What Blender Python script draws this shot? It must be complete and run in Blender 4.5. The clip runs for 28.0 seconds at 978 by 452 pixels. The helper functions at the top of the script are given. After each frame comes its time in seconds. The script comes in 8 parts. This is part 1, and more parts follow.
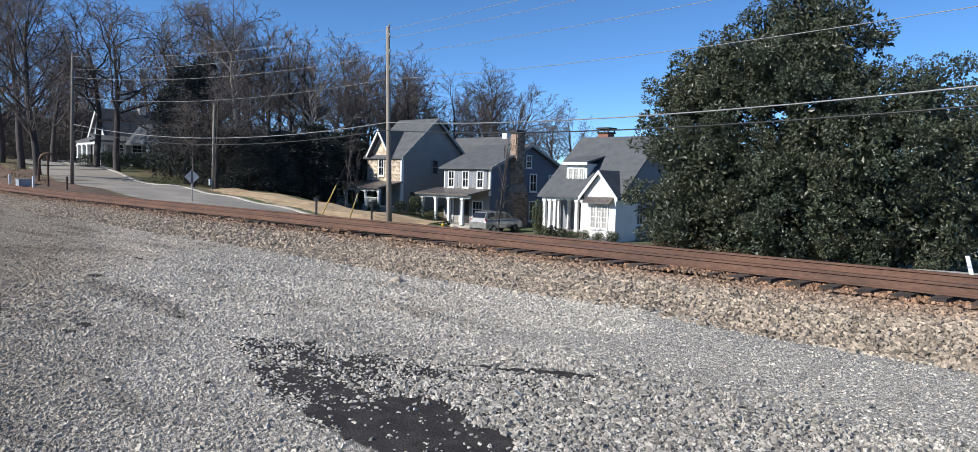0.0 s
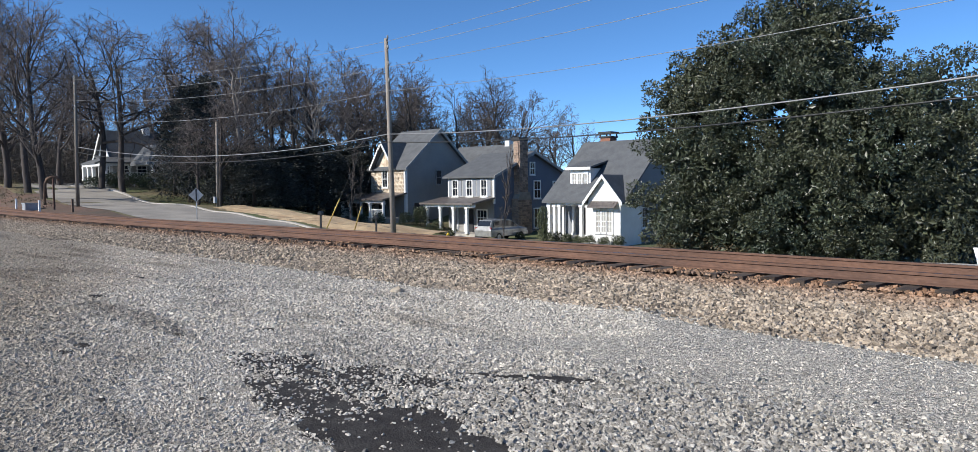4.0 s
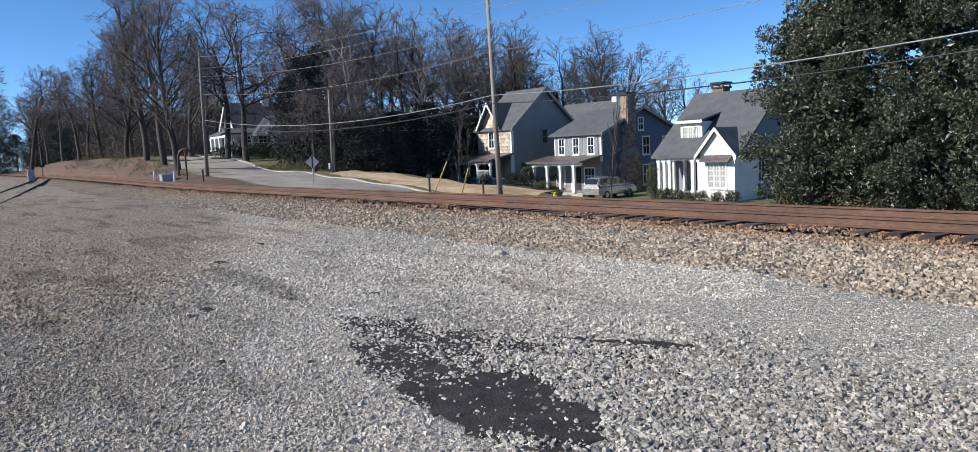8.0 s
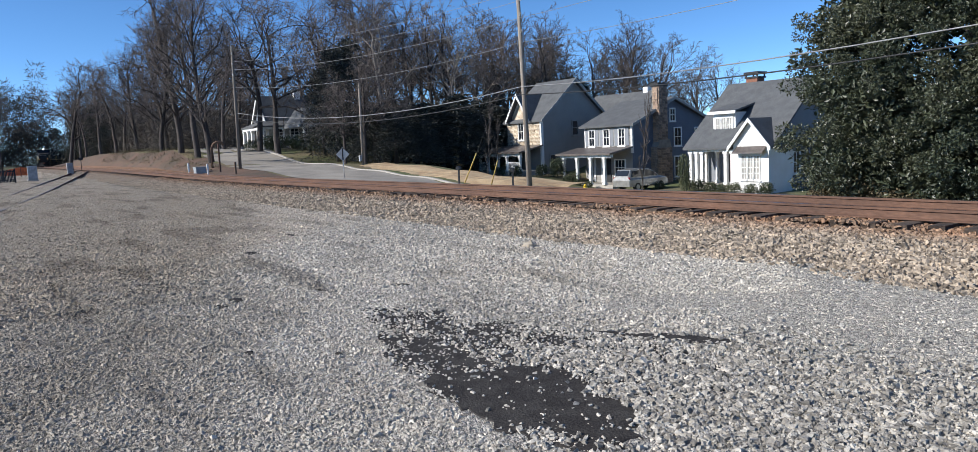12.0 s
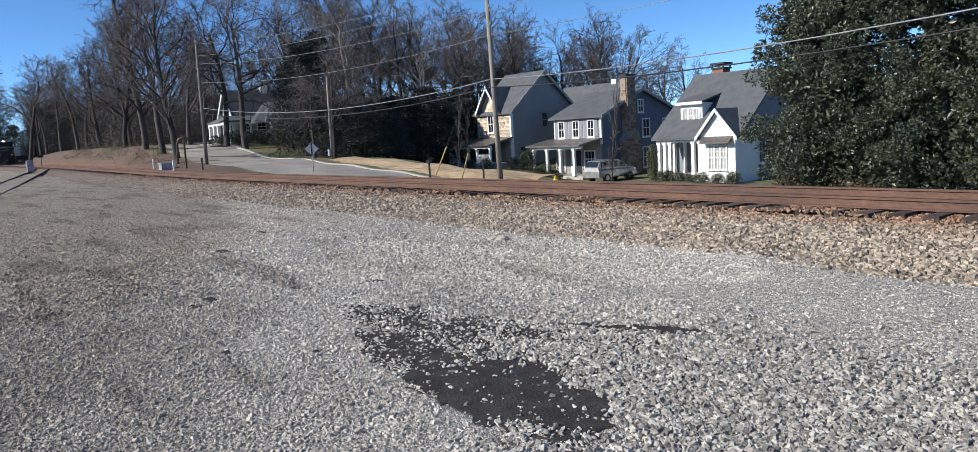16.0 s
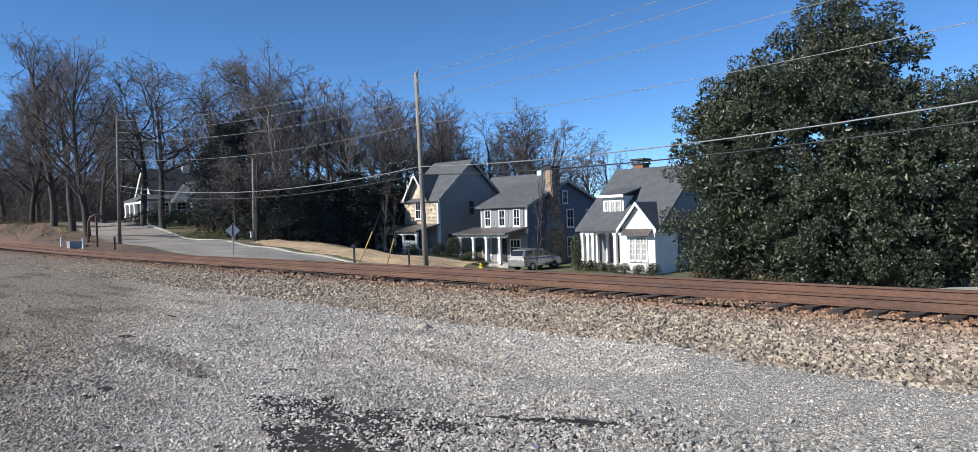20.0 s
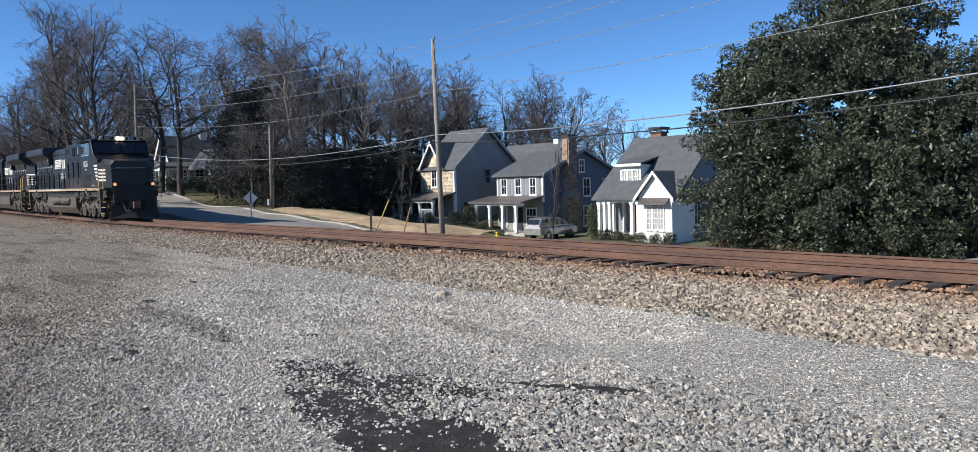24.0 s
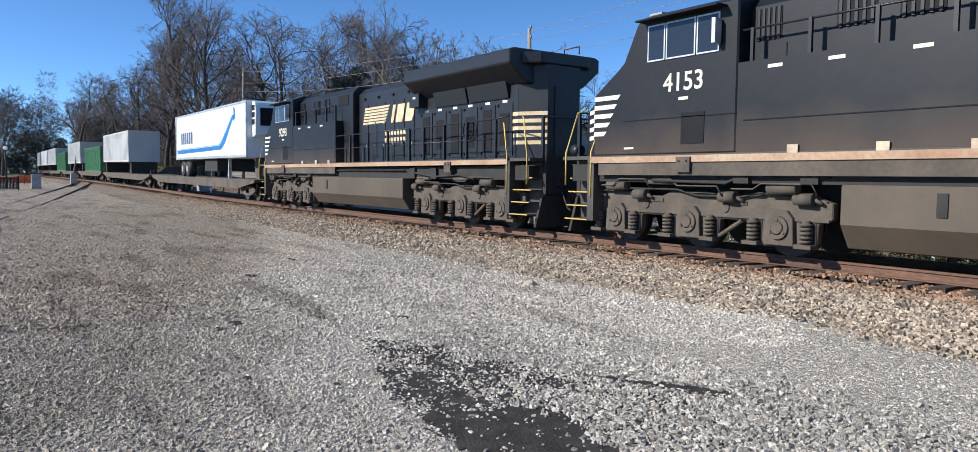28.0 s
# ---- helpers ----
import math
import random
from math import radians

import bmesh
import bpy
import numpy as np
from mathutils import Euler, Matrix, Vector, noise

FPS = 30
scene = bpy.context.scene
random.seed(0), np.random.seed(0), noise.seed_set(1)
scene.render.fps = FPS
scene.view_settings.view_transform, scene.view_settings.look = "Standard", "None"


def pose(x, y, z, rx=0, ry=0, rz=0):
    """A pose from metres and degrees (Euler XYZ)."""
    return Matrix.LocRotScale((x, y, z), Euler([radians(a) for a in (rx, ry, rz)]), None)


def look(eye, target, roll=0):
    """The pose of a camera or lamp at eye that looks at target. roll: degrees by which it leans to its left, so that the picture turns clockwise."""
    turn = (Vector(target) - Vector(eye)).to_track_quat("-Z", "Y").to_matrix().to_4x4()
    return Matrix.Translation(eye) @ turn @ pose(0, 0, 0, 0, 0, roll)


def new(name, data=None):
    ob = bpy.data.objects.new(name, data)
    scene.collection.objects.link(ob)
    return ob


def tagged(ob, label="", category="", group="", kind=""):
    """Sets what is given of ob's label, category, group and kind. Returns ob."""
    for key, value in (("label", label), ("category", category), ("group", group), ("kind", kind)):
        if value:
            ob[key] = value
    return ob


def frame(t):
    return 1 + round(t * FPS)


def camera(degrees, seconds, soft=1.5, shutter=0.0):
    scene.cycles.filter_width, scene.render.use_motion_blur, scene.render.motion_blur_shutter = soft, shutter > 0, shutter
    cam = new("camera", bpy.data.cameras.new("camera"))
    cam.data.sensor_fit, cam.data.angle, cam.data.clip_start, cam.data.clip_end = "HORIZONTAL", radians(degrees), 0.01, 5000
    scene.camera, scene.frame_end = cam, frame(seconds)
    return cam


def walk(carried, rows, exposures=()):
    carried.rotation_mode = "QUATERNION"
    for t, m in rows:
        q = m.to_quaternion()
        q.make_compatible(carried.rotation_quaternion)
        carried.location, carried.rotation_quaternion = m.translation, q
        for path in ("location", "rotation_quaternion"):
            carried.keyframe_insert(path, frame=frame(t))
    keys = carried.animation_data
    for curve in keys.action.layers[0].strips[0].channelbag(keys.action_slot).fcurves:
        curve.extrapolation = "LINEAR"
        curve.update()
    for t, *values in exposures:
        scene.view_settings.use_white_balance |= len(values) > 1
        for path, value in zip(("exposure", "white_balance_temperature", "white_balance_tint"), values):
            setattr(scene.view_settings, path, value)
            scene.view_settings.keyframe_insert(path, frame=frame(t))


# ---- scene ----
cam = camera(67.49, 28.0, soft=0.8)
CAMERA_ROWS = [
    (0.0, -0.044, -0.214, 1.332, 86.35, -1.42, 43.76),
    (0.5, -0.054, -0.200, 1.325, 86.51, -0.97, 44.60),
    (1.0, -0.037, -0.195, 1.322, 87.83, 0.48, 43.78),
    (1.5, -0.042, -0.163, 1.328, 88.20, 1.35, 42.11),
    (2.0, -0.026, -0.143, 1.309, 88.63, 0.29, 40.06),
    (2.5, -0.051, -0.178, 1.304, 84.38, -0.23, 43.39),
    (4.5, 0.040, -0.057, 1.313, 87.72, 1.22, 44.81),
    (5.0, 0.079, -0.010, 1.333, 85.14, 1.31, 48.55),
    (5.5, 0.088, 0.026, 1.344, 83.21, 1.23, 51.87),
    (6.0, 0.078, -0.006, 1.346, 84.54, 1.25, 52.54),
    (6.5, 0.065, 0.001, 1.356, 84.75, 1.29, 52.82),
    (7.0, 0.084, 0.014, 1.348, 85.17, 1.07, 51.59),
    (7.5, 0.057, 0.002, 1.349, 85.24, 1.29, 51.53),
    (8.0, 0.066, 0.009, 1.355, 84.02, 2.53, 52.54),
    (8.5, 0.088, 0.016, 1.343, 83.89, 1.33, 50.39),
    (9.0, 0.086, -0.002, 1.334, 83.58, 0.59, 51.61),
    (9.5, 0.049, -0.036, 1.350, 82.74, 1.38, 53.23),
    (10.0, -0.003, -0.008, 1.332, 82.94, 1.84, 53.19),
    (10.5, -0.016, 0.021, 1.332, 81.11, 1.32, 53.99),
    (11.0, -0.008, 0.063, 1.326, 81.58, 2.02, 55.90),
    (11.5, -0.012, 0.088, 1.334, 82.02, 3.10, 56.49),
    (12.0, -0.031, 0.077, 1.329, 83.52, 2.69, 54.84),
    (12.5, -0.016, 0.034, 1.327, 83.24, 3.69, 55.67),
    (14.5, -0.020, 0.047, 1.357, 82.44, 2.89, 53.03),
    (15.0, -0.002, 0.020, 1.363, 83.05, 2.71, 52.33),
    (15.5, 0.008, 0.012, 1.373, 82.71, 2.83, 52.98),
    (16.0, 0.013, 0.015, 1.370, 82.79, 3.28, 52.48),
    (16.5, 0.017, 0.016, 1.364, 82.83, 1.72, 50.70),
    (17.0, -0.000, 0.035, 1.390, 88.24, -1.01, 48.71),
    (17.5, -0.009, 0.037, 1.385, 93.92, -0.03, 48.30),
    (18.0, -0.021, 0.044, 1.386, 94.37, 0.58, 47.48),
    (18.5, -0.028, 0.043, 1.373, 92.67, 1.51, 46.98),
    (19.0, -0.007, 0.036, 1.358, 90.64, 1.27, 46.57),
    (19.5, 0.016, 0.051, 1.376, 90.66, 0.85, 47.20),
    (20.0, 0.019, 0.079, 1.380, 89.33, 1.69, 46.83),
    (20.5, 0.012, 0.063, 1.370, 88.38, 2.14, 46.91),
    (21.0, 0.007, 0.060, 1.376, 87.63, 2.51, 47.65),
    (21.5, 0.005, 0.061, 1.370, 87.25, 2.26, 46.71),
    (23.5, -0.027, 0.053, 1.364, 86.47, 1.83, 47.72),
    (24.0, -0.027, 0.055, 1.368, 86.91, 1.46, 48.05),
    (24.5, -0.032, 0.044, 1.369, 87.11, 1.21, 48.20),
    (25.0, -0.037, 0.031, 1.363, 87.04, 0.50, 48.50),
    (25.5, -0.032, 0.025, 1.358, 86.37, 0.12, 49.14),
    (26.0, -0.039, 0.024, 1.358, 86.23, -0.62, 49.35),
    (26.5, -0.047, -0.004, 1.362, 86.20, -0.69, 49.90),
    (26.8, -0.031, -0.004, 1.361, 85.75, -1.82, 50.99),
    (27.0, -0.048, -0.019, 1.361, 85.70, -1.80, 53.41),
    (27.2, -0.036, -0.014, 1.374, 85.57, -1.34, 55.29),
    (27.5, -0.034, 0.001, 1.364, 85.44, -0.77, 56.50),
    (27.6, -0.029, 0.050, 1.364, 85.60, -0.46, 56.41),
    (28.0, -0.040, 0.010, 1.370, 86.17, -0.58, 55.05),
]
walk(cam, [(t, pose(*row)) for t, *row in CAMERA_ROWS], ((0, 0.3), (25.8, 0.3), (26.8, 0.42), (28, 0.44)))

# ---- light ----
world = bpy.data.worlds.new("World")
scene.world = world
world.use_nodes = True
SUN_AZ, SUN_EL = 200.0, 31.0      # degrees: from the +y axis clockwise, and above the horizon
_n = world.node_tree.nodes
_sky = _n.new("ShaderNodeTexSky")
_sky.sky_type = "NISHITA"
_sky.sun_disc = False
_sky.sun_elevation = radians(SUN_EL)
_sky.sun_rotation = radians(SUN_AZ)
_sky.altitude = 3200
_sky.air_density, _sky.dust_density, _sky.ozone_density = 0.72, 0.0, 5.0
_bg = _n["Background"]
_bg.inputs["Strength"].default_value = 0.15
_hs = _n.new("ShaderNodeHueSaturation")
_hs.inputs["Hue"].default_value, _hs.inputs["Saturation"].default_value = 0.4965, 1.08
world.node_tree.links.new(_sky.outputs["Color"], _hs.inputs["Color"])
world.node_tree.links.new(_hs.outputs["Color"], _bg.inputs["Color"])
sun = new("sun", bpy.data.lights.new("sun", "SUN"))
sun.data.energy, sun.data.angle, sun.data.color = 4.95, radians(0.5), (1.0, 0.965, 0.905)
_to_sun = Vector((math.sin(radians(SUN_AZ)) * math.cos(radians(SUN_EL)), math.cos(radians(SUN_AZ)) * math.cos(radians(SUN_EL)), math.sin(radians(SUN_EL))))
sun.matrix_world = look(_to_sun * 300, (0, 0, 0))


# ---- materials ----
def material(name, color, rough=0.8, metal=0.0, second=None, scale=3.0, mix=0.5, fine=40.0, fine_amount=0.25, bump=0.2, per_object=0.0, island=0.0, coat=0.0, specular=0.5, detail=6.0, stretch=(1, 1, 1), sharp=0.5, emit=0.0, dust=None, tint=None):
    """Two colours mixed by a coarse noise, brightened and darkened by a fine one, with relief."""
    m = bpy.data.materials.new(name)
    m.use_nodes = True
    nt = m.node_tree
    nodes, link = nt.nodes, nt.links.new
    b = nodes["Principled BSDF"]
    b.inputs["Roughness"].default_value, b.inputs["Metallic"].default_value = rough, metal
    b.inputs["Coat Weight"].default_value = coat
    b.inputs["Specular IOR Level"].default_value = specular
    tc, mp = nodes.new("ShaderNodeTexCoord"), nodes.new("ShaderNodeMapping")
    mp.inputs["Scale"].default_value = stretch
    link(tc.outputs["Object"], mp.inputs["Vector"])
    n1, n2 = nodes.new("ShaderNodeTexNoise"), nodes.new("ShaderNodeTexNoise")
    for n, s, d in ((n1, scale, detail), (n2, fine, 3.0)):
        n.inputs["Scale"].default_value, n.inputs["Detail"].default_value = s, d
        link(mp.outputs["Vector"], n.inputs["Vector"])
    ramp = nodes.new("ShaderNodeMapRange")
    w = 0.5 - 0.45 * sharp
    ramp.inputs["From Min"].default_value, ramp.inputs["From Max"].default_value = (1 - mix) - w * 0.5, (1 - mix) + w * 0.5
    link(n1.outputs["Fac"], ramp.inputs["Value"])
    mx = nodes.new("ShaderNodeMix")
    mx.data_type = "RGBA"
    mx.inputs["A"].default_value = (*color, 1)
    mx.inputs["B"].default_value = (*(second or [c * 0.7 for c in color]), 1)
    link(ramp.outputs["Result"], mx.inputs["Factor"])
    val = nodes.new("ShaderNodeMapRange")
    val.inputs["From Min"].default_value, val.inputs["From Max"].default_value = 0.25, 0.75
    val.inputs["To Min"].default_value, val.inputs["To Max"].default_value = 1 - fine_amount, 1 + fine_amount
    link(n2.outputs["Fac"], val.inputs["Value"])
    last = val.outputs["Result"]
    for amount, source in ((per_object, "ShaderNodeObjectInfo"), (island, "ShaderNodeNewGeometry")):
        if amount:
            src = nodes.new(source)
            r = nodes.new("ShaderNodeMapRange")
            r.inputs["To Min"].default_value, r.inputs["To Max"].default_value = 1 - amount, 1 + amount
            link(src.outputs["Random" if source == "ShaderNodeObjectInfo" else "Random Per Island"], r.inputs["Value"])
            mu = nodes.new("ShaderNodeMath")
            mu.operation = "MULTIPLY"
            link(last, mu.inputs[0]), link(r.outputs["Result"], mu.inputs[1])
            last = mu.outputs["Value"]
    hs = nodes.new("ShaderNodeHueSaturation")
    link(mx.outputs["Result"], hs.inputs["Color"])
    link(last, hs.inputs["Value"])
    out = hs.outputs["Color"]
    if dust:
        # road dust thrown up on the lower part of a body, ragged above
        grime, z0, z1, amount = dust
        sp, dn, ad, dr, dm = (nodes.new("ShaderNode" + k) for k in ("SeparateXYZ", "TexNoise", "Math", "MapRange", "Mix"))
        dn.inputs["Scale"].default_value, dn.inputs["Detail"].default_value = 1.1, 5.0
        tc2 = nodes.new("ShaderNodeTexCoord")
        link(tc2.outputs["Object"], sp.inputs["Vector"]), link(tc2.outputs["Object"], dn.inputs["Vector"])
        ad.operation = "ADD"
        link(sp.outputs["Z"], ad.inputs[0]), link(dn.outputs["Fac"], ad.inputs[1])
        dr.inputs["From Min"].default_value, dr.inputs["From Max"].default_value = z0 + 0.5, z1 + 0.5
        dr.inputs["To Min"].default_value, dr.inputs["To Max"].default_value = amount, 0.0
        link(ad.outputs["Value"], dr.inputs["Value"])
        dm.data_type = "RGBA"
        dm.inputs["B"].default_value = (*grime, 1)
        link(dr.outputs["Result"], dm.inputs["Factor"]), link(out, dm.inputs["A"])
        out = dm.outputs["Result"]
    link(tint(nodes, link, out) if tint else out, b.inputs["Base Color"])
    if bump:
        bp = nodes.new("ShaderNodeBump")
        bp.inputs["Strength"].default_value = bump
        bp.inputs["Distance"].default_value = 0.02
        link(n2.outputs["Fac"], bp.inputs["Height"])
        link(bp.outputs["Normal"], b.inputs["Normal"])
    if emit:
        b.inputs["Emission Color"].default_value = (*color, 1)
        b.inputs["Emission Strength"].default_value = emit
    return m


def lot_tint(nodes, link, colour):
    """Broad patches of the lot: pale chalky dust, brown dirt, a trodden grey stretch and long wheel ruts."""
    tc = nodes.new("ShaderNodeTexCoord")
    wide, rut, turn = nodes.new("ShaderNodeTexNoise"), nodes.new("ShaderNodeTexNoise"), nodes.new("ShaderNodeMapping")
    wide.inputs["Scale"].default_value, wide.inputs["Detail"].default_value = 0.7, 6.0
    rut.inputs["Scale"].default_value, rut.inputs["Detail"].default_value = 1.0, 4.0
    turn.inputs["Rotation"].default_value, turn.inputs["Scale"].default_value = (0, 0, radians(-38)), (0.28, 1.5, 1)
    link(tc.outputs["Object"], wide.inputs["Vector"]), link(tc.outputs["Object"], turn.inputs["Vector"]), link(turn.outputs["Vector"], rut.inputs["Vector"])

    def band(direction, amount, lo, hi, top=1.0, source=None):
        dot, add, rng = nodes.new("ShaderNodeVectorMath"), nodes.new("ShaderNodeMath"), nodes.new("ShaderNodeMapRange")
        dot.operation, add.operation = "DOT_PRODUCT", "MULTIPLY_ADD"
        dot.inputs[1].default_value = direction
        link(tc.outputs["Object"], dot.inputs[0])
        add.inputs[1].default_value = amount
        link((source or wide).outputs["Fac"], add.inputs[0]), link(dot.outputs["Value"], add.inputs[2])
        rng.inputs["From Min"].default_value, rng.inputs["From Max"].default_value, rng.inputs["To Max"].default_value = lo + amount / 2, hi + amount / 2, top
        link(add.outputs["Value"], rng.inputs["Value"])
        return rng.outputs["Result"]

    def both(a, b):
        m = nodes.new("ShaderNodeMath")
        m.operation = "MULTIPLY"
        link(a, m.inputs[0]), link(b, m.inputs[1])
        return m.outputs["Value"]

    tint = None
    for mask, shade in ((both(band((0.12, 1, 0), 2.4, 3.9, 4.9), band((1, 0, 0), 3.0, -8.0, -5.0)), (1.08, 1.08, 1.07)), (band((-1, -0.9, 0), 5.0, 7.0, 10.5, 0.6), (1.2, 1.12, 1.03)),
                        (band((-0.33, -0.94, 0), 2.2, -0.2, 1.5), (0.68, 0.655, 0.62)), (both(band((0, 0, 0), 1.0, 0.03, 0.13, 1.0, rut), band((-1, -0.3, 0), 2.0, 3.0, 5.0)), (0.66, 0.65, 0.64))):
        mx = nodes.new("ShaderNodeMix")
        mx.data_type, mx.blend_type = "RGBA", "MULTIPLY"
        mx.inputs["B"].default_value = (*shade, 1)
        link(mask, mx.inputs["Factor"])
        link(tint or colour, mx.inputs["A"])
        tint = mx.outputs["Result"]
    return tint


def rust_tint(nodes, link, colour):
    """Ballast browned by rust and brake dust towards the rails."""
    tc, sep, no, add, rng, mx = (nodes.new("ShaderNode" + k) for k in ("TexCoord", "SeparateXYZ", "TexNoise", "Math", "MapRange", "Mix"))
    no.inputs["Scale"].default_value = 1.3
    link(tc.outputs["Object"], sep.inputs["Vector"]), link(tc.outputs["Object"], no.inputs["Vector"])
    add.operation = "MULTIPLY_ADD"
    add.inputs[1].default_value = 1.6
    link(no.outputs["Fac"], add.inputs[0]), link(sep.outputs["Y"], add.inputs[2])
    rng.inputs["From Min"].default_value, rng.inputs["From Max"].default_value, rng.inputs["To Max"].default_value = 10.9, 12.6, 0.85
    link(add.outputs["Value"], rng.inputs["Value"])
    mx.data_type, mx.blend_type = "RGBA", "MULTIPLY"
    mx.inputs["B"].default_value = (0.72, 0.46, 0.33, 1)
    link(rng.outputs["Result"], mx.inputs["Factor"]), link(colour, mx.inputs["A"])
    return mx.outputs["Result"]


def gravel_material(name, light, dark, soil, cell, soil_scale, soil_mix, depth, tint):
    """Small stones as Voronoi cells of their own tone, over patches of soil and dust, with relief."""
    m = bpy.data.materials.new(name)
    m.use_nodes = True
    nodes, link = m.node_tree.nodes, m.node_tree.links.new
    b = nodes["Principled BSDF"]
    b.inputs["Roughness"].default_value = 0.95
    tc = nodes.new("ShaderNodeTexCoord")
    vo, v2, n1, n2 = nodes.new("ShaderNodeTexVoronoi"), nodes.new("ShaderNodeTexVoronoi"), nodes.new("ShaderNodeTexNoise"), nodes.new("ShaderNodeTexNoise")
    vo.inputs["Scale"].default_value, v2.inputs["Scale"].default_value = 1 / cell, 2.3 / cell
    n1.inputs["Scale"].default_value, n1.inputs["Detail"].default_value = soil_scale, 7.0
    n2.inputs["Scale"].default_value, n2.inputs["Detail"].default_value = 0.13, 4.0
    for n in (vo, v2, n1, n2):
        link(tc.outputs["Object"], n.inputs["Vector"])
    sep = nodes.new("ShaderNodeSeparateColor")
    link(vo.outputs["Color"], sep.inputs["Color"])
    tone = nodes.new("ShaderNodeMix")
    tone.data_type = "RGBA"
    tone.inputs["A"].default_value, tone.inputs["B"].default_value = (*dark, 1), (*light, 1)
    link(sep.outputs["Red"], tone.inputs["Factor"])
    rng = nodes.new("ShaderNodeMapRange")
    rng.inputs["From Min"].default_value, rng.inputs["From Max"].default_value = soil_mix, soil_mix + 0.22
    link(n1.outputs["Fac"], rng.inputs["Value"])
    rng2 = nodes.new("ShaderNodeMapRange")
    rng2.inputs["From Min"].default_value, rng2.inputs["From Max"].default_value = 0.42, 0.62
    rng2.inputs["To Min"].default_value = 0.25
    link(n2.outputs["Fac"], rng2.inputs["Value"])
    mul = nodes.new("ShaderNodeMath")
    mul.operation = "MULTIPLY"
    link(rng.outputs["Result"], mul.inputs[0]), link(rng2.outputs["Result"], mul.inputs[1])
    mx = nodes.new("ShaderNodeMix")
    mx.data_type = "RGBA"
    link(mul.outputs["Value"], mx.inputs["Factor"])
    link(tone.outputs["Result"], mx.inputs["A"])
    mx.inputs["B"].default_value = (*soil, 1)
    link(tint(nodes, link, mx.outputs["Result"]), b.inputs["Base Color"])
    add = nodes.new("ShaderNodeMath")
    add.operation = "ADD"
    link(vo.outputs["Distance"], add.inputs[0]), link(v2.outputs["Distance"], add.inputs[1])
    bp = nodes.new("ShaderNodeBump")
    bp.invert = True
    bp.inputs["Strength"].default_value, bp.inputs["Distance"].default_value = 1.0, depth
    link(add.outputs["Value"], bp.inputs["Height"])
    link(bp.outputs["Normal"], b.inputs["Normal"])
    return m


M_LOT = gravel_material("lot_gravel_bed", (0.80, 0.735, 0.645), (0.22, 0.20, 0.172), (0.49, 0.44, 0.37), 0.022, 0.6, 0.50, 0.03, lot_tint)
M_BALLAST = gravel_material("ballast_bed", (0.40, 0.32, 0.235), (0.12, 0.092, 0.07), (0.22, 0.13, 0.08), 0.045, 1.1, 0.50, 0.03, rust_tint)
M_STONE_DUSTY = material("dusty_lot_stone", (0.54, 0.49, 0.42), 0.95, second=(0.40, 0.36, 0.305), scale=1.5, fine=80, fine_amount=0.25, bump=0.5, island=0.4, specular=0.2, tint=lot_tint)
M_STONE_COARSE = material("coarse_lot_stone", (0.40, 0.37, 0.325), 0.95, second=(0.26, 0.24, 0.21), scale=9, fine=80, fine_amount=0.25, bump=0.5, island=0.5, specular=0.2)
M_STONE_LOT = material("lot_stone", (0.58, 0.53, 0.46), 0.95, specular=0.2, second=(0.41, 0.375, 0.325), scale=9, fine=80, fine_amount=0.25, bump=0.5, island=0.38, tint=lot_tint)
M_STONE = material("ballast_stone", (0.43, 0.35, 0.265), 0.95, specular=0.2, second=(0.27, 0.225, 0.177), scale=5, fine=60, fine_amount=0.25, bump=0.4, island=0.5, tint=rust_tint)
M_ASPHALT = material("black_tar", (0.036, 0.032, 0.030), 0.9, second=(0.056, 0.051, 0.047), scale=7, fine=70, fine_amount=0.5, bump=0.5, specular=0.15)
M_ROAD = material("road", (0.34, 0.31, 0.27), 0.95, specular=0.2, second=(0.25, 0.228, 0.20), scale=0.5, fine=30, fine_amount=0.2, bump=0.2)
M_CONCRETE = material("concrete", (0.46, 0.43, 0.38), 0.9, second=(0.36, 0.33, 0.29), scale=1.0, fine=25, fine_amount=0.15, bump=0.2)
M_BRUSH = material("dry_brush", (0.14, 0.105, 0.06), 0.85, second=(0.085, 0.08, 0.04), scale=1.5, fine=9, fine_amount=0.3, bump=0, island=0.5)
M_THICKET = material("winter_thicket", (0.12, 0.10, 0.085), 0.95, second=(0.075, 0.066, 0.056), scale=0.08, fine=1, fine_amount=0.3, bump=0, island=0.4)
M_STRAW = material("straw", (0.50, 0.37, 0.22), 0.95, second=(0.38, 0.26, 0.15), scale=1.2, fine=30, fine_amount=0.3, bump=0.6)
M_GRASS = material("winter_grass", (0.10, 0.118, 0.04), 0.95, second=(0.155, 0.12, 0.065), scale=0.25, fine=12, fine_amount=0.4, bump=0.8)
M_CLAY = material("red_clay", (0.13, 0.076, 0.052), 0.95, second=(0.085, 0.062, 0.042), scale=0.5, fine=14, fine_amount=0.4, bump=0.8)
M_RUST = material("rail_rust", (0.15, 0.078, 0.05), 0.85, second=(0.10, 0.054, 0.037), scale=2.0, fine=30, fine_amount=0.3, bump=0.2, stretch=(0.3, 1, 1))
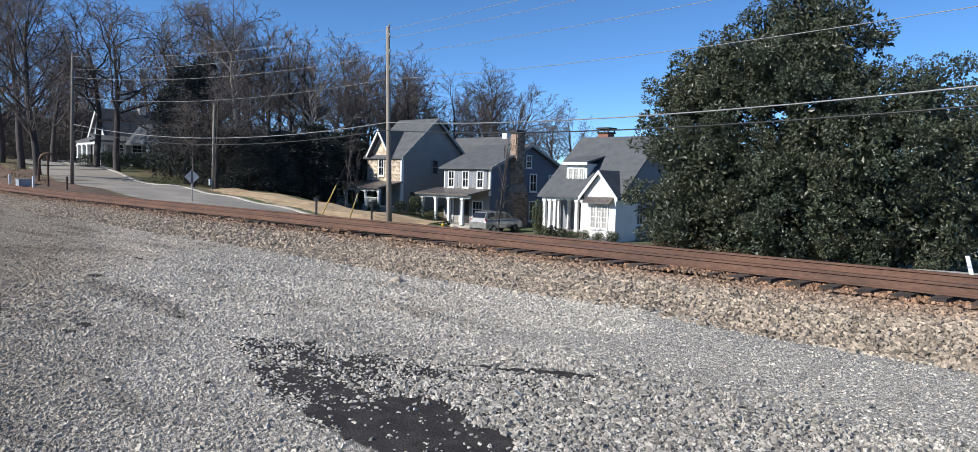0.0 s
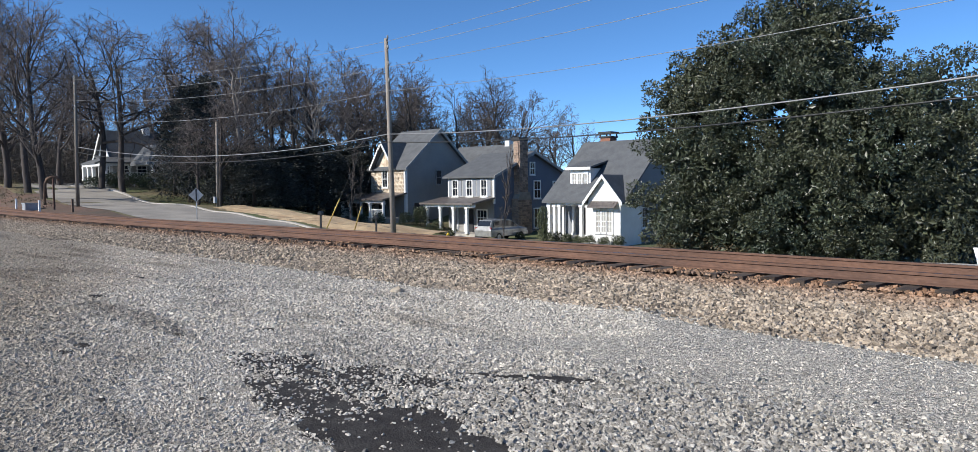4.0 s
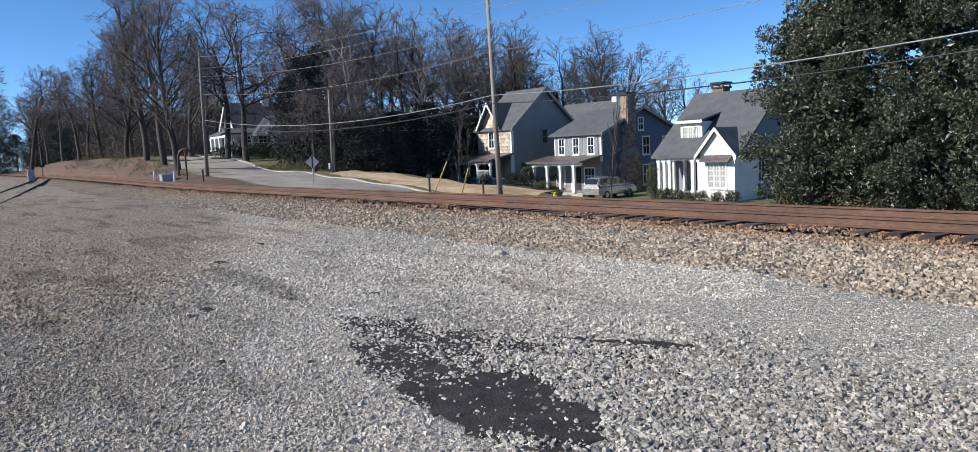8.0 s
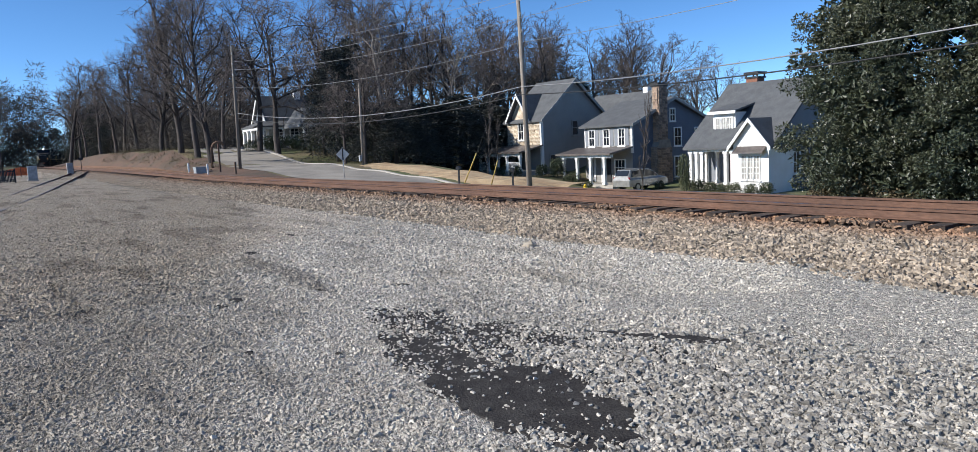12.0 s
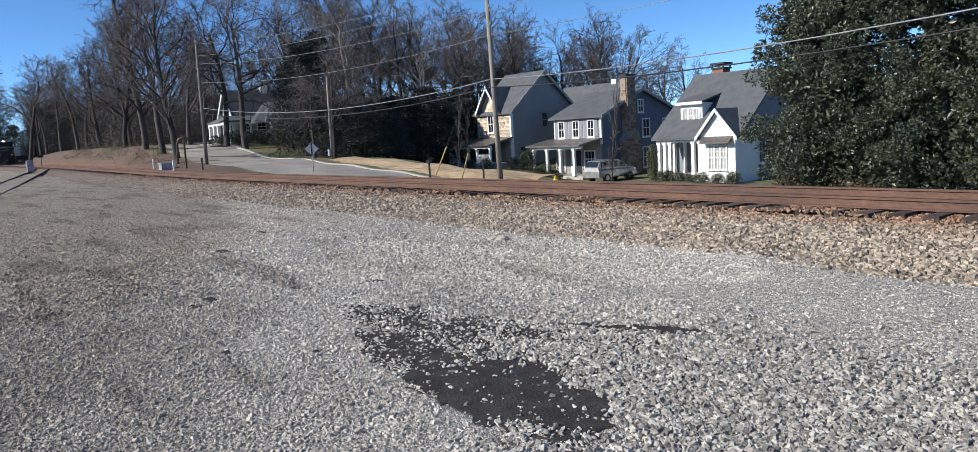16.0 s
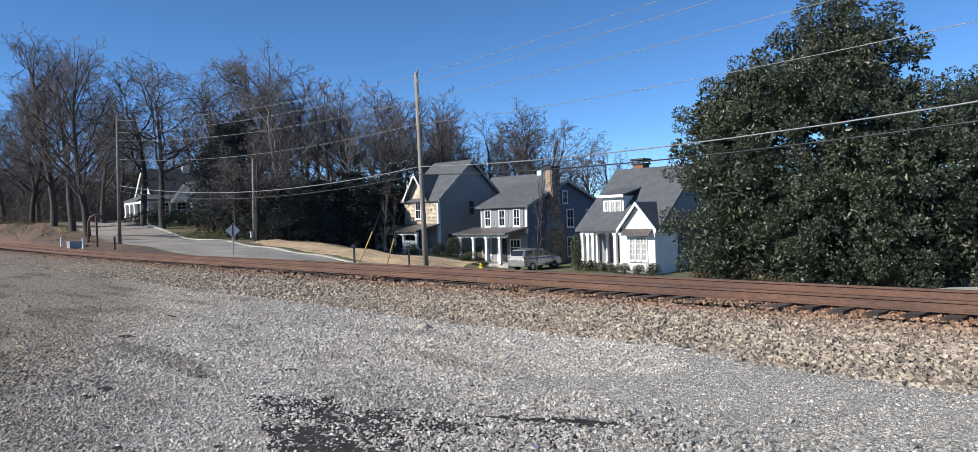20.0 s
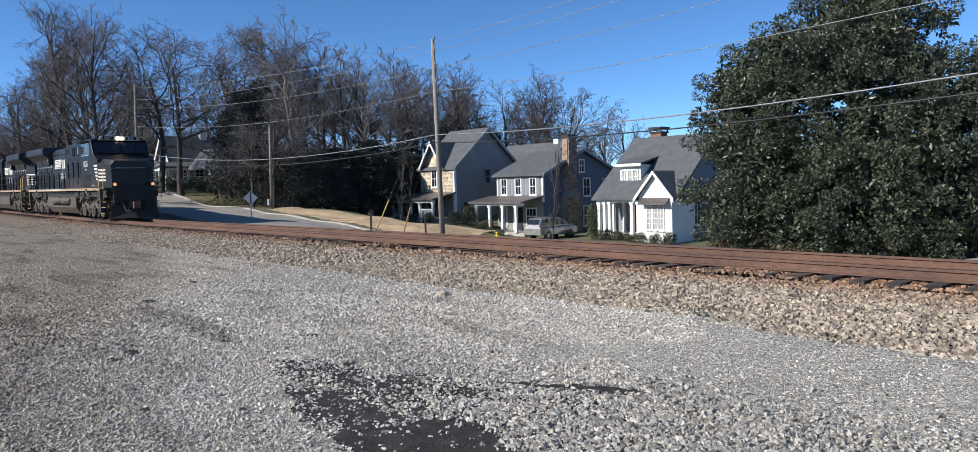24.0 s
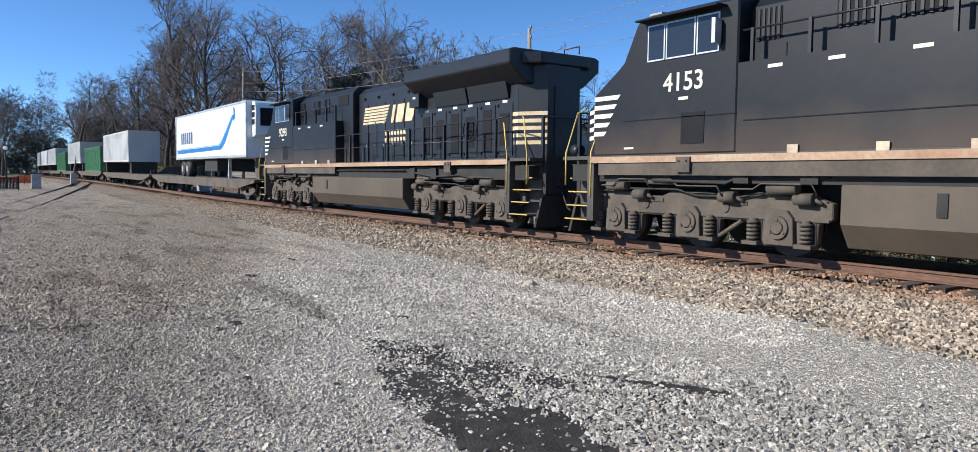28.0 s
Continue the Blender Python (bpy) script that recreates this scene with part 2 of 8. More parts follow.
M_RAILTOP = material("rail_head", (0.16, 0.13, 0.11), 0.35, metal=0.9, second=(0.12, 0.07, 0.05), scale=3.0, fine=30, bump=0.05)
M_TIE = material("tie_wood", (0.055, 0.04, 0.032), 0.9, second=(0.10, 0.07, 0.05), scale=3, fine=20, fine_amount=0.35, bump=0.6, per_object=0.35, stretch=(4, 0.4, 4))
M_POLE = material("weathered_pole", (0.30, 0.26, 0.22), 0.9, second=(0.20, 0.17, 0.14), scale=3, fine=20, fine_amount=0.3, bump=0.4, stretch=(4, 4, 0.3))
M_POLEDARK = material("dark_pole", (0.19, 0.165, 0.14), 0.9, scale=3, fine=20, bump=0.4, stretch=(4, 4, 0.3))
M_WIRE = material("wire", (0.30, 0.30, 0.30), 0.5, metal=0.3, fine_amount=0.1, bump=0)
M_WIREDARK = material("dark_wire", (0.03, 0.03, 0.03), 0.5, fine_amount=0.1, bump=0)
M_BARK = material("bark", (0.085, 0.071, 0.064), 0.95, second=(0.052, 0.044, 0.041), scale=4, fine=22, fine_amount=0.3, bump=0.6, per_object=0.35, stretch=(2, 2, 0.4))
M_TWIG = material("twig", (0.165, 0.138, 0.125), 0.95, second=(0.11, 0.094, 0.088), scale=2, fine=10, fine_amount=0.2, bump=0, per_object=0.3)
M_PALEBARK = material("pale_bark", (0.27, 0.24, 0.21), 0.9, second=(0.15, 0.13, 0.115), scale=2.5, fine=18, fine_amount=0.3, bump=0.4, stretch=(2, 2, 0.5))
M_LEAF = material("evergreen_leaf", (0.040, 0.053, 0.032), 0.42, second=(0.062, 0.068, 0.038), scale=0.35, fine=3, fine_amount=0.25, bump=0, island=0.45, specular=0.5)
M_CEDAR = material("cedar_foliage", (0.054, 0.060, 0.056), 0.95, second=(0.078, 0.078, 0.068), scale=0.8, fine=5, fine_amount=0.3, bump=0, island=0.45, specular=0.15)
M_SHRUB = material("shrub_leaf", (0.045, 0.062, 0.028), 0.7, second=(0.08, 0.085, 0.04), scale=1.5, fine=9, fine_amount=0.3, bump=0, island=0.45)
M_WHITE = material("white_paint", (0.80, 0.80, 0.78), 0.55, second=(0.74, 0.73, 0.70), scale=1, fine=20, fine_amount=0.05, bump=0.05)
M_ROOF = material("slate_shingle", (0.105, 0.11, 0.115), 0.85, second=(0.08, 0.084, 0.09), scale=1.5, fine=18, fine_amount=0.25, bump=0.3)
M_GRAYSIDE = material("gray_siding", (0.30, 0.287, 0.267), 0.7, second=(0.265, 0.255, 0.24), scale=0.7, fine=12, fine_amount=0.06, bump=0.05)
# dark blue-grey siding colour with the shade already in it
M_BLUESHADE = material("shaded_blue_siding", (0.13, 0.155, 0.20), 0.7, second=(0.115, 0.135, 0.18), scale=0.7, fine=12, fine_amount=0.06, bump=0.05)
# slate grey: the shutters' own colour, and white siding toned down for shade
M_SLATESHADE = material("slate_and_shaded_white", (0.22, 0.235, 0.26), 0.7, second=(0.20, 0.215, 0.24), scale=0.7, fine=12, fine_amount=0.06, bump=0.05)
M_CREAMSTONE = material("cream_stone", (0.56, 0.48, 0.37), 0.9, second=(0.36, 0.275, 0.195), scale=2.2, fine=14, fine_amount=0.25, bump=0.5, per_object=0.25, sharp=0.7)
M_CHIMSTONE = material("chimney_stone", (0.34, 0.235, 0.165), 0.9, second=(0.19, 0.145, 0.12), scale=3, fine=14, fine_amount=0.3, bump=0.5, per_object=0.4)
M_MORTAR = material("mortar", (0.30, 0.27, 0.23), 0.95, fine_amount=0.2, bump=0.4)
M_BRICK = material("red_brick", (0.25, 0.115, 0.075), 0.9, second=(0.17, 0.08, 0.055), scale=4, fine=20, bump=0.3, per_object=0.2)
M_METALROOF = material("metal_roof", (0.22, 0.19, 0.175), 0.45, metal=0.5, fine_amount=0.1, bump=0.05)
M_DARK = material("dark_interior", (0.02, 0.021, 0.024), 0.6, fine_amount=0.1, bump=0)
# grey standing for white boards in shade; plain grey parts share it
M_SHADEGREY = material("porch_shade", (0.35, 0.35, 0.34), 0.7, fine_amount=0.08, bump=0.05)


def glass_material():
    m = bpy.data.materials.new("window_glass")
    m.use_nodes = True
    b = m.node_tree.nodes["Principled BSDF"]
    b.inputs["Base Color"].default_value = (0.02, 0.024, 0.03, 1)
    b.inputs["Roughness"].default_value = 0.06
    b.inputs["Specular IOR Level"].default_value = 0.6
    return m


M_GLASS = glass_material()
M_BLIND = material("drawn_blind", (0.40, 0.39, 0.36), 0.25, second=(0.33, 0.32, 0.30), scale=0.6, fine=3, fine_amount=0.1, bump=0, specular=0.6, stretch=(1, 1, 6))


# ---- mesh helpers ----
def box(bm, x0, x1, y0, y1, z0, z1):
    v = [bm.verts.new(p) for p in ((x0, y0, z0), (x1, y0, z0), (x1, y1, z0), (x0, y1, z0), (x0, y0, z1), (x1, y0, z1), (x1, y1, z1), (x0, y1, z1))]
    for f in ((3, 2, 1, 0), (4, 5, 6, 7), (0, 1, 5, 4), (1, 2, 6, 5), (2, 3, 7, 6), (3, 0, 4, 7)):
        bm.faces.new([v[i] for i in f])
    return v


def rod(bm, a, b, r0, r1=None, n=8, caps=True):
    a, b = Vector(a), Vector(b)
    r1 = r0 if r1 is None else r1
    q = (b - a).to_track_quat("Z", "Y")
    lo, hi = [], []
    for i in range(n):
        c = Vector((math.cos(2 * math.pi * i / n), math.sin(2 * math.pi * i / n), 0))
        lo.append(bm.verts.new(a + q @ (c * r0)))
        hi.append(bm.verts.new(b + q @ (c * r1)))
    for i in range(n):
        j = (i + 1) % n
        f = bm.faces.new((lo[i], lo[j], hi[j], hi[i]))
        f.smooth = n > 5
    if caps:
        bm.faces.new(lo[::-1]), bm.faces.new(hi)


def prism(bm, outline, axis, lo, hi):
    """An outline of (a, b) pairs in the plane across the axis, pushed from lo to hi. x: (y, z); y: (x, z); z: (x, y)."""
    def put(a, b, c):
        return {"x": (c, a, b), "y": (a, c, b), "z": (a, b, c)}[axis]
    v0 = [bm.verts.new(put(a, b, lo)) for a, b in outline]
    v1 = [bm.verts.new(put(a, b, hi)) for a, b in outline]
    n = len(outline)
    faces = [bm.faces.new(v0[::-1]), bm.faces.new(v1)]
    for i in range(n):
        j = (i + 1) % n
        faces.append(bm.faces.new((v0[i], v0[j], v1[j], v1[i])))
    bmesh.ops.recalc_face_normals(bm, faces=faces)


def mesh_of(bm, name, mat, bevel=0.0):
    if bevel:
        bmesh.ops.bevel(bm, geom=[e for e in bm.edges if len(e.link_faces) == 2 and e.calc_face_angle(0) > 0.6], offset=bevel, segments=1, affect="EDGES")
    me = bpy.data.meshes.new(name)
    bm.to_mesh(me)
    bm.free()
    me.materials.append(mat)
    return me


def part(name, bm, mat, parent=None, label="", bevel=0.0):
    ob = new(name, mesh_of(bm, name, mat, bevel))
    if parent:
        ob.parent = parent
    return tagged(ob, label)


def thing(name, label, category, group="", at=None, kind=""):
    ob = new(name)
    ob.empty_display_size = 0.1
    if at is not None:
        ob.matrix_world = at
    return tagged(ob, label, category, group, kind)


def shared(name, me, parent, loc=(0, 0, 0), rot=None, scale=None, label=""):
    ob = new(name, me)
    ob.parent = parent
    ob.location = loc
    if rot:
        ob.rotation_euler = rot
    if scale:
        ob.scale = scale
    return tagged(ob, label)


def boxpart(name, dims, mat, parent, label="", bevel=0.0):
    bm = bmesh.new()
    box(bm, *dims)
    return part(name, bm, mat, parent, label, bevel)


def rodpart(name, a, b, r, mat, parent, label="", n=8, r1=None):
    bm = bmesh.new()
    rod(bm, a, b, r, r1, n)
    return part(name, bm, mat, parent, label)


def tube(bm, points, r, n=6):
    """A bent round bar through the points, in one piece."""
    pts = [Vector(p) for p in points]
    prev = None
    for i, p in enumerate(pts):
        d = (pts[min(i + 1, len(pts) - 1)] - pts[max(i - 1, 0)]).normalized()
        side = d.cross(Vector((0, 0, 1)) if abs(d.z) < 0.9 else Vector((0, 1, 0))).normalized()
        if prev and side.dot(last) < 0:
            side = -side
        up = side.cross(d)
        ring = [bm.verts.new(p + (side * math.cos(2 * math.pi * k / n) + up * math.sin(2 * math.pi * k / n)) * r) for k in range(n)]
        if prev:
            for k in range(n):
                f = bm.faces.new((prev[k], prev[(k + 1) % n], ring[(k + 1) % n], ring[k]))
                f.smooth = True
        else:
            bm.faces.new(ring[::-1])
        prev, last = ring, side
    bm.faces.new(prev)


def raw_mesh(name, verts, faces, mat, smooth=False):
    """Joined pieces from arrays: verts (n, 3), faces (m, k)."""
    me = bpy.data.meshes.new(name)
    verts, faces = np.asarray(verts, dtype=np.float32), np.asarray(faces, dtype=np.int32)
    k = faces.shape[1]
    me.vertices.add(len(verts)), me.loops.add(faces.size), me.polygons.add(len(faces))
    me.vertices.foreach_set("co", verts.ravel())
    me.loops.foreach_set("vertex_index", faces.ravel())
    me.polygons.foreach_set("loop_start", np.arange(0, faces.size, k, dtype=np.int32))
    me.polygons.foreach_set("use_smooth", np.full(len(faces), smooth, dtype=bool))
    me.update(calc_edges=True)
    me.materials.append(mat)
    return me


# ---- the plan ----
D = 12.79           # the main track's centre line, rail tops at z = 0
BEND, RADIUS = -181.0, 458.0


def track_y(x):
    u = max(0.0, BEND - x)
    return D + u * u / (2 * RADIUS)


def track_z(x):
    """The line climbs gently to the far end."""
    u = max(0.0, -40.0 - x)
    r = 0.0125 * (u - 12.0 * (1 - math.exp(-u / 12.0)))
    return 0.75 * (1 - math.exp(-r / 0.75))


def siding_y(x):
    """Centre line of the side track, which leaves the main track far off."""
    u = max(0.0, x + 124.0)
    return track_y(x) - 0.155 * (u - 11.0 * (1 - math.exp(-u / 11.0)))


def smooth(a, b, x):
    k = min(max((x - a) / (b - a), 0.0), 1.0)
    return k * k * (3 - 2 * k)


FAR_HEIGHTS = ((-20, 19, -1.3), (-30, 23.6, -1.2), (-13, 33, -2.45), (-24, 38, -2.8), (-25, 28, -1.75), (-31, 46, -3.2), (-44, 45, -3.0), (-54, 42, -1.9), (-35, 20, -0.75), (-43.9, 19.5, -0.45), (-50, 25, -0.3), (-43, 25.6, -0.75),
               (-38, 26.2, -1.3), (-34, 29.4, -1.95), (-56, 26.6, -0.05), (-57, 24, 0.3), (-40, 36, -2.75), (-40, 40, -3.0), (-58, 16.2, 0.0), (-60, 18, 0.35), (-69, 17, 0.8), (-75, 20, 1.2),
               (-80, 25, 1.8), (-78, 32, 1.8), (-84, 19, 2.2), (-110, 26, 2.4), (-130, 32, 2.6), (12, 25, -2.0), (20, 40, -2.4), (-60, 55, -0.5), (-95, 45, 3.0), (-35, 70, -2.6), (-5, 29.5, -1.8), (-7, 58, -2.8))


TURN = radians(1.6)


def turned(x, y):
    """Beyond the line the street and its houses lie a little askew to the track."""
    return x * math.cos(TURN) - y * math.sin(TURN), x * math.sin(TURN) + y * math.cos(TURN)


def ground_z(x, y):
    ty, rise = track_y(x), track_z(x)
    lot = -0.20 - 0.10 * smooth(1.0, 7.9, y) + 0.02 * math.sin(x * 0.7) * math.sin(y * 0.9 + 1) + rise * smooth(-60, ty, y)
    crest = -0.285 + rise
    if y <= ty:
        toe = lot - 0.08
        if y < ty - 5.2:
            return lot
        if y < ty - 4.7:
            return lot + (toe - lot) * smooth(ty - 5.2, ty - 4.7, y)
        return toe + (crest - toe) * smooth(ty - 4.7, ty - 1.6, y)
    if y < ty + 1.7:
        return crest
    sw = sz = 0.0
    for cx, cy, cz in FAR_HEIGHTS:
        w = 1.0 / ((x - cx) ** 2 + (y - cy) ** 2 + 9.0) ** 2
        sw, sz = sw + w, sz + w * cz
    k = smooth(ty + 1.7, ty + 5.0, y)
    return crest + (sz / sw - crest) * k


# ---- ground ----
def axis_steps(spans):
    out = []
    for a, b, step in spans:
        n = max(1, int(round((b - a) / step)))
        out += [a + (b - a) * i / n for i in range(n)]
    return out + [spans[-1][1]]


def build_ground():
    xs = axis_steps(((-2500, -400, 300), (-400, -140, 20), (-140, -60, 2.5), (-60, -14, 1.0), (-14, 4, 0.5), (4, 40, 3), (40, 400, 40), (400, 2500, 350)))
    ys = axis_steps(((-2500, -100, 300), (-100, -6, 10), (-6, 16, 0.3), (16, 60, 1.5), (60, 160, 10), (160, 2600, 240)))
    verts = [(x, y, ground_z(x, y)) for y in ys for x in xs]
    w = len(xs)
    faces = [(j * w + i, j * w + i + 1, (j + 1) * w + i + 1, (j + 1) * w + i) for j in range(len(ys) - 1) for i in range(w - 1)]
    me = raw_mesh("ground", verts, faces, M_LOT, True)
    for m in (M_BALLAST, M_CLAY, M_GRASS):
        me.materials.append(m)
    kinds = []
    for a, b, c, d in faces:
        x, y = (verts[a][0] + verts[c][0]) / 2, (verts[a][1] + verts[c][1]) / 2
        ty = track_y(x)
        edge = 0.35 * math.sin(x * 0.9) + 0.25 * math.sin(x * 2.3 + 1)
        if y < ty - 4.6 + edge * 0.6:
            kinds.append(0 if x > -150 and y > -40 else 3)
        elif y < ty + 2.6:
            kinds.append(1)
        elif y < ty + (6.4 + 1.2 * math.sin(x * 0.4) if x > -60 else 5.4 + 0.8 * math.sin(x * 0.5)) and x < -34:
            kinds.append(2)
        else:
            kinds.append(3)
    me.polygons.foreach_set("material_index", np.array(kinds, dtype=np.int32))
    return tagged(new("ground", me), "gravel lot, stony ballast bank, red clay and winter grass", "ground", kind="structure")


ground = build_ground()


def ribbon(name, mat, centre, half, lift, label, category, kind="structure", thick=0.0):
    """A strip along a centre line of (x, y), laid on the ground."""
    bm = bmesh.new()
    rows = []
    for i, (x, y) in enumerate(centre):
        x1, y1 = centre[min(i + 1, len(centre) - 1)]
        x0, y0 = centre[max(i - 1, 0)]
        d = Vector((x1 - x0, y1 - y0)).normalized()
        nrm = Vector((-d.y, d.x))
        row = []
        for s in (-1, -0.5, 0, 0.5, 1):
            px, py = x + nrm.x * half * s, y + nrm.y * half * s
            row.append(bm.verts.new((px, py, ground_z(px, py) + lift)))
        rows.append(row)
    for r0, r1 in zip(rows, rows[1:]):
        for i in range(4):
            bm.faces.new((r0[i], r0[i + 1], r1[i + 1], r1[i]))
    if thick:
        r = bmesh.ops.extrude_face_region(bm, geom=bm.faces[:])
        for v in [g for g in r["geom"] if isinstance(g, bmesh.types.BMVert)]:
            v.co.z -= thick
    bmesh.ops.recalc_face_normals(bm, faces=bm.faces)
    return tagged(part(name, bm, mat), label, category, kind=kind)


def curve_points(ctrl, n=60):
    """Catmull-Rom points through a few (x, y)."""
    pts = [ctrl[0], *ctrl, ctrl[-1]]
    out = []
    per = max(2, n // (len(ctrl) - 1))
    for i in range(1, len(pts) - 2):
        p0, p1, p2, p3 = (Vector(pts[j]) for j in (i - 1, i, i + 1, i + 2))
        for k in range(per):
            t = k / per
            out.append(tuple(0.5 * ((2 * p1) + (p2 - p0) * t + (2 * p0 - 5 * p1 + 4 * p2 - p3) * t * t + (3 * p1 - p0 - 3 * p2 + p3) * t ** 3)))
    return out + [tuple(ctrl[-1])]


ROAD_LINE = curve_points(((-220, 60), (-150, 41), (-110, 29), (-75, 22.2), (-58, 20.9), (-45, 21.2), (-35, 20.6), (-25, 19.5), (0, 19), (80, 19)), 90)
ribbon("road", M_ROAD, ROAD_LINE, 3.3, 0.03, "worn pale grey asphalt street", "road")

# ---- the main track ----
RAIL = ((-0.075, -0.18), (0.075, -0.18), (0.075, -0.165), (0.012, -0.145), (0.010, -0.05), (0.036, -0.04), (0.036, 0.0), (-0.036, 0.0), (-0.036, -0.04), (-0.010, -0.05), (-0.012, -0.145), (-0.075, -0.165))


def rail(parent, line_y, offset, x0, x1, step, drop=0.0, name="rail"):
    bm = bmesh.new()
    prev = None
    n = int(round((x1 - x0) / step))
    for i in range(n + 1):
        x = x0 + (x1 - x0) * i / n
        slope = (line_y(x + 0.1) - line_y(x - 0.1)) / 0.2
        k = math.sqrt(1 + slope * slope)
        y, zr = line_y(x), track_z(x)
        ring = [bm.verts.new((x - slope / k * (offset + a), y + (offset + a) / k, b - drop + zr)) for a, b in RAIL]
        if prev:
            for j in range(len(ring)):
                f = bm.faces.new((prev[j], prev[(j + 1) % 12], ring[(j + 1) % 12], ring[j]))
                f.material_index = 1 if j == 6 else 0
        prev = ring
    bmesh.ops.recalc_face_normals(bm, faces=bm.faces)
    ob = part(name, bm, M_RUST, parent, "rust-brown steel rail with a worn head")
    ob.data.materials.append(M_RAILTOP)
    return ob


track = thing("railway_track", "single railway line with rusty rails on dark wooden ties", "railway track", kind="structure")
for side in (-0.755, 0.755):
    rail(track, track_y, side, -330, 120, 2.5)


def tie_mesh(seed):
    rnd = random.Random(seed)
    bm = bmesh.new()
    v = box(bm, -0.115, 0.115, -1.3, 1.3, -0.36, -0.185)
    for p in v:
        p.co += Vector((rnd.uniform(-0.012, 0.012), rnd.uniform(-0.04, 0.04), rnd.uniform(-0.012, 0.006)))
    return mesh_of(bm, "tie", M_TIE, 0.012)


TIES = [tie_mesh(i) for i in range(6)]


def lay_ties(parent, line_y, x0, x1, spacing, limit, drop=0.0):
    rnd = random.Random(5)
    x, far = x0, []
    while x > x1:
        y = line_y(x) + rnd.uniform(-0.04, 0.04)
        slope = (line_y(x + 0.2) - line_y(x - 0.2)) / 0.4
        if limit > 0:
            shared("tie", TIES[rnd.randrange(6)], parent, (x, y, track_z(x) - drop + rnd.uniform(-0.008, 0.004)), (0, 0, math.atan(slope) + rnd.uniform(-0.015, 0.015)))
            limit -= 1
        else:
            far.append((x, y, slope))
        x -= spacing
    if far:
        bm = bmesh.new()
        for x, y, slope in far:
            box(bm, x - 0.115, x + 0.115, y - 1.3, y + 1.3, -0.36 - drop + track_z(x), -0.19 - drop + track_z(x))
        tagged(part("distant_ties", bm, M_TIE, parent, "row of dark wooden ties"), kind="stuff")


lay_ties(track, track_y, 12, -300, 0.5, 200)

siding = thing("side_track", "low rusty side track half sunk in dirt", "railway track", kind="structure")
for side in (-0.755, 0.755):
    rail(siding, siding_y, side, -118, 40, 1.0, 0.195)


# ---- houses ----
def wall_box(house, name, dims, mat, label=""):
    return boxpart(name, dims, mat, house, label)


def gable_roof(house, x0, x1, y0, y1, eave, ridge, along, mat=M_ROOF, over=0.4, thick=0.16, name="roof"):
    """A roof with its ridge along x or y."""
    bm = bmesh.new()
    if along == "x":
        m = (y0 + y1) / 2
        s = (ridge - eave) / (m - y0)
        prism(bm, ((y0 - over, eave - over * s), (m, ridge), (y1 + over, eave - over * s), (y1 + over, eave - over * s + thick), (m, ridge + thick * 1.15), (y0 - over, eave - over * s + thick)), "x", x0 - over, x1 + over)
    else:
        m = (x0 + x1) / 2
        s = (ridge - eave) / (m - x0)
        prism(bm, ((x0 - over, eave - over * s), (m, ridge), (x1 + over, eave - over * s), (x1 + over, eave - over * s + thick), (m, ridge + thick * 1.15), (x0 - over, eave - over * s + thick)), "y", y0 - over, y1 + over)
    return part(name, bm, mat, house)


def gable_wall(house, axis, at, thick, a0, a1, base, eave, peak, mat, name="gable_wall"):
    bm = bmesh.new()
    prism(bm, ((a0, base), (a1, base), (a1, eave), ((a0 + a1) / 2, peak), (a0, eave)), axis, at, at + thick)
    return part(name, bm, mat, house)


def window(house, plane, at, a, z, w, h, cols=2, rows=2, out=-1, frame_mat=None, pane_mat=None, mid=True):
    """A sash window set proud of a wall: frame, sill, glass pane and glazing bars. plane: y (front, a is x) or x (side, a is y)."""
    def dims(a0, a1, d0, d1, z0, z1):
        d0, d1 = sorted((at + out * d0, at + out * d1))
        return (a0, a1, d0, d1, z0, z1) if plane == "y" else (d0, d1, a0, a1, z0, z1)
    fm = frame_mat or M_WHITE
    bm = bmesh.new()
    t = 0.11
    box(bm, *dims(a - w / 2 - t, a - w / 2, 0, 0.07, z - t, z + h + t))
    box(bm, *dims(a + w / 2, a + w / 2 + t, 0, 0.07, z - t, z + h + t))
    box(bm, *dims(a - w / 2, a + w / 2, 0, 0.07, z + h, z + h + t))
    box(bm, *dims(a - w / 2, a + w / 2, 0, 0.07, z - t, z))
    win = part("window", bm, fm, house)
    boxpart("pane", dims(a - w / 2, a + w / 2, 0.004, 0.03, z, z + h), pane_mat or M_GLASS, win)
    bm = bmesh.new()
    for i in range(1, cols):
        x = a - w / 2 + w * i / cols
        box(bm, *dims(x - 0.018, x + 0.018, 0.03, 0.05, z, z + h))
    for i in range(1, rows):
        zz = z + h * i / rows
        box(bm, *dims(a - w / 2, a + w / 2, 0.03, 0.052, zz - 0.018, zz + 0.018))
    if mid:
        box(bm, *dims(a - w / 2, a + w / 2, 0.03, 0.06, z + h * 0.5 - 0.03, z + h * 0.5 + 0.03))
    part("muntin_grid", bm, fm, win)
    boxpart("sill", dims(a - w / 2 - t - 0.04, a + w / 2 + t + 0.04, 0, 0.12, z - t - 0.06, z - t), fm, win)
    return win


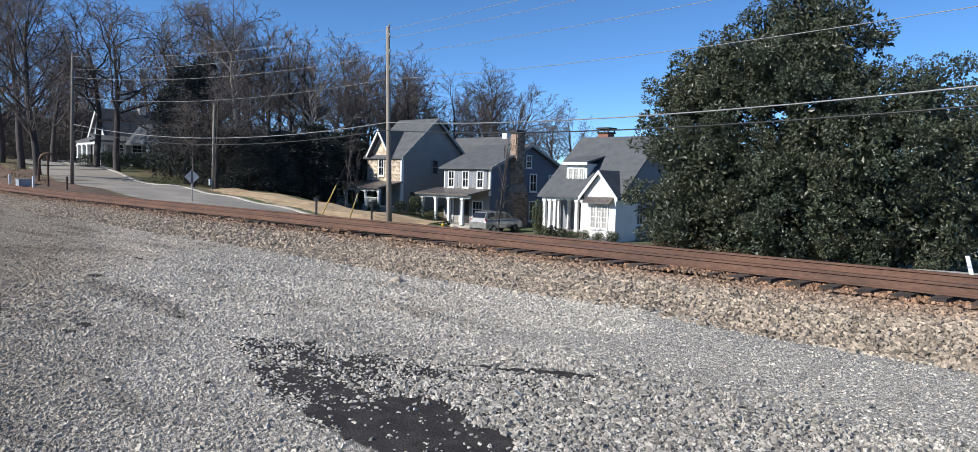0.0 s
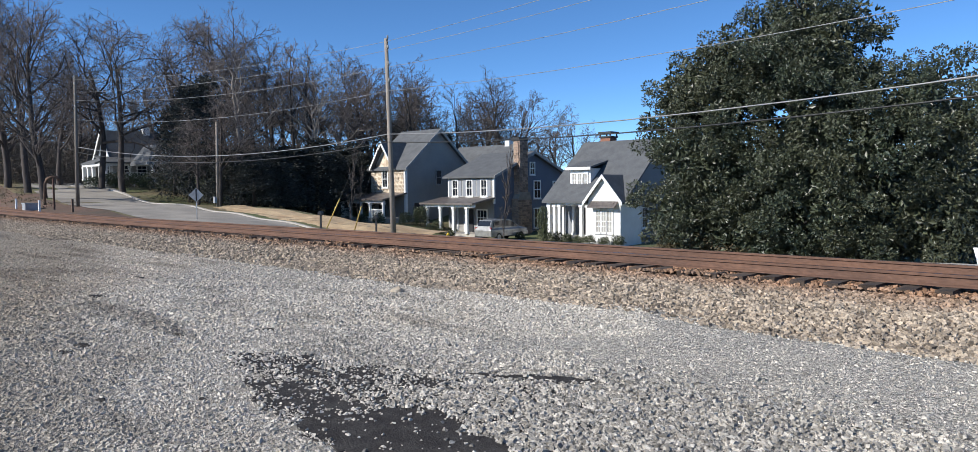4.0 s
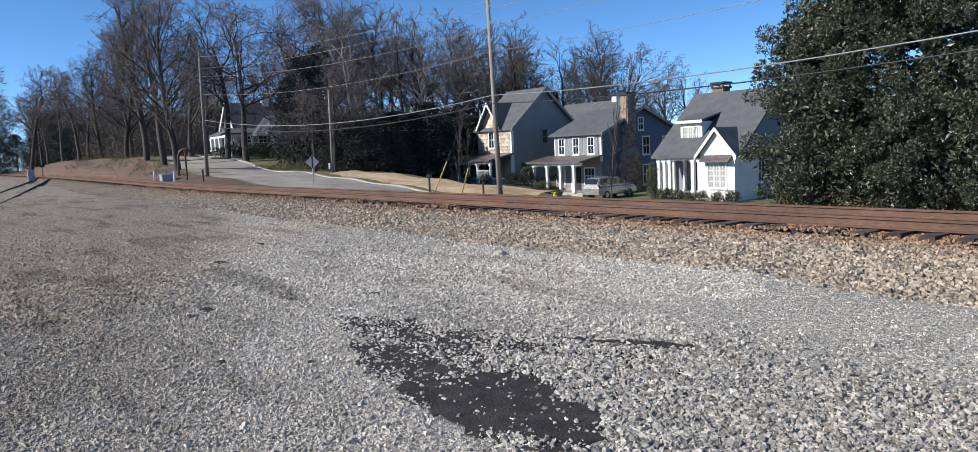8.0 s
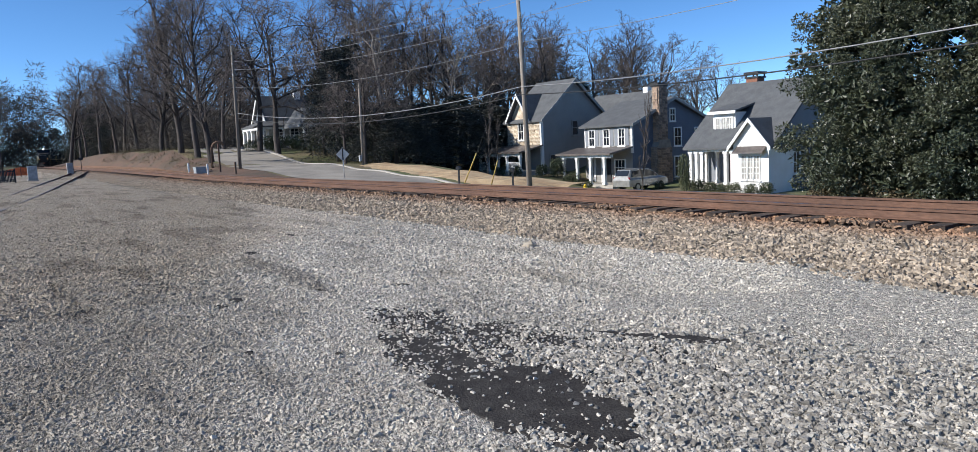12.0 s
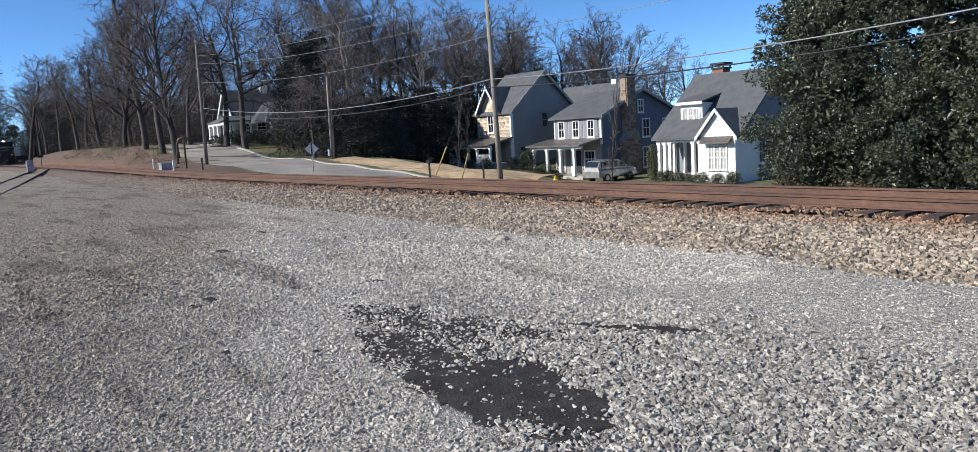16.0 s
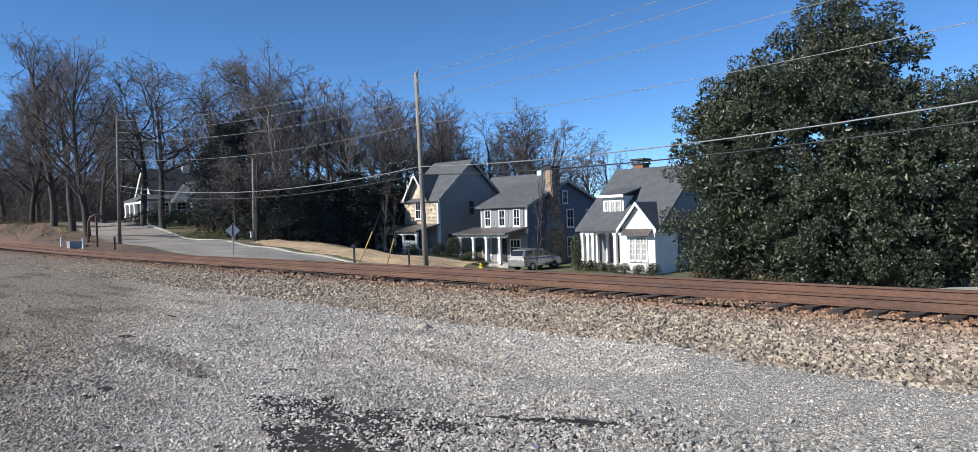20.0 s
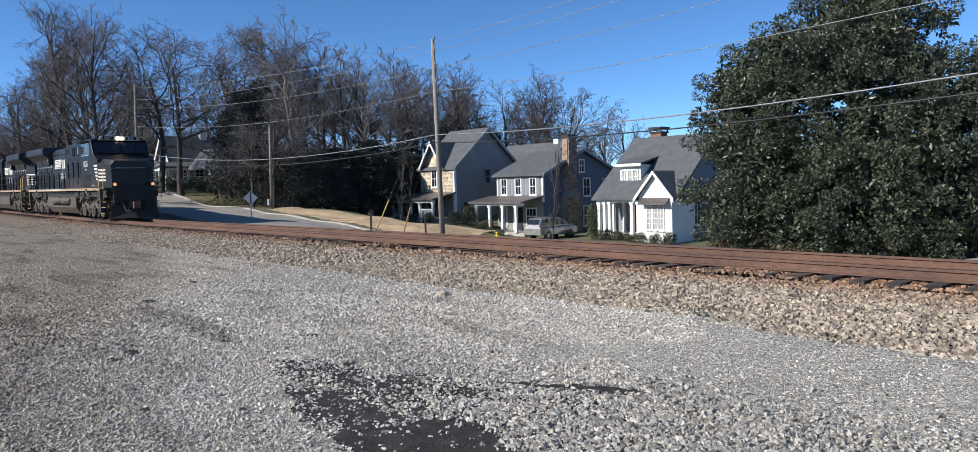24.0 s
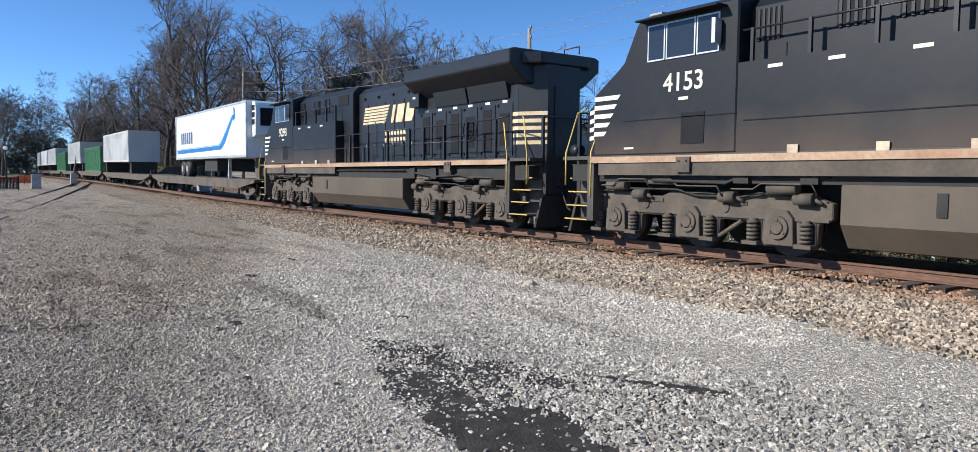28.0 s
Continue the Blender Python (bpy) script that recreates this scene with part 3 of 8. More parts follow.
def lap_siding(house, plane, at, a0, a1, z0, z1, mat, out=-1, step=0.2, slope=None):
    """Overlapping boards: each course a thin wedge. slope: (peak a, peak z, eave z) cuts the courses to a gable."""
    bm = bmesh.new()
    z = z0
    while z < z1 - 0.01:
        zt = min(z + step, z1)
        b0, b1 = a0, a1
        if slope and zt > slope[2]:
            k = (zt - slope[2]) / (slope[1] - slope[2])
            b0, b1 = a0 + (slope[0] - a0) * k, a1 + (slope[0] - a1) * k
        if b1 - b0 < 0.15:
            break
        if plane == "y":
            prism(bm, ((at + out * 0.002, z), (at + out * 0.035, z), (at + out * 0.008, zt), (at + out * 0.002, zt)), "x", b0, b1)
        else:
            prism(bm, ((at + out * 0.002, z), (at + out * 0.035, z), (at + out * 0.008, zt), (at + out * 0.002, zt)), "y", b0, b1)
        z += step
    return part("lap_siding", bm, mat, house)


def column(house, x, y, z0, z1, r=0.13):
    bm = bmesh.new()
    box(bm, x - r, x + r, y - r, y + r, z0 + 0.18, z1 - 0.16)
    box(bm, x - r - 0.05, x + r + 0.05, y - r - 0.05, y + r + 0.05, z0, z0 + 0.18)
    box(bm, x - r - 0.05, x + r + 0.05, y - r - 0.05, y + r + 0.05, z1 - 0.16, z1)
    return part("porch_column", bm, M_WHITE, house, "square white porch column")


def white_house():
    h = thing("white_house", "white cottage with grey shingle roof, dormer and columned porch", "house", "houses along the street", at=pose(0, 0, 0, 0, 0, 1.6))
    X0, X1, Y0, Y1, G, E, R = -37.0, -29.9, 47.4, 58.6, -3.2, 0.35, 5.0
    # white walls and end gables coloured slate to stand for their shaded side
    wall_box(h, "wall", (X0, X1, Y0 + 2.2, Y1, G, E), M_SLATESHADE)
    gable_wall(h, "x", X1 - 0.2, 0.2, Y0 + 0.3, Y1, E - 3.4, E, R - 0.1, M_SLATESHADE)
    gable_wall(h, "x", X0, 0.2, Y0 + 0.3, Y1, E - 0.2, E, R - 0.1, M_SLATESHADE)
    lap_siding(h, "x", X1, Y0 + 0.4, Y1, G + 0.5, R - 0.2, M_SLATESHADE, 1, 0.2, ((Y0 + Y1) / 2, R - 0.1, E))
    gable_roof(h, X0, X1, Y0, Y1, E, R, "x")
    # front bay with its own gable
    bx0, bx1 = -32.65, -29.75
    wall_box(h, "bay", (bx0, bx1, Y0 - 0.6, Y0 + 2.4, G, E), M_WHITE, "white boarded front bay")
    gable_wall(h, "y", Y0 - 0.6, 0.15, bx0, bx1, E - 0.02, E, 2.05, M_WHITE, "bay_gable")
    gable_roof(h, bx0, bx1, Y0 - 0.6, Y0 + 4.0, E, 2.05, "y", over=0.3, name="bay_roof")
    bm = bmesh.new()
    m = (bx0 + bx1) / 2
    s = (2.05 - E) / (m - bx0)
    for sx in (-1, 1):
        e = bx0 - 0.32 if sx < 0 else bx1 + 0.32
        prism(bm, ((e, E - 0.32 * s - 0.12), (m, 2.05 - 0.1), (m, 2.05 + 0.2), (e, E - 0.32 * s + 0.18)), "y", Y0 - 0.95, Y0 - 0.88)
    part("bargeboard", bm, M_WHITE, h)
    for i in range(3):
        window(h, "y", Y0 - 0.6, -31.7 + i * 0.5, -2.15, 0.42, 1.65, 2, 4, pane_mat=M_BLIND)
    # small metal awning over the triple window
    bm = bmesh.new()
    prism(bm, ((Y0 - 1.15, -0.22), (Y0 - 0.6, 0.2), (Y0 - 0.6, 0.12), (Y0 - 1.15, -0.3)), "x", bx0 + 0.25, bx1 - 0.2)
    awning = part("awning", bm, M_METALROOF, h, "small standing-seam metal awning")
    for i in range(9):
        x = bx0 + 0.3 + i * 0.3
        if x < bx1 - 0.25:
            bm = bmesh.new()
            prism(bm, ((Y0 - 1.15, -0.2), (Y0 - 0.6, 0.23), (Y0 - 0.6, 0.2), (Y0 - 1.15, -0.23)), "x", x, x + 0.03)
            part("seam", bm, M_METALROOF, awning)
    # porch
    wall_box(h, "porch_floor", (X0, bx0, Y0 - 0.2, Y0 + 2.2, G, G + 0.55), M_CONCRETE)
    wall_box(h, "porch_beam", (X0 - 0.1, bx0, Y0 - 0.15, Y0 + 0.15, E - 0.5, E - 0.05), M_WHITE)
    wall_box(h, "porch_ceiling", (X0, bx0, Y0, Y0 + 2.2, E - 0.16, E - 0.06), M_WHITE)
    for x in (-36.9, -36.35, -35.85, -33.7, -33.1):
        column(h, x, Y0, G + 0.55, E - 0.5)
    for x in (-36.9, -35.85):
        column(h, x, Y0 + 1.9, G + 0.55, E - 0.5, 0.1)
    boxpart("front_door", (-35.3, -34.2, Y0 + 2.12, Y0 + 2.19, G + 0.56, G + 2.75), M_DARK, h, "dark front door in the porch shade")
    window(h, "y", Y0 + 2.2, -33.6, G + 1.1, 0.7, 1.4, 2, 2)
    # dormer
    boxpart("dormer_wall", (-35.75, -33.75, Y0 + 1.3, Y0 + 4.0, 0.9, 2.8), M_WHITE, h, "white dormer box")
    bm = bmesh.new()
    prism(bm, ((Y0 + 0.95, 2.76), (Y0 + 4.4, 3.55), (Y0 + 4.4, 3.67), (Y0 + 0.95, 2.92)), "x", -35.95, -33.55)
    part("dormer_roof", bm, M_ROOF, h)
    boxpart("dormer_fascia", (-36.0, -33.5, Y0 + 0.9, Y0 + 0.96, 2.68, 2.9), M_WHITE, h)
    for i in range(3):
        window(h, "y", Y0 + 1.3, -35.3 + i * 0.53, 1.35, 0.36, 1.0, 2, 2, pane_mat=M_BLIND, mid=False)
    for y in (50.5, 53.5):
        window(h, "x", X1, y, -1.9, 0.8, 1.5, 2, 2, out=1)
    bm = bmesh.new()
    box(bm, -35.7, -34.7, 53.0, 54.0, 4.2, 5.5)
    ch = part("chimney", bm, M_BRICK, h, "brick chimney with a dark metal cap")
    bm = bmesh.new()
    box(bm, -35.8, -34.6, 52.9, 54.1, 5.5, 5.62)
    for x in (-35.75, -34.75):
        for y in (52.95, 53.95):
            box(bm, x, x + 0.1, y, y + 0.1, 5.62, 5.85)
    box(bm, -35.85, -34.55, 52.85, 54.15, 5.85, 6.0)
    part("chimney_cap", bm, M_DARK, ch)
    rodpart("downpipe", (X1 + 0.06, Y0 + 0.1, G), (X1 + 0.06, Y0 + 0.1, E), 0.05, M_DARK, h)
    return h


def stone_face(house, plane, at, a0, a1, z0, z1, mat, out, size, seed, name="stone", parent=None):
    """Rubble facing: rough stones in uneven courses, each a part."""
    rnd = random.Random(seed)
    meshes = []
    for i in range(5):
        bm = bmesh.new()
        v = box(bm, -0.5, 0.5, -0.5, 0.5, -0.5, 0.5)
        for p in v:
            p.co += Vector([rnd.uniform(-0.1, 0.1) for _ in range(3)])
        meshes.append(mesh_of(bm, "stone", mat, 0.08))
    z = z0
    while z < z1 - 0.08:
        h = min(size * rnd.uniform(0.55, 1.0), z1 - z)
        a = a0
        while a < a1 - 0.05:
            w = min(size * rnd.uniform(0.8, 1.9), a1 - a)
            d = 0.1 + rnd.uniform(0, 0.05)
            c = at + out * 0.02
            if plane == "y":
                loc, sc = (a + w / 2, c, z + h / 2), (w * 0.97, d, h * 0.96)
            else:
                loc, sc = (c, a + w / 2, z + h / 2), (d, w * 0.97, h * 0.96)
            shared(name, meshes[rnd.randrange(5)], parent or house, loc, None, sc)
            a += w
        z += h


def middle_house():
    h = thing("shuttered_house", "blue-grey two-storey house with shuttered windows and stone chimney", "house", "houses along the street", at=pose(0, 0, 0, 0, 0, 1.6))
    X0, X1, Y0, Y1, G, E, R = -48.7, -43.0, 47.4, 57.9, -3.0, 2.35, 4.45
    # side walls coloured darker and bluer for shade, the front siding paler as sunlit
    wall_box(h, "wall", (X0, X1, Y0, Y1, G, E), M_BLUESHADE)
    gable_wall(h, "x", X1 - 0.2, 0.2, Y0, Y1, E - 0.02, E, R - 0.05, M_BLUESHADE)
    gable_wall(h, "x", X0, 0.2, Y0, Y1, E - 0.02, E, R - 0.05, M_BLUESHADE)
    lap_siding(h, "x", X1, Y0, Y1, G, R - 0.1, M_BLUESHADE, 1, 0.2, ((Y0 + Y1) / 2, R - 0.05, E))
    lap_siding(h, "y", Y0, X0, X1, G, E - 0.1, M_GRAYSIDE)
    gable_roof(h, X0, X1, Y0, Y1, E, R, "x")
    boxpart("corner_board", (X1 - 0.14, X1 + 0.045, Y0 - 0.05, Y0 + 0.1, -0.1, E - 0.1), M_WHITE, h)
    boxpart("corner_board", (X0 - 0.02, X0 + 0.14, Y0 - 0.05, Y0 + 0.02, -0.1, E - 0.1), M_WHITE, h)
    bm = bmesh.new()
    s = (R - E) / ((Y1 - Y0) / 2)
    m = (Y0 + Y1) / 2
    for e, sg in ((Y0 - 0.4, -1), (Y1 + 0.4, 1)):
        prism(bm, ((e, E - 0.4 * s - 0.05), (m, R - 0.05), (m, R + 0.2), (e, E - 0.4 * s + 0.2)), "x", X1 + 0.41, X1 + 0.46)
    part("bargeboard", bm, M_SHADEGREY, h)
    for x in (-47.75, -45.95, -44.15):
        w = window(h, "y", Y0 - 0.035, x, 0.62, 0.62, 1.35, 2, 2)
        for sx in (-0.62, 0.62):
            bm = bmesh.new()
            box(bm, x + sx - 0.2, x + sx + 0.2, Y0 - 0.09, Y0 - 0.04, 0.57, 2.03)
            part("shutter", bm, M_SLATESHADE, w, "grey louvred shutter", 0.012)
    for x in (-46.85, -45.05):
        boxpart("panel", (x - 0.38, x + 0.38, Y0 - 0.06, Y0 - 0.036, 0.5, 2.1), M_SHADEGREY, h, "pale grey wall panel")
    # porch
    boxpart("porch_floor", (X0 - 0.4, X1, Y0 - 2.5, Y0, G, G + 0.35), M_CONCRETE, h)
    bm = bmesh.new()
    prism(bm, ((Y0 - 2.9, 0.0), (Y0 - 0.03, 0.48), (Y0 - 0.03, 0.34), (Y0 - 2.9, -0.14)), "x", X0 - 0.9, X1 + 0.1)
    part("porch_roof", bm, M_METALROOF, h, "low grey porch roof")
    boxpart("porch_beam", (X0 - 0.6, X1, Y0 - 2.6, Y0 - 2.4, -0.35, -0.12), M_WHITE, h)
    for x in (-48.9, -47.2, -45.55, -43.9):
        column(h, x, Y0 - 2.5, G + 0.35, -0.35, 0.11)
    for x in (-48.3, -47.5, -46.6):
        boxpart("pilaster", (x - 0.1, x + 0.1, Y0 - 0.08, Y0 - 0.036, G + 0.35, -0.1), M_WHITE, h)
    boxpart("front_door", (-46.4, -45.5, Y0 - 0.08, Y0 - 0.036, G + 0.36, -0.6), M_DARK, h, "dark glazed front door")
    window(h, "y", Y0 - 0.035, -44.4, G + 1.0, 1.1, 1.3, 3, 2)
    # chimney on the side wall, with stones of their own
    ch = thing("chimney", "", "")
    ch.parent = h
    bm = bmesh.new()
    box(bm, X1 + 0.036, X1 + 0.75, 49.75, 51.6, G, 0.2)
    prism(bm, ((49.75, 0.2), (51.6, 0.2), (51.4, 0.9), (50.1, 0.9)), "x", X1 + 0.036, X1 + 0.75)
    box(bm, X1 - 0.1, X1 + 0.6, 50.1, 51.2, 0.9, 5.5)
    part("mortar_core", bm, M_MORTAR, ch)
    stone_face(h, "x", X1 + 0.75, 49.75, 51.6, G, 0.2, M_CHIMSTONE, 1, 0.3, 3, parent=ch)
    stone_face(h, "x", X1 + 0.62, 50.1, 51.2, 0.2, 5.5, M_CHIMSTONE, 1, 0.3, 4, parent=ch)
    stone_face(h, "y", 49.75, X1 + 0.04, X1 + 0.75, G, 0.3, M_CHIMSTONE, -1, 0.3, 5, parent=ch)
    stone_face(h, "y", 50.1, X1 + 0.04, X1 + 0.6, 0.7, 5.5, M_CHIMSTONE, -1, 0.3, 6, parent=ch)
    boxpart("chimney_cap", (X1 - 0.2, X1 + 0.7, 50.0, 51.3, 5.5, 5.8), M_DARK, ch)
    window(h, "x", X1 + 0.035, 53.3, 0.35, 0.85, 1.5, 2, 2, out=1)
    window(h, "x", X1 + 0.035, 56.2, 0.6, 0.85, 1.2, 2, 2, out=1)
    window(h, "x", X1 + 0.035, 52.6, 2.55, 0.6, 1.0, 2, 2, out=1)
    window(h, "x", X1 + 0.035, 53.3, -2.4, 0.9, 1.7, 2, 2, out=1)
    return h


def gray_house():
    h = thing("gray_house", "grey gabled house with cream stone front and white porch", "house", "houses along the street", at=pose(0, 0, 0, 0, 0, 1.6))
    X0, X1, Y0, Y1, G, E, R = -58.0, -52.9, 45.9, 54.3, -2.2, 3.4, 7.0
    wall_box(h, "wall", (X0, X1, Y0, Y1, G, E), M_GRAYSIDE)
    gable_wall(h, "x", X1 - 0.2, 0.2, Y0, Y1, E - 0.02, E, R - 0.05, M_GRAYSIDE)
    gable_wall(h, "x", X0, 0.2, Y0, Y1, E - 0.02, E, R - 0.05, M_GRAYSIDE)
    lap_siding(h, "x", X1, Y0, Y1, G, R - 0.1, M_GRAYSIDE, 1, 0.2, ((Y0 + Y1) / 2, R - 0.05, E))
    gable_roof(h, X0, X1, Y0, Y1, E, R, "x")
    # front gable with stone facing
    gx0, gx1 = -57.2, -54.4
    gable_wall(h, "y", Y0 - 0.12, 0.12, gx0, gx1, E - 1.5, E + 0.3, 5.6, M_CREAMSTONE, "front_gable")
    gable_roof(h, gx0, gx1, Y0 - 0.3, Y0 + 3.5, E + 0.3, 5.7, "y", over=0.35, name="front_gable_roof")
    bm = bmesh.new()
    m, s = (gx0 + gx1) / 2, (5.7 - E - 0.3) / ((gx1 - gx0) / 2)
    for e in (gx0 - 0.36, gx1 + 0.36):
        prism(bm, ((e, E + 0.3 - 0.36 * s - 0.1), (m, 5.55), (m, 5.9), (e, E + 0.3 - 0.36 * s + 0.2)), "y", Y0 - 0.72, Y0 - 0.66)
    part("bargeboard", bm, M_WHITE, h)
    boxpart("mortar_core", (X0, X1 - 0.02, Y0 - 0.06, Y0 - 0.002, 0.6, E), M_CREAMSTONE, h)
    stone_face(h, "y", Y0 - 0.08, X0, X1 - 0.2, 0.7, E - 0.05, M_CREAMSTONE, -1, 0.42, 9)
    boxpart("corner_board", (X1 - 0.18, X1 + 0.045, Y0 - 0.16, Y0 + 0.12, G, E), M_WHITE, h)
    window(h, "y", Y0 - 0.16, -55.8, 1.5, 0.7, 1.5, 2, 2)
    bm = bmesh.new()
    sl = (R - E) / ((Y1 - Y0) / 2)
    my = (Y0 + Y1) / 2
    for e in (Y0 - 0.4, Y1 + 0.4):
        prism(bm, ((e, E - 0.4 * sl - 0.1), (my, R - 0.1), (my, R + 0.2), (e, E - 0.4 * sl + 0.2)), "x", X1 + 0.41, X1 + 0.46)
    part("bargeboard", bm, M_SHADEGREY, h)
    window(h, "x", X1 + 0.035, 50.1, 1.75, 0.65, 1.3, 1, 2, out=1, frame_mat=M_GRAYSIDE)
    window(h, "x", X1 + 0.035, 47.2, -1.1, 0.8, 1.0, 1, 2, out=1, frame_mat=M_GRAYSIDE)
    # porch with steps
    boxpart("porch_floor", (X0 - 1.6, X1, Y0 - 2.8, Y0, G - 0.3, G + 0.75), M_CONCRETE, h)
    bm = bmesh.new()
    prism(bm, ((Y0 - 3.1, 0.35), (Y0 - 0.08, 0.95), (Y0 - 0.08, 0.82), (Y0 - 3.1, 0.22)), "x", X0 - 2.2, X1 + 0.2)
    part("porch_roof", bm, M_METALROOF, h, "low metal porch roof")
    boxpart("porch_beam", (X0 - 1.8, X1, Y0 - 2.8, Y0 - 2.6, -0.02, 0.22), M_WHITE, h)
    for x in (-59.3, -58.0, -56.4, -55.0, -53.05):
        column(h, x, Y0 - 2.7, G + 0.75, 0.0, 0.1)
    for x0, x1 in ((-59.3, -58.0), (-55.0, -53.05)):
        bm = bmesh.new()
        box(bm, x0, x1, Y0 - 2.73, Y0 - 2.67, G + 1.55, G + 1.62)
        box(bm, x0, x1, Y0 - 2.73, Y0 - 2.67, G + 0.85, G + 0.9)
        n = int((x1 - x0) / 0.13)
        for i in range(1, n):
            x = x0 + (x1 - x0) * i / n
            box(bm, x - 0.018, x + 0.018, Y0 - 2.72, Y0 - 2.68, G + 0.9, G + 1.55)
        part("porch_railing", bm, M_WHITE, h)
    for i in range(4):
        boxpart("step", (-57.8, -56.5, Y0 - 3.9 + i * 0.28, Y0 - 2.8, G - 0.3, G + 0.05 + i * 0.18), M_CONCRETE, h)
    boxpart("front_door", (-56.9, -55.9, Y0 - 0.15, Y0 - 0.085, G + 0.76, G + 2.85), M_DARK, h)
    boxpart("rear_wing", (X0 + 1, X1 + 3.5, Y1 + 0.6, Y1 + 6, G, 3.0), M_GRAYSIDE, h)
    gable_roof(h, X0 + 1, X1 + 3.5, Y1 + 0.6, Y1 + 6, 3.0, 5.6, "x", name="rear_roof")
    boxpart("vent_stack", (-50.5, -49.9, 57.4, 58.2, 5.2, 6.2), M_WHITE, h, "white chimney box")
    return h


white_house()
middle_house()
gray_house()


# ---- poles and wires ----
def sag_line(bm, posts, sag, r, n=14):
    pts = [posts[0]]
    for a, b in zip(posts, posts[1:]):
        for i in range(1, n + 1):
            k = i / n
            p = a.lerp(b, k)
            p.z -= sag * 4 * k * (1 - k)
            pts.append(p)
    tube(bm, pts, r, 5)


def utility_pole(x, y, z0, z1, mat, lean=(0, 0), r=0.15, label="tall weathered wooden utility pole", arm=True):
    p = thing("utility_pole", label, "pole", at=pose(*turned(x, y), z0))
    h = z1 - z0
    rodpart("shaft", (0, 0, -0.5), (lean[0], lean[1], h), r, mat, p, n=12, r1=r * 0.62)
    if arm:
        for k, zz in enumerate((h - 0.05, h - 0.55, h - 1.35, h - 2.2)):
            bm = bmesh.new()
            s = Vector((lean[0], lean[1], 0)) * (zz / h)
            rod(bm, s + Vector((0.0, 0, zz)), s + Vector((0.28, -0.12, zz + 0.02)), 0.03, n=6)
            rod(bm, s + Vector((0.28, -0.12, zz)), s + Vector((0.28, -0.12, zz + 0.16)), 0.05, 0.035, 8)
            part("insulator", bm, M_SHADEGREY, p, "small grey insulator on a bracket")
    return p


utility_pole(-29.2, 24.4, -1.5, 8.95, M_POLE, (-0.14, -0.2))
utility_pole(-59.0, 19.2, 0.3, 9.7, M_POLEDARK, (0.05, 0.1), 0.14, "dark wooden utility pole beside the street")
P1, P2, P3 = (Vector((*turned(x, y), 0)) for x, y in ((-29.3, 24.2), (-58.9, 19.3), (14.0, 17.5)))


def wires():
    for z1, z2, z3, sag, r, mat, label in ((8.8, 9.5, 9.3, 0.5, 0.011, M_WIRE, "thin bright overhead power line"), (8.35, 8.6, 8.6, 0.5, 0.011, M_WIRE, "thin bright overhead power line"),
                                           (7.5, 8.0, 7.7, 0.6, 0.011, M_WIRE, "thin bright overhead power line"), (6.3, 6.6, 6.3, 0.7, 0.012, M_WIRE, "thin bright overhead power line"),
                                           (4.1, 4.6, 5.0, 0.9, 0.022, M_WIRE, "thick pale telephone cable"), (3.7, 4.2, 4.5, 0.9, 0.024, M_WIREDARK, "thick dark telephone cable")):
        bm = bmesh.new()
        sag_line(bm, [P2 + Vector((0, 0, z2)), P1 + Vector((0, 0, z1)), P3 + Vector((0, 0, z3))], sag, r)
        tagged(part("overhead_wire", bm, mat), label, "wire", "overhead wires")


wires()


# ---- trees ----
def leaf_cloud(centres, per, size, spread, seed, flat=0.6, width=0.24):
    """Small pointed leaves round many clump centres, as arrays."""
    rs = np.random.RandomState(seed)
    c = np.repeat(np.asarray(centres, dtype=float), per, axis=0)
    n = len(c)
    d = rs.normal(size=(n, 3))
    d /= np.linalg.norm(d, axis=1)[:, None]
    rad = spread * rs.uniform(0.35, 1.0, n) ** 0.5
    pos = c + d * rad[:, None] * np.array([1, 1, 0.85])
    u = d + rs.normal(size=(n, 3)) * 0.7
    u /= np.linalg.norm(u, axis=1)[:, None]
    v = np.cross(u, rs.normal(size=(n, 3)))
    v /= np.linalg.norm(v, axis=1)[:, None] + 1e-9
    w = np.cross(u, v)
    L = size * rs.uniform(0.7, 1.3, n)[:, None]
    W = L * width
    a, b, cc, e = pos, pos + u * L * 0.5 + v * W + w * L * 0.08, pos + u * L, pos + u * L * 0.5 - v * W + w * L * 0.08
    verts = np.stack([a, b, cc, e], 1).reshape(-1, 3)
    faces = np.arange(4 * n).reshape(n, 4)
    return verts, faces


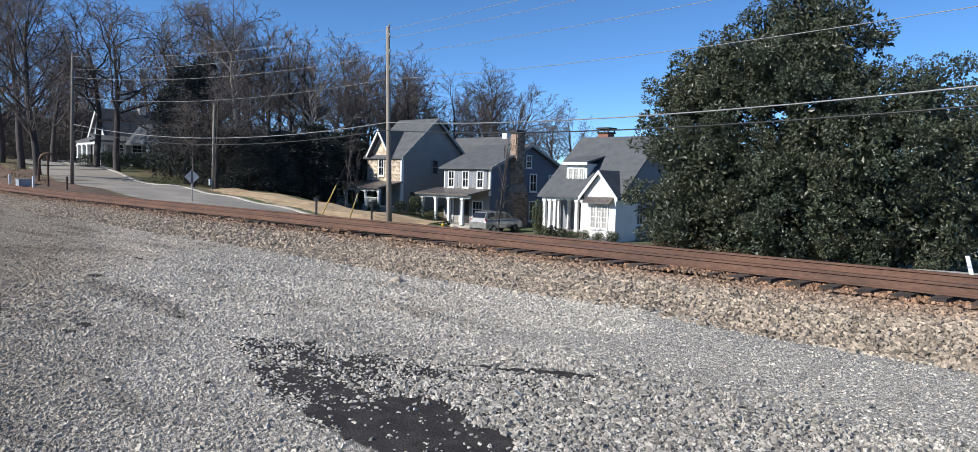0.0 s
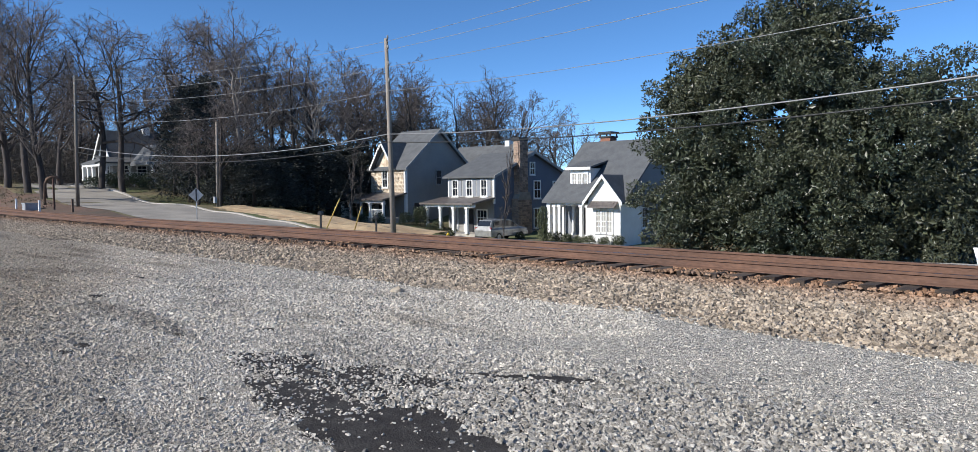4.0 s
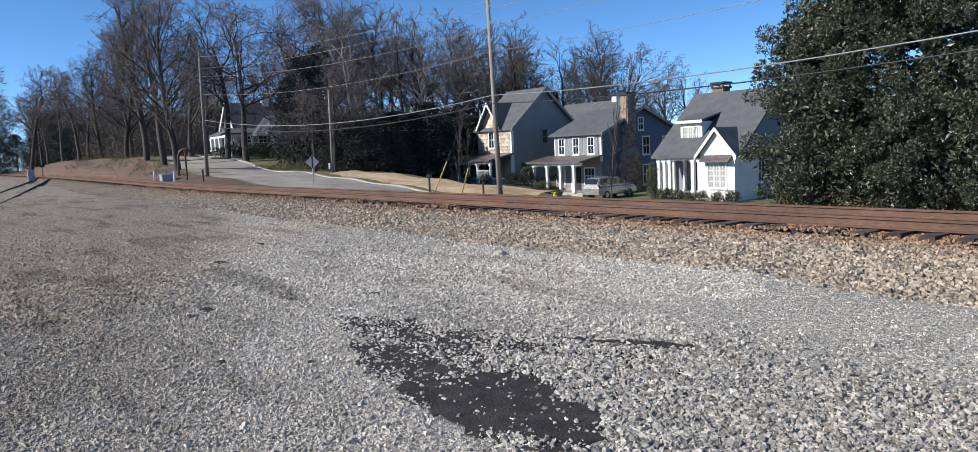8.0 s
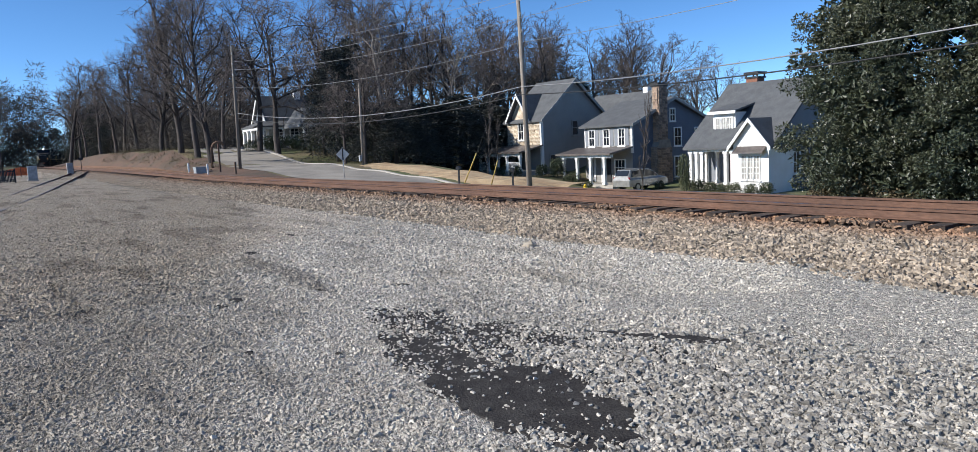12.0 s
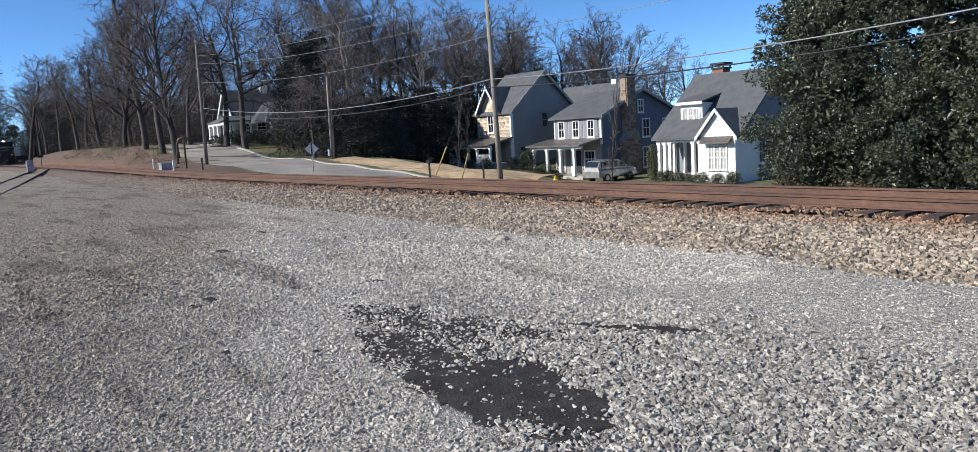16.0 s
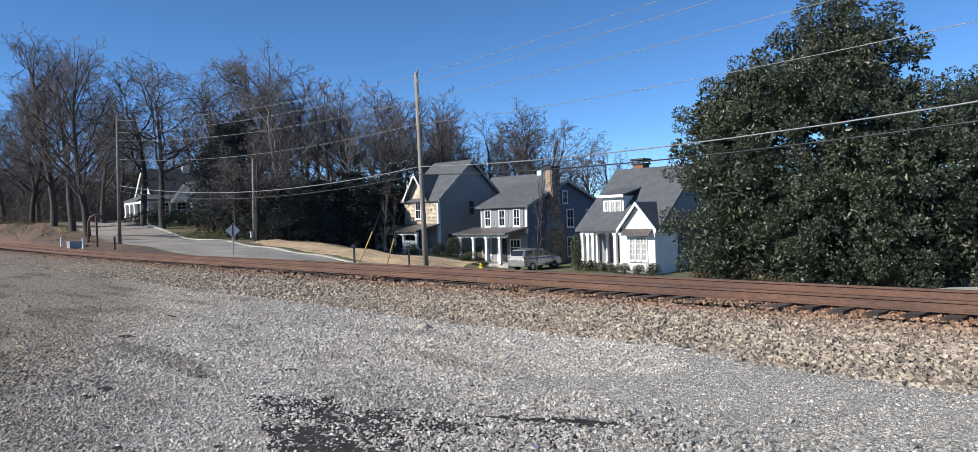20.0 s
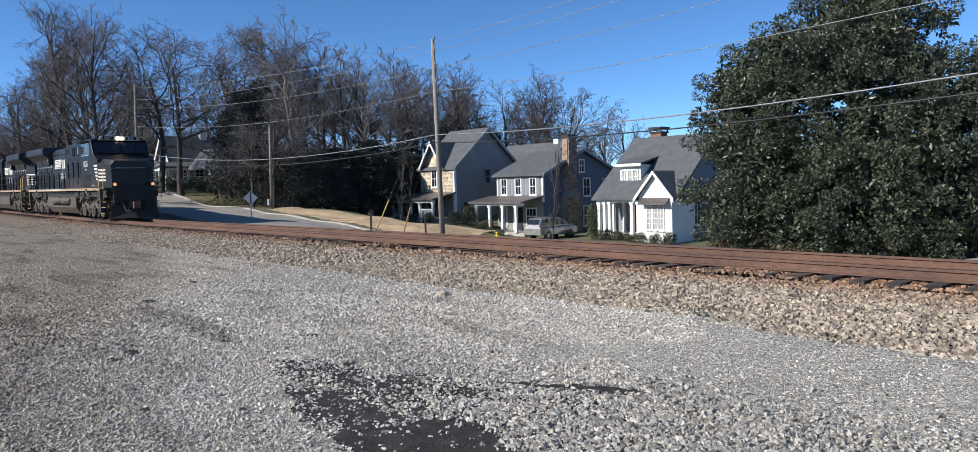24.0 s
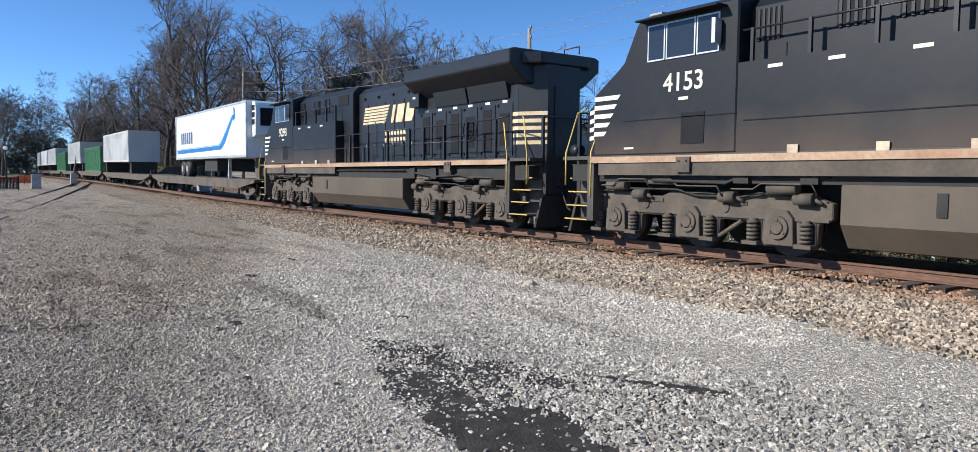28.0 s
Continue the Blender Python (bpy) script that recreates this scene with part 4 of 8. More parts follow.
def magnolia():
    x, y = turned(-11.3, 33.6)
    t = thing("evergreen_tree", "huge dense dark evergreen tree with glossy leaves", "tree", at=pose(x, y, -2.2, 0, 0, 20))
    rs = random.Random(11)
    bm = bmesh.new()
    rod(bm, (-0.5, 0, -0.3), (-0.6, 0, 6), 0.45, 0.28, 10)
    rod(bm, (-0.6, 0, 6), (-1.6, 0.1, 11.0), 0.28, 0.05, 8)
    for i in range(30):
        z = 0.9 + i * 0.36
        a = i * 2.4
        l = 4.6 * max(0.2, 1 - max(0, z - 5) / 6.5)
        rod(bm, (-0.6, 0, z), (-0.6 + math.cos(a) * l, math.sin(a) * l * 0.8, z + 0.5), 0.10, 0.03, 6)
    part("trunk", bm, M_BARK, t)
    # overlapping lobes: broad shoulders, a high crown and a lower lobe on one side
    lobes = []
    for lx, z, r in ((-0.9, 12.7, 0.8), (0.0, 12.3, 0.9), (1.6, 11.2, 0.9), (2.6, 10.0, 0.9), (-0.9, 11.6, 1.3), (-0.3, 10.7, 1.7), (-2.4, 10.5, 1.4), (1.2, 9.7, 1.3), (0.2, 9.3, 2.0), (-4.2, 9.3, 1.4), (-6.0, 8.6, 1.6), (-7.0, 7.4, 1.5), (-2.4, 8.6, 2.3), (-5.0, 7.0, 2.2), (-8.0, 6.6, 0.8), (2.0, 7.6, 1.9), (4.0, 7.9, 1.2), (5.6, 7.8, 1.3),
                     (4.9, 6.4, 2.0), (6.6, 6.0, 1.6), (-0.3, 6.4, 2.8), (-7.0, 5.0, 1.7), (-5.4, 4.4, 2.4), (2.4, 4.8, 2.8), (6.4, 4.2, 2.0), (7.4, 2.8, 1.5), (-7.2, 2.6, 1.7), (-6.0, 1.5, 1.9), (-3.0, 3.6, 2.8), (0.0, 3.0, 2.8), (4.4, 2.4, 2.5), (6.2, 1.4, 1.6), (-3.2, 1.3, 2.0), (0.6, 1.0, 1.9), (3.0, 0.9, 1.8)):
        back = rs.uniform(-0.7, 0.7)
        lx *= 0.9
        lobes.append((lx, back, z, r))
        deep = 5.6 * math.sqrt(max(0.05, 1 - (lx / 9.0) ** 2)) * max(0.3, 1 - max(0, z - 5) / 9)
        for sy in (-1, 1):
            if r > 1.3:
                lobes.append((lx * 0.86, sy * deep * rs.uniform(0.45, 0.65), z * 0.96, r * 0.92))
    centres = []
    for lx, ly, z, r in lobes:
        for i in range(int(5.6 * r * r)):
            d = Vector((rs.gauss(0, 1), rs.gauss(0, 1), rs.gauss(0, 1))).normalized()
            p = Vector((lx, ly, z)) + d * r * rs.uniform(0.7, 1.02)
            if p.z > 0.2:
                centres.append(tuple(p))
    verts, faces = leaf_cloud(centres, 190, 0.125, 0.42, 3, width=0.25)
    # the shaded inside of the crown
    inner = []
    for lx, ly, z, r in lobes:
        for i in range(int(4.2 * r * r)):
            d = Vector((rs.gauss(0, 1), rs.gauss(0, 1), rs.gauss(0, 1))).normalized()
            inner.append(tuple(Vector((lx, ly, max(0.4, z))) + d * r * rs.uniform(0.1, 0.68)))
    v2, f2 = leaf_cloud(inner, 40, 0.26, 0.5, 4)
    verts, faces = np.concatenate([verts, v2]), np.concatenate([faces, f2 + len(verts)])
    ob = new("crown", raw_mesh("crown", verts, faces, M_LEAF))
    ob.parent = t
    tagged(ob, "glossy dark green leaves in dense clumps")
    return t


magnolia()


def branch_tube(store, pts, radii, n):
    """Adds a tapering branch through the points to a store of (vertices, faces)."""
    verts, faces = store
    base = len(verts)
    side = None
    for i, p in enumerate(pts):
        d = pts[min(i + 1, len(pts) - 1)] - pts[max(i - 1, 0)]
        d.normalize()
        side = d.cross(Vector((0.31, 0.83, 0.46)) if side is None else d.cross(side)).normalized() if side is None else (side - d * side.dot(d)).normalized()
        up = d.cross(side)
        for k in range(n):
            a = 2 * math.pi * k / n
            verts.append(p + (side * math.cos(a) + up * math.sin(a)) * radii[i])
    for i in range(len(pts) - 1):
        for k in range(n):
            j = (k + 1) % n
            faces.append((base + i * n + k, base + i * n + j, base + (i + 1) * n + j, base + (i + 1) * n + k))


def bare_tree_meshes(seed, height, stem=0.3, trunk=0.7, limbs=12, reach=0.42, spread=(38, 68), wander=0.2, counts=(7, 6, 4), thin=0.011, bark=None, twig=None):
    """A leafless tree: trunk and crooked limbs in one mesh, fine twigs in another. stem: bare part of the trunk; trunk, reach: lengths of trunk and limbs."""
    rnd = random.Random(seed)
    wood, twigs = ([], []), ([], [])
    steps, sides = (11, 9, 6, 4, 2), (9, 6, 4, 3, 3)
    least = (0.1, 0.05, 0.032, thin * 1.7, thin)
    share = (0, 0, 0.50, 0.46, 0.5)
    lift = (0.0, 0.03, 0.035, 0.03, 0.03)

    def branch(p, d, length, r, level):
        n = steps[level]
        pts, rad, dirs = [p], [r], [d]
        w = 0.05 if level == 0 else wander
        for i in range(n):
            d = (d + Vector((rnd.gauss(0, w), rnd.gauss(0, w), rnd.gauss(lift[level], w * 0.8)))).normalized()
            p = p + d * (length / n)
            pts.append(p), dirs.append(d), rad.append(max(r * (1 - (0.72 if level else 0.66) * (i + 1) / n), least[level] * 0.5))
        branch_tube(wood if level < 3 else twigs, [q.copy() for q in pts], rad, sides[level])
        if level == 4:
            return
        m = limbs if level == 0 else counts[level - 1]
        first = stem / trunk if level == 0 else 0.2
        for j in range(m):
            u = first + (1 - first) * (j + rnd.random()) / m
            i = min(int(u * n), n - 1)
            k = u * n - i
            at, dd = pts[i].lerp(pts[i + 1], k), dirs[i + 1]
            rr = rad[i] + (rad[i + 1] - rad[i]) * k
            side = dd.cross(Vector((rnd.gauss(0, 1), rnd.gauss(0, 1), rnd.gauss(0, 0.7)))).normalized()
            ang = radians(rnd.uniform(*spread))
            if level == 0:
                ang *= 1.1 - 0.55 * (u - first) / (1 - first)
                size = height * reach * rnd.uniform(0.75, 1.15) * (1 - 0.35 * (u - first) / (1 - first))
            else:
                size = length * share[level + 1] * rnd.uniform(0.7, 1.25) * (1.15 - 0.5 * u)
            branch(at, (dd * math.cos(ang) + side * math.sin(ang)).normalized(), size, max(rr * rnd.uniform(0.4, 0.6), least[level + 1]), level + 1)

    branch(Vector((0, 0, -0.4)), Vector((0, 0, 1)), height * trunk, height * 0.0175, 0)
    return raw_mesh("trunk", wood[0], wood[1], bark or M_BARK, True), raw_mesh("twig_haze", twigs[0], twigs[1], twig or M_TWIG)


# crooked wide oaks, then upright fine-branched trees
TREE_KINDS = [bare_tree_meshes(1, 17.0, 0.26, 0.66, 11, 0.48, (42, 74), 0.24, (8, 6, 5)), bare_tree_meshes(2, 17.0, 0.24, 0.62, 12, 0.50, (40, 72), 0.26, (8, 6, 5)),
              bare_tree_meshes(3, 17.0, 0.16, 0.78, 20, 0.36, (36, 62), 0.14, (7, 6, 5)), bare_tree_meshes(4, 17.0, 0.26, 0.74, 15, 0.40, (36, 64), 0.18, (8, 6, 5)),
              bare_tree_meshes(5, 17.0, 0.30, 0.74, 12, 0.46, (36, 60), 0.22, (8, 6, 5), bark=M_PALEBARK)]
FAR_KINDS = [bare_tree_meshes(sd, 17.0, st, tk, lm, rc, sp, wd, (6, 6, 4), 0.016) for sd, st, tk, lm, rc, sp, wd in ((11, 0.3, 0.8, 11, 0.40, (30, 56), 0.18), (12, 0.25, 0.72, 11, 0.44, (34, 60), 0.2), (13, 0.32, 0.9, 14, 0.33, (28, 50), 0.13), (14, 0.28, 0.78, 12, 0.4, (30, 58), 0.18))]


def bare_tree(kind, x, y, scale, turn, label="tall bare grey-brown winter tree", z=None, fine=False):
    t = thing("bare_tree", label, "tree", "bare winter trees", at=pose(x, y, ground_z(x, y) if z is None else z, 0, 0, turn))
    for name, me in zip(("trunk", "twig_haze"), (TREE_KINDS if fine else FAR_KINDS)[kind]):
        ob = new(name, me)
        ob.parent = t
        ob.scale = (scale, scale, scale)
    return t


def by_bearing(degrees_left, distance):
    """A place seen from the lot, by its bearing to the left of the +y axis."""
    a = radians(degrees_left)
    return -math.sin(a) * distance, math.cos(a) * distance


def cedar_mesh(seed, height, radius, leaves, size=0.24):
    rs = random.Random(seed)
    centres = []
    for i in range(leaves):
        k = rs.random() ** 0.8
        r = radius * (1 - k) ** 0.75 * rs.uniform(0.55, 1.0) + 0.1
        a = rs.uniform(0, 2 * math.pi)
        centres.append((math.cos(a) * r, math.sin(a) * r, 0.4 + k * (height - 0.6)))
    return leaf_cloud(centres, 44, size, 0.75, seed)


CEDARS = [raw_mesh("needle_clumps", *cedar_mesh(s, 11.0, 3.0, 190), M_CEDAR) for s in (1, 2, 3)]
_bm = bmesh.new()
rod(_bm, (0, 0, -0.4), (0, 0, 10), 0.22, 0.05, 8)
CEDAR_TRUNK = mesh_of(_bm, "trunk", M_BARK)


def cedar(kind, x, y, sx, sz, turn, label="dark dense evergreen in deep shade"):
    t = thing("evergreen_tree", label, "tree", "dark evergreens", at=pose(x, y, ground_z(x, y), 0, 0, turn))
    for me, name in ((CEDAR_TRUNK, "trunk"), (CEDARS[kind], "crown")):
        ob = new(name, me)
        ob.parent = t
        ob.scale = (sx, sx, sz)
    return t


def wood():
    rnd = random.Random(21)
    # big oaks and tall fine-branched trees along the street
    for b, d, s, k in ((84.2, 190, 1.1, 3), (82.6, 152, 1.12, 0), (81.6, 160, 0.95, 3), (80.3, 118, 0.95, 2), (78.75, 100, 1.02, 2), (78.4, 104, 1.0, 2), (77.5, 82, 1.12, 2), (76.4, 78, 1.1, 3), (75.5, 70, 0.98, 2), (74.6, 96, 0.95, 3), (73.6, 108, 1.0, 2),
                       (72.1, 80, 1.1, 1), (70.75, 76, 1.08, 0), (68.9, 104, 1.1, 1), (66.9, 98, 1.12, 3), (64.7, 90, 1.36, 0), (64.2, 94, 1.3, 3), (62.4, 82, 0.98, 4), (60.6, 90, 1.0, 0), (58.3, 84, 0.95, 4), (55.6, 88, 0.95, 1), (53.2, 92, 0.95, 3),
                       (44.6, 104, 1.12, 3), (43.4, 108, 1.05, 0), (49.8, 100, 0.98, 3), (88.6, 205, 1.1, 3), (90.2, 195, 1.0, 1), (91.8, 188, 1.0, 0), (93.5, 190, 1.1, 3)):
        bare_tree(k, *by_bearing(b, d), s, rnd.uniform(0, 360), "old bare tree with pale crooked limbs" if k == 4 else "large old bare tree beside the street", fine=True)
    # the wood behind the houses
    for i in range(26):
        b = 49 + 15 * (i + rnd.random()) / 26
        bare_tree(rnd.randrange(4), *by_bearing(b, rnd.uniform(88, 122)), rnd.uniform(0.9, 1.12), rnd.uniform(0, 360))
    for i in range(16):
        b = 36.5 + 13 * (i + rnd.random()) / 16
        bare_tree(rnd.randrange(4), *by_bearing(b, rnd.uniform(100, 128)), rnd.uniform(0.62, 0.85) + (0.18 if 41 < b < 46.5 else 0.1 if b > 46.5 else -0.05), rnd.uniform(0, 360))
    for i in range(22):
        b = rnd.uniform(65, 85)
        bare_tree(rnd.randrange(4), *by_bearing(b, rnd.uniform(115, 175)), rnd.uniform(0.75, 1.0), rnd.uniform(0, 360))
    # far end of the line
    for i in range(40):
        x = rnd.uniform(-300, -165)
        y = rnd.uniform(-60, 2) if i % 2 else track_y(x) + rnd.uniform(9, 45)
        bare_tree(rnd.randrange(4), x, y, rnd.uniform(0.9, 1.3), rnd.uniform(0, 360))
    for i in range(6):
        x = rnd.uniform(-330, -200)
        y = rnd.uniform(-60, 0) if i % 2 else track_y(x) + rnd.uniform(10, 30)
        cedar(rnd.randrange(3), x, y, rnd.uniform(1.2, 2.0), rnd.uniform(0.9, 1.4), rnd.uniform(0, 360))
    # the dark edge of the far wood, on both sides of the curve
    for i in range(10):
        cedar(rnd.randrange(3), rnd.uniform(-262, -215), -46 + i * 4.6 + rnd.uniform(-1, 1), rnd.uniform(1.3, 1.9), rnd.uniform(0.7, 1.2), rnd.uniform(0, 360), "dark evergreen at the wood's far edge")
    for i in range(22):
        x = -172 - i * 6
        cedar(rnd.randrange(3), x, track_y(x) + rnd.uniform(8, 16), rnd.uniform(1.0, 1.6), rnd.uniform(0.6, 1.3), rnd.uniform(0, 360), "dark evergreen at the wood's far edge")
    for i in range(7):
        cedar(rnd.randrange(3), -335 + rnd.uniform(-8, 8), -20 + i * 12, 2.2, 1.3, rnd.uniform(0, 360), "dark evergreen at the wood's far edge")
    # the closed thicket under the far trees
    centres = []
    for i in range(2300):
        b, k = rnd.uniform(58, 97), rnd.random()
        x, y = by_bearing(b, (rnd.uniform(300, 330) if b > 82.5 else rnd.uniform(175, 215)))
        top = (33.0 if b > 82.5 else 12.0) * (0.8 + 0.25 * math.sin(b * 2.1) * math.sin(b * 5.3 + 1))
        if abs(y - track_y(x)) > 7:
            centres.append((x, y, ground_z(x, y) + k ** 1.15 * top))
    for i in range(420):
        x, y = by_bearing(rnd.uniform(-24, 34), rnd.uniform(118, 150))
        centres.append((x, y, ground_z(x, y) + rnd.random() ** 1.3 * 7.0))
    tagged(new("thicket", raw_mesh("thicket", *leaf_cloud(centres, 80, 2.0, 2.6, 9, width=0.045), M_THICKET)), "dense brown winter thicket under the far trees", "undergrowth", kind="stuff")
    centres = []
    for i in range(900):
        x, y = by_bearing(rnd.uniform(73.5, 85.5), rnd.uniform(100, 140))
        if y - track_y(x) > 7:
            centres.append((x, y, ground_z(x, y) + rnd.random() ** 1.5 * 3.6))
    tagged(new("undergrowth", raw_mesh("undergrowth", *leaf_cloud(centres, 60, 0.9, 1.3, 19, width=0.03), M_THICKET)), "brown bare undergrowth at the foot of the trees", "undergrowth", kind="stuff")
    # beyond the right-hand houses
    for i in range(14):
        bare_tree(rnd.randrange(4), *by_bearing(-12 + 1.9 * i, rnd.uniform(76, 105)), rnd.uniform(0.7, 0.95), rnd.uniform(0, 360))
    for b, d, s, k in ((7.2, 66, 0.72, 1), (5.2, 72, 0.8, 0), (8.6, 84, 0.75, 3), (2.0, 70, 0.8, 3)):
        bare_tree(k, *by_bearing(b, d), s, 70 * b, "bare brown winter tree behind the houses", fine=True)
    for b, d, s, k in ((65.9, 65, 0.5, 0), (64.4, 64, 0.6, 3), (63.2, 66, 0.55, 1)):
        bare_tree(k, *by_bearing(b, d), s, 50 * b, "bare brown winter tree before dark evergreens", fine=True)
    # dark evergreens behind the street's bank
    for b, d, sx, sz, k in ((66.4, 70, 1.0, 0.92, 0), (65.2, 71, 1.05, 1.0, 1), (67.4, 74, 0.8, 0.75, 2), (62.8, 68, 1.2, 0.44, 1), (61.2, 70, 1.3, 0.5, 2), (59.6, 71, 1.4, 0.54, 0), (58.0, 72, 1.5, 0.57, 1), (56.6, 74, 1.4, 0.58, 2), (55.4, 78, 1.3, 0.6, 0), (54.2, 76, 1.3, 0.56, 1), (52.8, 78, 1.2, 0.5, 2),
                            (60.4, 66, 1.0, 0.4, 1), (62.0, 64, 0.9, 0.36, 2), (63.6, 66, 0.9, 0.42, 0), (57.0, 82, 1.5, 0.62, 1), (54.4, 84, 1.3, 0.62, 0), (48.2, 92, 0.8, 0.85, 2), (47.4, 94, 0.7, 0.78, 1), (51.5, 96, 0.9, 0.85, 2)):
        cedar(k, *by_bearing(b, d), sx, sz, rnd.uniform(0, 360))


wood()


def grass_tufts():
    rnd = random.Random(14)
    centres = []
    for i in range(1500):
        x = rnd.uniform(-125, -62)
        y = track_y(x) + rnd.uniform(3.0, 22.0)
        if min(math.hypot(x - a, y - b) for a, b in ROAD_LINE) > 4.2:
            centres.append((x, y, ground_z(x, y) + 0.06))
    tagged(new("grass_tufts", raw_mesh("grass_tufts", *leaf_cloud(centres, 22, 0.13, 0.4, 15), M_BRUSH)), "ragged tufts of dry winter grass on the bank", "grass", kind="stuff")


grass_tufts()


# ---- the train ----
M_LOCO = material("loco_black", (0.0150, 0.0168, 0.0215), 0.42, specular=0.38, second=(0.0150, 0.016, 0.019), scale=0.9, fine=7, fine_amount=0.18, bump=0.02)
M_LOCO_CAB = material("loco_black_dusted", (0.0085, 0.0098, 0.0125), 0.45, specular=0.3, second=(0.011, 0.0122, 0.015), scale=0.9, fine=7, fine_amount=0.18, bump=0.02, dust=((0.10, 0.068, 0.046), 1.7, 2.6, 0.6))
M_LOCO_DUST = material("dusty_black", (0.035, 0.033, 0.032), 0.6, second=(0.075, 0.062, 0.052), scale=0.8, fine=8, fine_amount=0.2, bump=0.03, sharp=0.2)
M_LOUVRE = material("louvre_black", (0.012, 0.012, 0.014), 0.7, specular=0.2, fine_amount=0.15, bump=0.05)
M_FRAME = material("dusty_running_gear", (0.11, 0.088, 0.067), 0.85, second=(0.07, 0.057, 0.045), scale=1.6, fine=12, fine_amount=0.14, bump=0.08)
M_TANK = material("dusty_fuel_tank", (0.098, 0.074, 0.052), 0.7, second=(0.072, 0.056, 0.04), scale=0.5, fine=6, fine_amount=0.07, bump=0.02)
M_UNDER = material("sooty_underframe", (0.03, 0.028, 0.026), 0.85, fine_amount=0.2, bump=0.1)
M_WHEEL = material("wheel_steel", (0.09, 0.075, 0.065), 0.6, metal=0.5, fine_amount=0.2, bump=0.1)
M_STRIPE = material("stripe_white", (0.74, 0.71, 0.63), 0.5, second=(0.62, 0.55, 0.44), scale=2, fine=20, fine_amount=0.08, bump=0)
M_SILL = material("sill_cream", (0.54, 0.46, 0.33), 0.6, second=(0.30, 0.18, 0.11), scale=0.35, mix=0.5, fine=14, fine_amount=0.15, bump=0, sharp=0.5)
M_SILLRUST = material("sill_rusted", (0.32, 0.19, 0.115), 0.75, second=(0.42, 0.30, 0.20), scale=0.6, fine=14, fine_amount=0.2, bump=0)
M_YELLOW = material("safety_yellow", (0.62, 0.43, 0.09), 0.55, second=(0.50, 0.35, 0.10), scale=6, fine=30, fine_amount=0.1, bump=0)
M_GOLD = material("faded_gold", (0.66, 0.53, 0.34), 0.6, second=(0.55, 0.40, 0.22), scale=3, fine=20, fine_amount=0.1, bump=0)
M_CABGLASS = glass_material()
M_GREYBROW = material("brow_grey", (0.34, 0.32, 0.29), 0.6, fine_amount=0.15, bump=0)
M_ALU = material("window_aluminium", (0.62, 0.63, 0.63), 0.4, metal=0.6, fine_amount=0.05, bump=0)
M_HEADLIGHT = material("headlight", (1.0, 0.80, 0.56), 0.3, bump=0, fine_amount=0, emit=9.0)
M_DITCH = material("ditch_light", (1.0, 0.40, 0.13), 0.3, bump=0, fine_amount=0, emit=0.8)
M_HOSE = material("rubber_hose", (0.02, 0.02, 0.02), 0.6, fine_amount=0.1, bump=0)
M_TRAILER = material("trailer_white", (0.80, 0.81, 0.81), 0.35, second=(0.74, 0.75, 0.75), scale=0.6, fine=8, fine_amount=0.03, bump=0.0)
M_GREYBOX = material("container_grey", (0.50, 0.51, 0.50), 0.55, second=(0.42, 0.43, 0.42), scale=0.5, fine=8, fine_amount=0.08, bump=0.02)
M_GREENBOX = material("container_green", (0.035, 0.16, 0.065), 0.5, second=(0.03, 0.12, 0.05), scale=0.6, fine=8, fine_amount=0.1, bump=0.02)
M_CYAN = material("stripe_blue", (0.02, 0.17, 0.46), 0.4, fine_amount=0.05, bump=0)
M_CYAN2 = material("stripe_pale_blue", (0.16, 0.42, 0.68), 0.4, fine_amount=0.05, bump=0)
M_NAVY = material("lettering_navy", (0.03, 0.06, 0.16), 0.4, fine_amount=0.05, bump=0)
HALF, REAR = 11.15, 0.42      # a locomotive's front half over couplers, and how much longer the rear half is


def digits(text, size, mat, parent, where, side, label):
    """Built-in lettering on a side wall; side -1 faces -y, +1 faces +y."""
    cu = bpy.data.curves.new("lettering", "FONT")
    cu.body, cu.size, cu.extrude, cu.align_x, cu.offset = text, size, 0.004, "CENTER", 0.012 * size
    tmp = bpy.data.objects.new("lettering", cu)
    me = bpy.data.meshes.new_from_object(tmp)
    bpy.data.objects.remove(tmp)
    me.materials.clear()
    me.materials.append(mat)
    ob = new("road_number", me)
    ob.parent = parent
    ob.matrix_basis = pose(*where, 90, 0, 0 if side < 0 else 180)
    return tagged(ob, label)


def panel(bm, side, u0, u1, z0, z1, y, depth=0.025):
    """A proud plate on a side wall at |y|."""
    a, b = sorted((side * y, side * (y + depth)))
    box(bm, *sorted((u0, u1)), a, b, z0, z1)


def wheel_mesh():
    bm = bmesh.new()
    rod(bm, (0, -0.07, 0), (0, 0.06, 0), 0.53, 0.53, 28)
    rod(bm, (0, 0.06, 0), (0, 0.09, 0), 0.56, 0.56, 28)
    rod(bm, (0, -0.10, 0), (0, -0.07, 0), 0.18, 0.2, 16)
    return mesh_of(bm, "wheel", M_WHEEL)


WHEEL = wheel_mesh()


